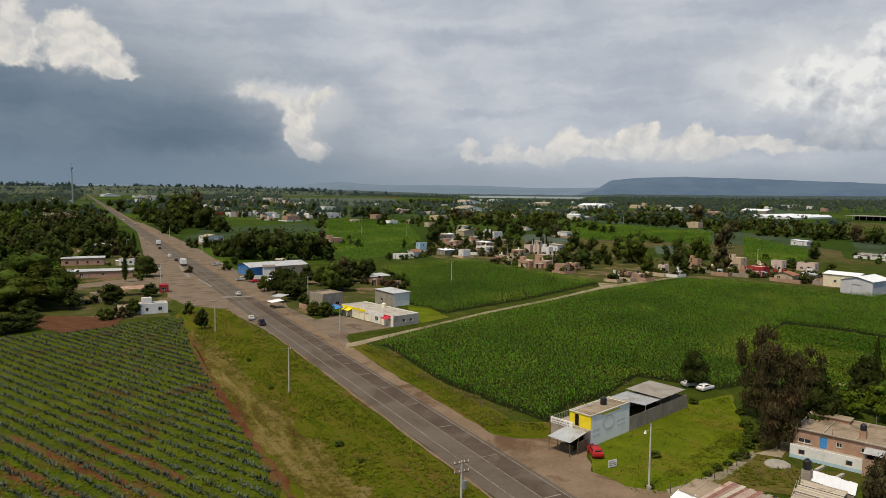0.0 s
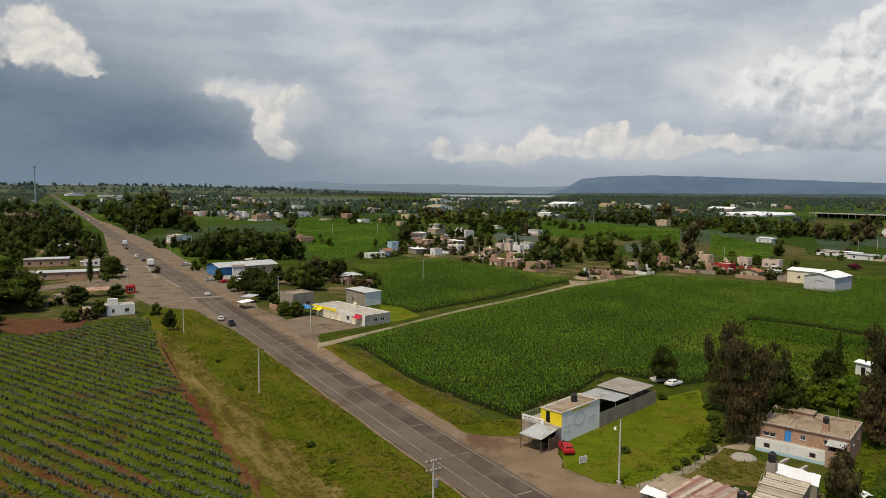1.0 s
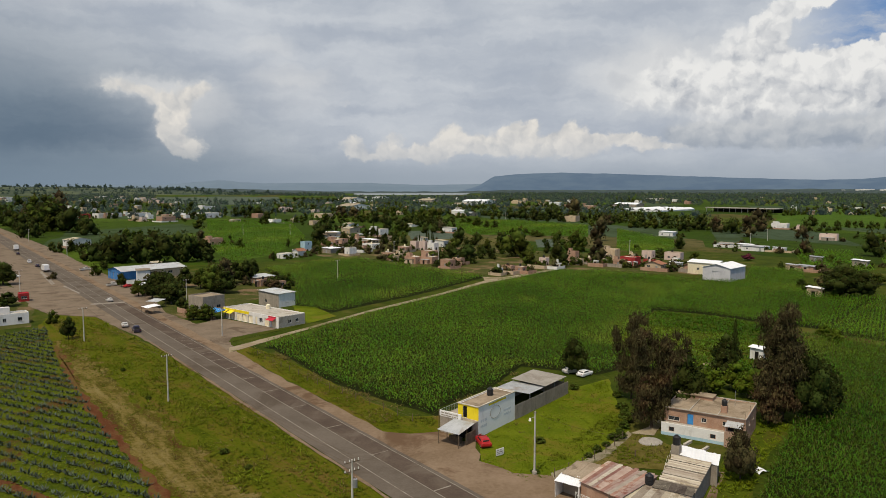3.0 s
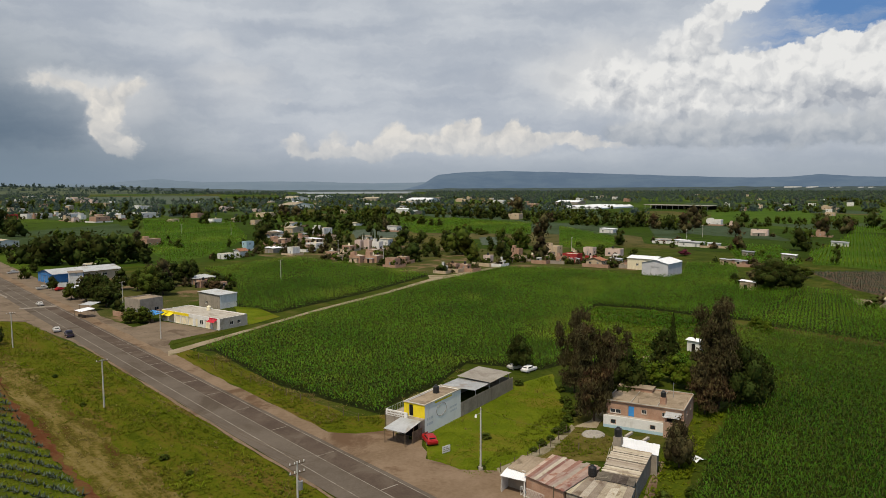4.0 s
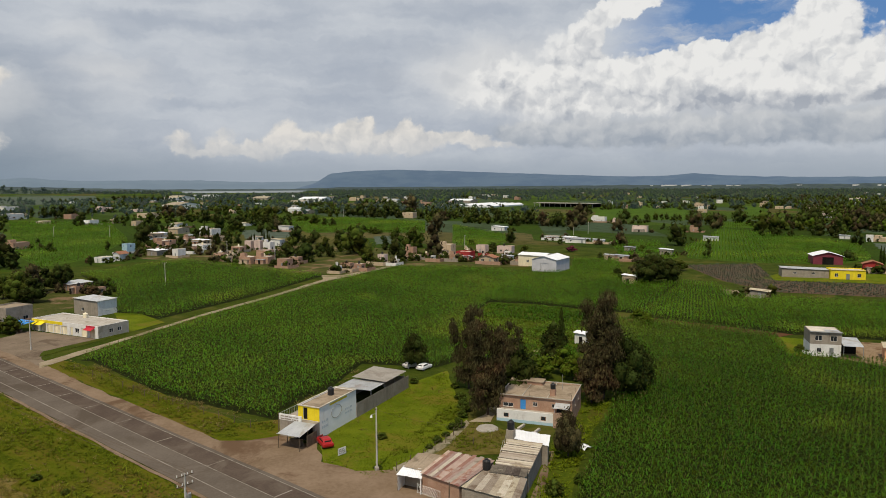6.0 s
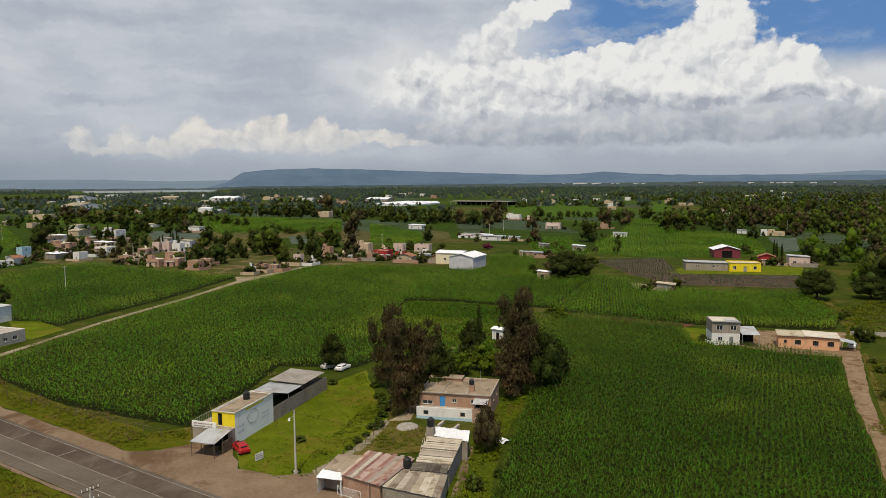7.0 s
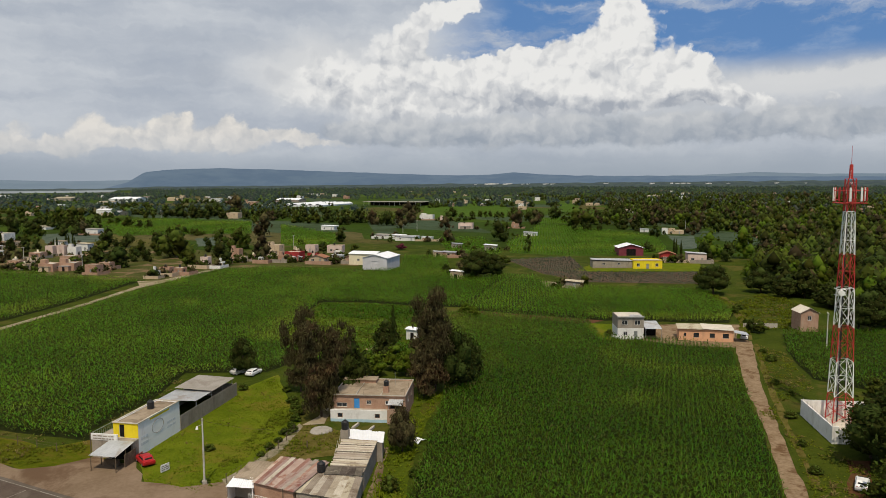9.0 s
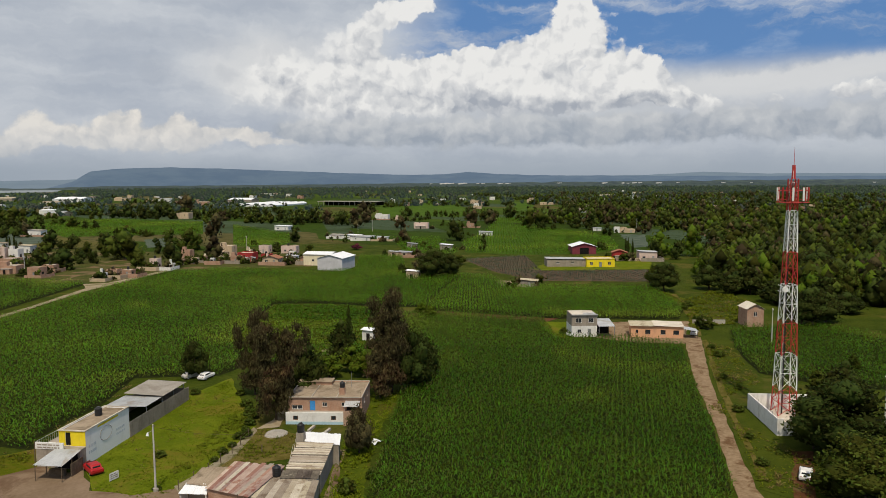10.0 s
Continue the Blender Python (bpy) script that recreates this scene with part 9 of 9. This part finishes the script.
for t in ((*(77.1, 147.6), 8.0, 4.0, "dark"), (*(71.6, 138.5), 6.5, 3.0, "dark"), (*(64.3, 129.3), 5.5, 3.4, "bright"), (*(70.5, 130.9), 6.5, 3.4, "bright"), (*(70.4, 125.8), 6.0, 3.0, "bright"), (*(64.7, 134.2), 4.5, 3.0, "bush"), (*(81.3, 152.0), 11.0, 1.0, "column"), (*(74.6, 139.7), 9.5, 0.9, "column"), (*(117.4, 173.4), 4.5, 2.6, "bright"), (*(117.1, 168.5), 4.0, 2.4, "bright"), (*(71.8, 190.4), 3.6, 2.2, "bush"), (*(41.6, 78.9), 3.0, 1.5, "bush"), (*(46.6, 80.9), 2.0, 1.2, "bush"), (*(63.8, 114.0), 4.0, 1.6, "bush"), (*(97.9, 38.2), 6.0, 3.5, "green"), (*(154.2, 66.8), 4.5, 1.8, "green"), (*(201.3, 366.2), 4.5, 4.0, "red"), (*(-153.6, 284.8), 12.0, 1.6, "column"), (*(-218.2, 415.8), 13.0, 2.0, "column"), (*(21.9, 94.8), 0.8, 0.8, "bush"), (*(25.2, 106.3), 1.2, 1.2, "bush"), (*(42.8, 114.6), 2.2, 1.4, "bush"), (*(38.7, 107.1), 1.6, 1.1, "bush"), (*(38.7, 134.4), 1.8, 1.2, "bush"), (*(187.4, 131.4), 3.0, 1.8, "bush"), (*(168.5, 110.4), 3.5, 2.2, "green"), (*(133.0, 129.8), 2.2, 1.6, "bush"), (*(-56.5, 389.5), 5.0, 2.0, "column")):
    plant_tree(*t)
for x, y, h in ((*(40.9, 111.6), 1.6), (*(39.2, 109.3), 1.2), (*(37.2, 106.5), 1.5), (*(35.2, 103.9), 1.1), (*(33.1, 101.8), 1.3), (*(31.1, 99.8), 1.0), (*(42.7, 116.5), 2.0), (*(43.9, 121.3), 1.8), (*(45.5, 128.7), 1.5), (*(149.7, 97.1), 1.5), (*(128.7, 80.5), 1.4), (*(112.2, 67.2), 1.8), (*(101.7, 58.8), 1.3), (*(93.4, 51.8), 1.6), (*(124.3, 74.5), 1.2), (*(144.2, 91.4), 2.0), (*(194.3, 134.7), 2.2), (*(175.5, 119.0), 2.0), (*(-43.7, 135.8), 1.0), (*(-23.5, 106.4), 1.2), (*(-18.7, 99.9), 1.0), (*(-56.0, 157.8), 1.0)):
    plant_tree(x, y, h, h * 0.8, "bush", "low dark green shrub in the grass")
for t in ((*(105.4, 50.6), 7.0, 4.2, "dark"), (*(105.3, 44.2), 8.0, 5.0, "dark"), (*(136.3, 60.8), 7.0, 4.0, "dark"), (*(136.5, 65.1), 4.0, 2.6, "green"), (*(-156.3, 245.1), 11.0, 7.5, "dark"), (*(-137.2, 219.4), 7.0, 4.5, "dark"), (*(-159.4, 216.7), 9.0, 7.0, "dark"), (*(-142.3, 204.5), 6.0, 5.0, "dark")):
    plant_tree(*t)


# ---- woods and houses of the plain ----
def far_woods(name, x, y, h, rng, per, mat, label, leaf=0.3, z0=0.0, spread=None):
    """Many crowns in one mesh: each several uneven lobes of leaf clumps round dark hearts, reaching almost to the ground."""
    n = len(x)
    m = 7 if per >= 40 else 4 if per >= 15 else 2
    r = h * rng.uniform(0.38, 0.7, n) if spread is None else spread
    a = rng.uniform(0, 2 * np.pi, (n, m))
    q = np.sqrt(rng.uniform(0.0, 1.0, (n, m))) * 0.62
    zc = (0.15 + 0.62 * ((np.arange(m) + rng.uniform(0.2, 0.8, (n, m))) / m) ** 1.5) * h[:, None]
    q *= 1.3 - 0.7 * zc / h[:, None]
    q[:, -1] *= 0.4
    k = rng.uniform(0.44, 0.62, (n, m))
    lobe = np.stack([x[:, None] + np.cos(a) * q * r[:, None], y[:, None] + np.sin(a) * q * r[:, None], zc + np.broadcast_to(np.asarray(z0, float), (n,))[:, None]], -1)
    wide = k * r[:, None]
    high = np.minimum(k * 0.62 * h[:, None], wide * 1.15)
    pick = rng.integers(0, m, (n, per))
    i = np.arange(n)[:, None]
    d = rng.normal(size=(n, per, 3))
    d /= np.linalg.norm(d, axis=2, keepdims=True)
    reach = np.stack([wide[i, pick], wide[i, pick], high[i, pick]], -1)
    c = lobe[i, pick] + d * reach * rng.uniform(0.7, 1.12, (n, per, 1))
    t = rng.normal(size=(n, per, 3))
    t /= np.linalg.norm(t, axis=2, keepdims=True)
    b = np.cross(d, t)
    s = (r[:, None] * leaf * rng.uniform(0.5, 1.35, (n, per)))[..., None]
    V = np.stack([c - t * s, c + b * s * 0.8, c + t * s, c - b * s * 0.8], 2).reshape(-1, 3)
    heart = np.array([(1, 0, 0), (0, 1, 0), (-1, 0, 0), (0, -1, 0), (0, 0, 1), (0, 0, -1)], float)
    C = heart * np.stack([wide, wide, high], -1)[:, :, None] * 0.76 * rng.uniform(0.8, 1.1, (n, m, 6, 1)) + lobe[:, :, None]
    faces = np.array([(0, 1, 4), (1, 2, 4), (2, 3, 4), (3, 0, 4), (1, 0, 5), (2, 1, 5), (3, 2, 5), (0, 3, 5)])
    F = np.concatenate([split_quads(n * per), (np.arange(n * m)[:, None, None] * 6 + faces + len(V)).reshape(-1, 3)])
    return tagged(mesh_object(name, np.concatenate([V, C.reshape(-1, 3)]), F, mat), label, "trees", kind="stuff")


OPEN = [MAIN, [(489.4, 584.6), (408.6, 402.5), (387.2, 335.3), (325.8, 274.0), (291.8, 263.2), (258.8, 282.3), (241.4, 312.6), (278.4, 364.7), (339.2, 417.7)], [(97.2, 868.0), (65.7, 590.8), (162.4, 531.9), (179.9, 413.7), (260.6, 593.9), (230.1, 752.7)], [(352.5, 954.6), (502.1, 832.1), (790.6, 1310.3), (563.4, 1524.6)], [(-55.0, 347.4), (-13.9, 420.8), (48.8, 303.4), (-14.5, 222.0), (-29.4, 235.3)], [(-224.7, 955.8), (-90.9, 870.5), (-48.9, 554.6), (-59.8, 412.2), (-79.4, 362.5), (-111.0, 463.4)], [(-243.6, 625.5), (-350.5, 900.7), (-215.1, 869.2), (-155.3, 627.3)], [(263.6, 651.9), (387.4, 504.3), (506.5, 414.9), (282.4, 214.1), (183.5, 128.6), (153.7, 199.6), (129.4, 293.9)], [(461.3, 942.5), (811.5, 796.3), (564.5, 553.5), (352.1, 719.4)], [(-717.8, 1119.9), (-1390.3, 2329.1), (-800.8, 1360.2), (-599.2, 947.2)], [(-1810.7, 3078.6), (-4966.0, 10604.8), (-1274.1, 2821.1), (-853.9, 1494.3)], [(246.4, 170.8), (222.6, 125.4), (175.0, 98.1), (160.7, 107.5)], [(-1161.3, 3860.4), (-164.7, 2928.8), (-104.2, 1854.1), (-626.7, 2082.2)]]


def scatter(seed, n, a0, a1, d0, d1, bias, cut, clear=True):
    rng = np.random.default_rng(seed)
    a = np.radians(rng.uniform(a0, a1, n))
    d = d0 * (d1 / d0) ** (rng.random(n) ** bias)
    x, y = d * np.sin(a), d * np.cos(a)
    k = np.array([noise.noise((p * 0.0065, q * 0.0065, seed)) + 0.7 * noise.noise((p * 0.02, q * 0.02, seed + 5)) for p, q in zip(x, y)]) > cut
    k &= ~((a > radians(-2.5)) & (a < radians(8.5)) & (d > 2700))
    off = x * 0.853 + y * 0.522
    k &= ~((off > 30) & (off < 75) & (x < 0))
    if clear:
        for poly in OPEN:
            k &= ~inside(x, y, poly)
    return x[k], y[k], rng


TONES = (("leaf", "green"), ("leaf_dark", "dark green"), ("leaf_brown", "brownish"), ("leaf_bright", "light green"))
# Distant foliage with air haze put in: dulled colour and faint bluish emission.
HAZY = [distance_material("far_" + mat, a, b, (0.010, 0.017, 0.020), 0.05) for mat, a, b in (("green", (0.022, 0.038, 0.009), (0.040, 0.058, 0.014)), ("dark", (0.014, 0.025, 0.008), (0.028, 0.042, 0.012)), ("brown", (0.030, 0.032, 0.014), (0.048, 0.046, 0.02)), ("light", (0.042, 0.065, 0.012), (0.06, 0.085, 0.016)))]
SHARE = (1.0, 1.0, 0.4, 0.3)
for i, (mat, word) in enumerate(TONES):
    f = SHARE[i]
    x, y, rng = scatter(300 + i, int(5600 * f), -36, 72, 900, 4200, 0.75, 0.12)
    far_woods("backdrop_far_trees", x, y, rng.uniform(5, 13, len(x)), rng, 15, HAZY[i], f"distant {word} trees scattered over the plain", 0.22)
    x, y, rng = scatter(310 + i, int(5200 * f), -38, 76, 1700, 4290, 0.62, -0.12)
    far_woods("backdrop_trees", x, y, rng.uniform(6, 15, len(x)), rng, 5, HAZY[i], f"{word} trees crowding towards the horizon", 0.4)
    x, y, rng = scatter(320 + i, int(400 * f), 56.5, 80, 262, 640, 1.0, -0.32)
    far_woods("east_woods", x, y, rng.uniform(5, 15, len(x)), rng, 100, mat, f"dense {word} woods east of the fields", 0.105)
    x, y, rng = scatter(330 + i, int(1250 * f), 43, 80, 560, 1900, 1.0, -0.2)
    far_woods("east_woods", x, y, rng.uniform(7, 15, len(x)), rng, 24, mat, f"dense {word} woods far east of the fields", 0.18)
    x, y, rng = scatter(340 + i, int(330 * f), -40, -25, 430, 1500, 0.9, -0.1)
    far_woods("west_woods", x, y, rng.uniform(6, 12, len(x)), rng, 70, mat, f"dense {word} trees west of the road", 0.15)


def hedgerows(seed):
    """Trees and shrubs along the edges of the far fields, which lie along and across the road."""
    rng = np.random.default_rng(seed)
    px, py = [], []
    for k in range(84):
        a, d = radians(rng.uniform(-22, 66)), 620 * (2000 / 620) ** rng.random()
        way = ALONG if k % 2 else ACROSS
        n = int(rng.uniform(6, 26))
        u = np.arange(n) * 7.0 + rng.normal(0, 2.2, n)
        px.append(d * math.sin(a) + way.x * u + rng.normal(0, 1.6, n))
        py.append(d * math.cos(a) + way.y * u + rng.normal(0, 1.6, n))
    x, y = np.concatenate(px), np.concatenate(py)
    off = x * 0.853 + y * 0.522
    k = ~((off > 30) & (off < 75) & (x < 0)) & (np.hypot(x, y) > 600)
    for poly in OPEN:
        k &= ~inside(x, y, poly)
    return x[k], y[k], rng


for i, mat in enumerate(("leaf", "leaf_dark")):
    x, y, rng = hedgerows(400 + i)
    far_woods("hedgerow_trees", x, y, rng.uniform(2.5, 9.5, len(x)) * np.clip(np.hypot(x, y) / 500, 0.7, 1.2), rng, 16, mat, "rows of trees and shrubs along the far fields", 0.22)
rng = np.random.default_rng(55)
for k, (d, f) in enumerate(((3905, 1.0), (3840, 0.8), (3780, 0.6), (3720, 0.32))):
    n = (520, 300, 240, 200)[k]
    aa = np.radians(np.clip(np.where(rng.random(n) < 0.55, rng.uniform(-38, -8, n), rng.choice(rng.uniform(-38, -10, 26), n) + rng.normal(0, 0.4, n)), -38, -8))
    top = np.interp(np.degrees(aa), [-37, -24, -17, -10], [36.0, 36.0, 26.0, 5.0])
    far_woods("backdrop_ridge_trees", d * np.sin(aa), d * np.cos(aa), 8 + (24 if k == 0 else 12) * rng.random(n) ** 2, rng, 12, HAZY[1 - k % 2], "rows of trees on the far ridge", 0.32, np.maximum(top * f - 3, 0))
x, y, rng = scatter(380, 420, -34, 66, 900, 2600, 0.9, -0.1)
for px, py in zip(x[:80], y[:80]):
    big = rng.random() < 0.15
    village_house(round(float(px)), round(float(py)), round(float(rng.uniform(12, 26) if big else rng.uniform(7, 12)), 1), round(float(rng.uniform(14, 34) if big else rng.uniform(7, 13)), 1), round(float(rng.uniform(2.8, 5.6)), 1), ("white", "tan", "brick", "white", "pink", "tan")[int(rng.integers(6))], "metal" if big else ("flat", "metal", "flat")[int(rng.integers(3))])
greenhouse = thing("greenhouse", *(483.2, 1113.0), 40, 0, "long white plastic greenhouses in rows", "greenhouse")
for k in range(5):
    g = boxed(-60, 60, -6.5 + k * 14, 6.5 + k * 14, 0, 2.2)
    part("side_wall", g, "sheet_white", greenhouse)
    bm = bmesh.new()
    for s in (-1, 1):
        q = [(-60, k * 14 + s * 6.8, 2.1), (60, k * 14 + s * 6.8, 2.1), (60, k * 14, 5.0), (-60, k * 14, 5.0)]
        sheet(bm, *(q if s < 0 else (q[1], q[0], q[3], q[2])), 3.0, 0.1)
    part("roof", bm, "sheet_white", greenhouse)
dark_canopy = thing("long_canopy", *(563.4, 1043.8), -55, 0, "long dark open-sided shade canopy", "canopy")
part("roof", boxed(-55, 55, -14, 14, 6.0, 6.8), "sheet_grey", dark_canopy)
for k in range(12):
    part("post", rods(((-53 + k * 9.6, -13, 0), (-53 + k * 9.6, -13, 6.0), 0.3)), "metal", dark_canopy)
# Near-black panel along the back puts in the shade below the roof.
part("shade_panel", boxed(-55, 55, 13.6, 14, 0, 5.99), "dark", dark_canopy)


# ---- more of the village, row by row ----
VILLAGE = [("brick", "flat"), ("tan", "flat"), ("pink", "flat"), ("white", "flat"), ("white", "flat"), ("tan", "metal"), ("brick", "metal"), ("grey", "flat"), ("tan", "flat"), ("white", "metal"), ("white", "tile")]
rnd = random.Random(77)
for x, y in ((-720.4, 1689.0), (-764.2, 1904.9), (-655.0, 1722.5), (-658.6, 1876.8), (-500.8, 1663.7), (-414.5, 1478.6), (-974.1, 1873.9), (-1119.5, 2234.7), (-412.1, 1232.4), (-342.4, 1077.3), (861.9, 560.2)):
    w, r = rnd.choice(VILLAGE)
    village_house(x, y, rnd.uniform(5, 9.5), rnd.uniform(5, 11), rnd.choice((2.7, 3.0, 3.2, 4.4, 5.6)), w, r, 46 + rnd.uniform(-14, 14))
    if rnd.random() < 0.75:
        plant_tree(x + rnd.uniform(-2, 9), y - rnd.uniform(3, 8), rnd.uniform(3, 6.5), rnd.uniform(1.6, 3.2), rnd.choice(("green", "dark", "bright", "bush", "column")))
for x, y, h, r in ((-163.8, 231.2, 15, 9), (-155.3, 238.6, 12, 8), (-130.3, 185.8, 5, 5), (-132.6, 181.6, 6, 6), (-134.1, 196.2, 4, 3), (-71.3, 249.1, 8, 5), (-80.7, 274.1, 9, 4.5), (-62.5, 283.0, 11, 4.5), (203.0, 96.1, 9, 6)):
    plant_tree(x, y, h, r, "dark" if x < -90 else None)
rng = np.random.default_rng(31)
for k in range(46):
    a, d = radians(rng.uniform(57, 76)), rng.uniform(215, 320)
    x, y = d * math.sin(a), d * math.cos(a)
    if not any(inside(np.array([x]), np.array([y]), p)[0] for p in OPEN):
        plant_tree(round(x, 1), round(y, 1), float(rng.uniform(6, 13)), float(rng.uniform(4, 7)))
for t in ((196.1, 96.3, 12.5, 7.0, "dark"), (-158.0, 220.2, 16.6, 9.8, "dark")):
    plant_tree(*t)
for i, (mat, word) in enumerate(TONES):
    T = np.array([t[:4] for t in FAR_TREES if t[4] == ("green", "dark", "brown", "bright")[i]], float)
    far_woods("distant_trees", T[:, 0], T[:, 1], T[:, 2], np.random.default_rng(71 + i), 200, mat, f"distant broad {word} trees between houses and fields", 0.12, 0.0, T[:, 3])
T = np.array(SHRUBS)
T = T[[not any(inside(T[k:k + 1, 0], T[k:k + 1, 1], p)[0] for p in OPEN[:3]) for k in range(len(T))]]
for i, (mat, word) in enumerate(TONES[:3]):
    far_woods("village_shrubs", T[i::3, 0], T[i::3, 1], T[i::3, 2], np.random.default_rng(81 + i), 44, mat, f"{word} shrubs and small trees among the houses", 0.17, 0.0, T[i::3, 3])
# white buildings of a far town
rng = np.random.default_rng(9)
bm = bmesh.new()
for az, spread, n in ((36.5, 0.9, 9), (41.0, 2.0, 5), (50.0, 3.0, 8), (60.0, 5.0, 5)):
    for _ in range(n):
        a, d = radians(az + rng.normal(0, spread)), rng.uniform(4178, 4196)
        w, h = rng.uniform(9, 44), rng.uniform(4, 8)
        box(bm, d * math.sin(a) - w / 2, d * math.sin(a) + w / 2, d * math.cos(a) - 5, d * math.cos(a) + 5, 6, 17 + h)
tagged(part("far_town", bm, "white"), "small white buildings of a far town", "buildings", kind="stuff")
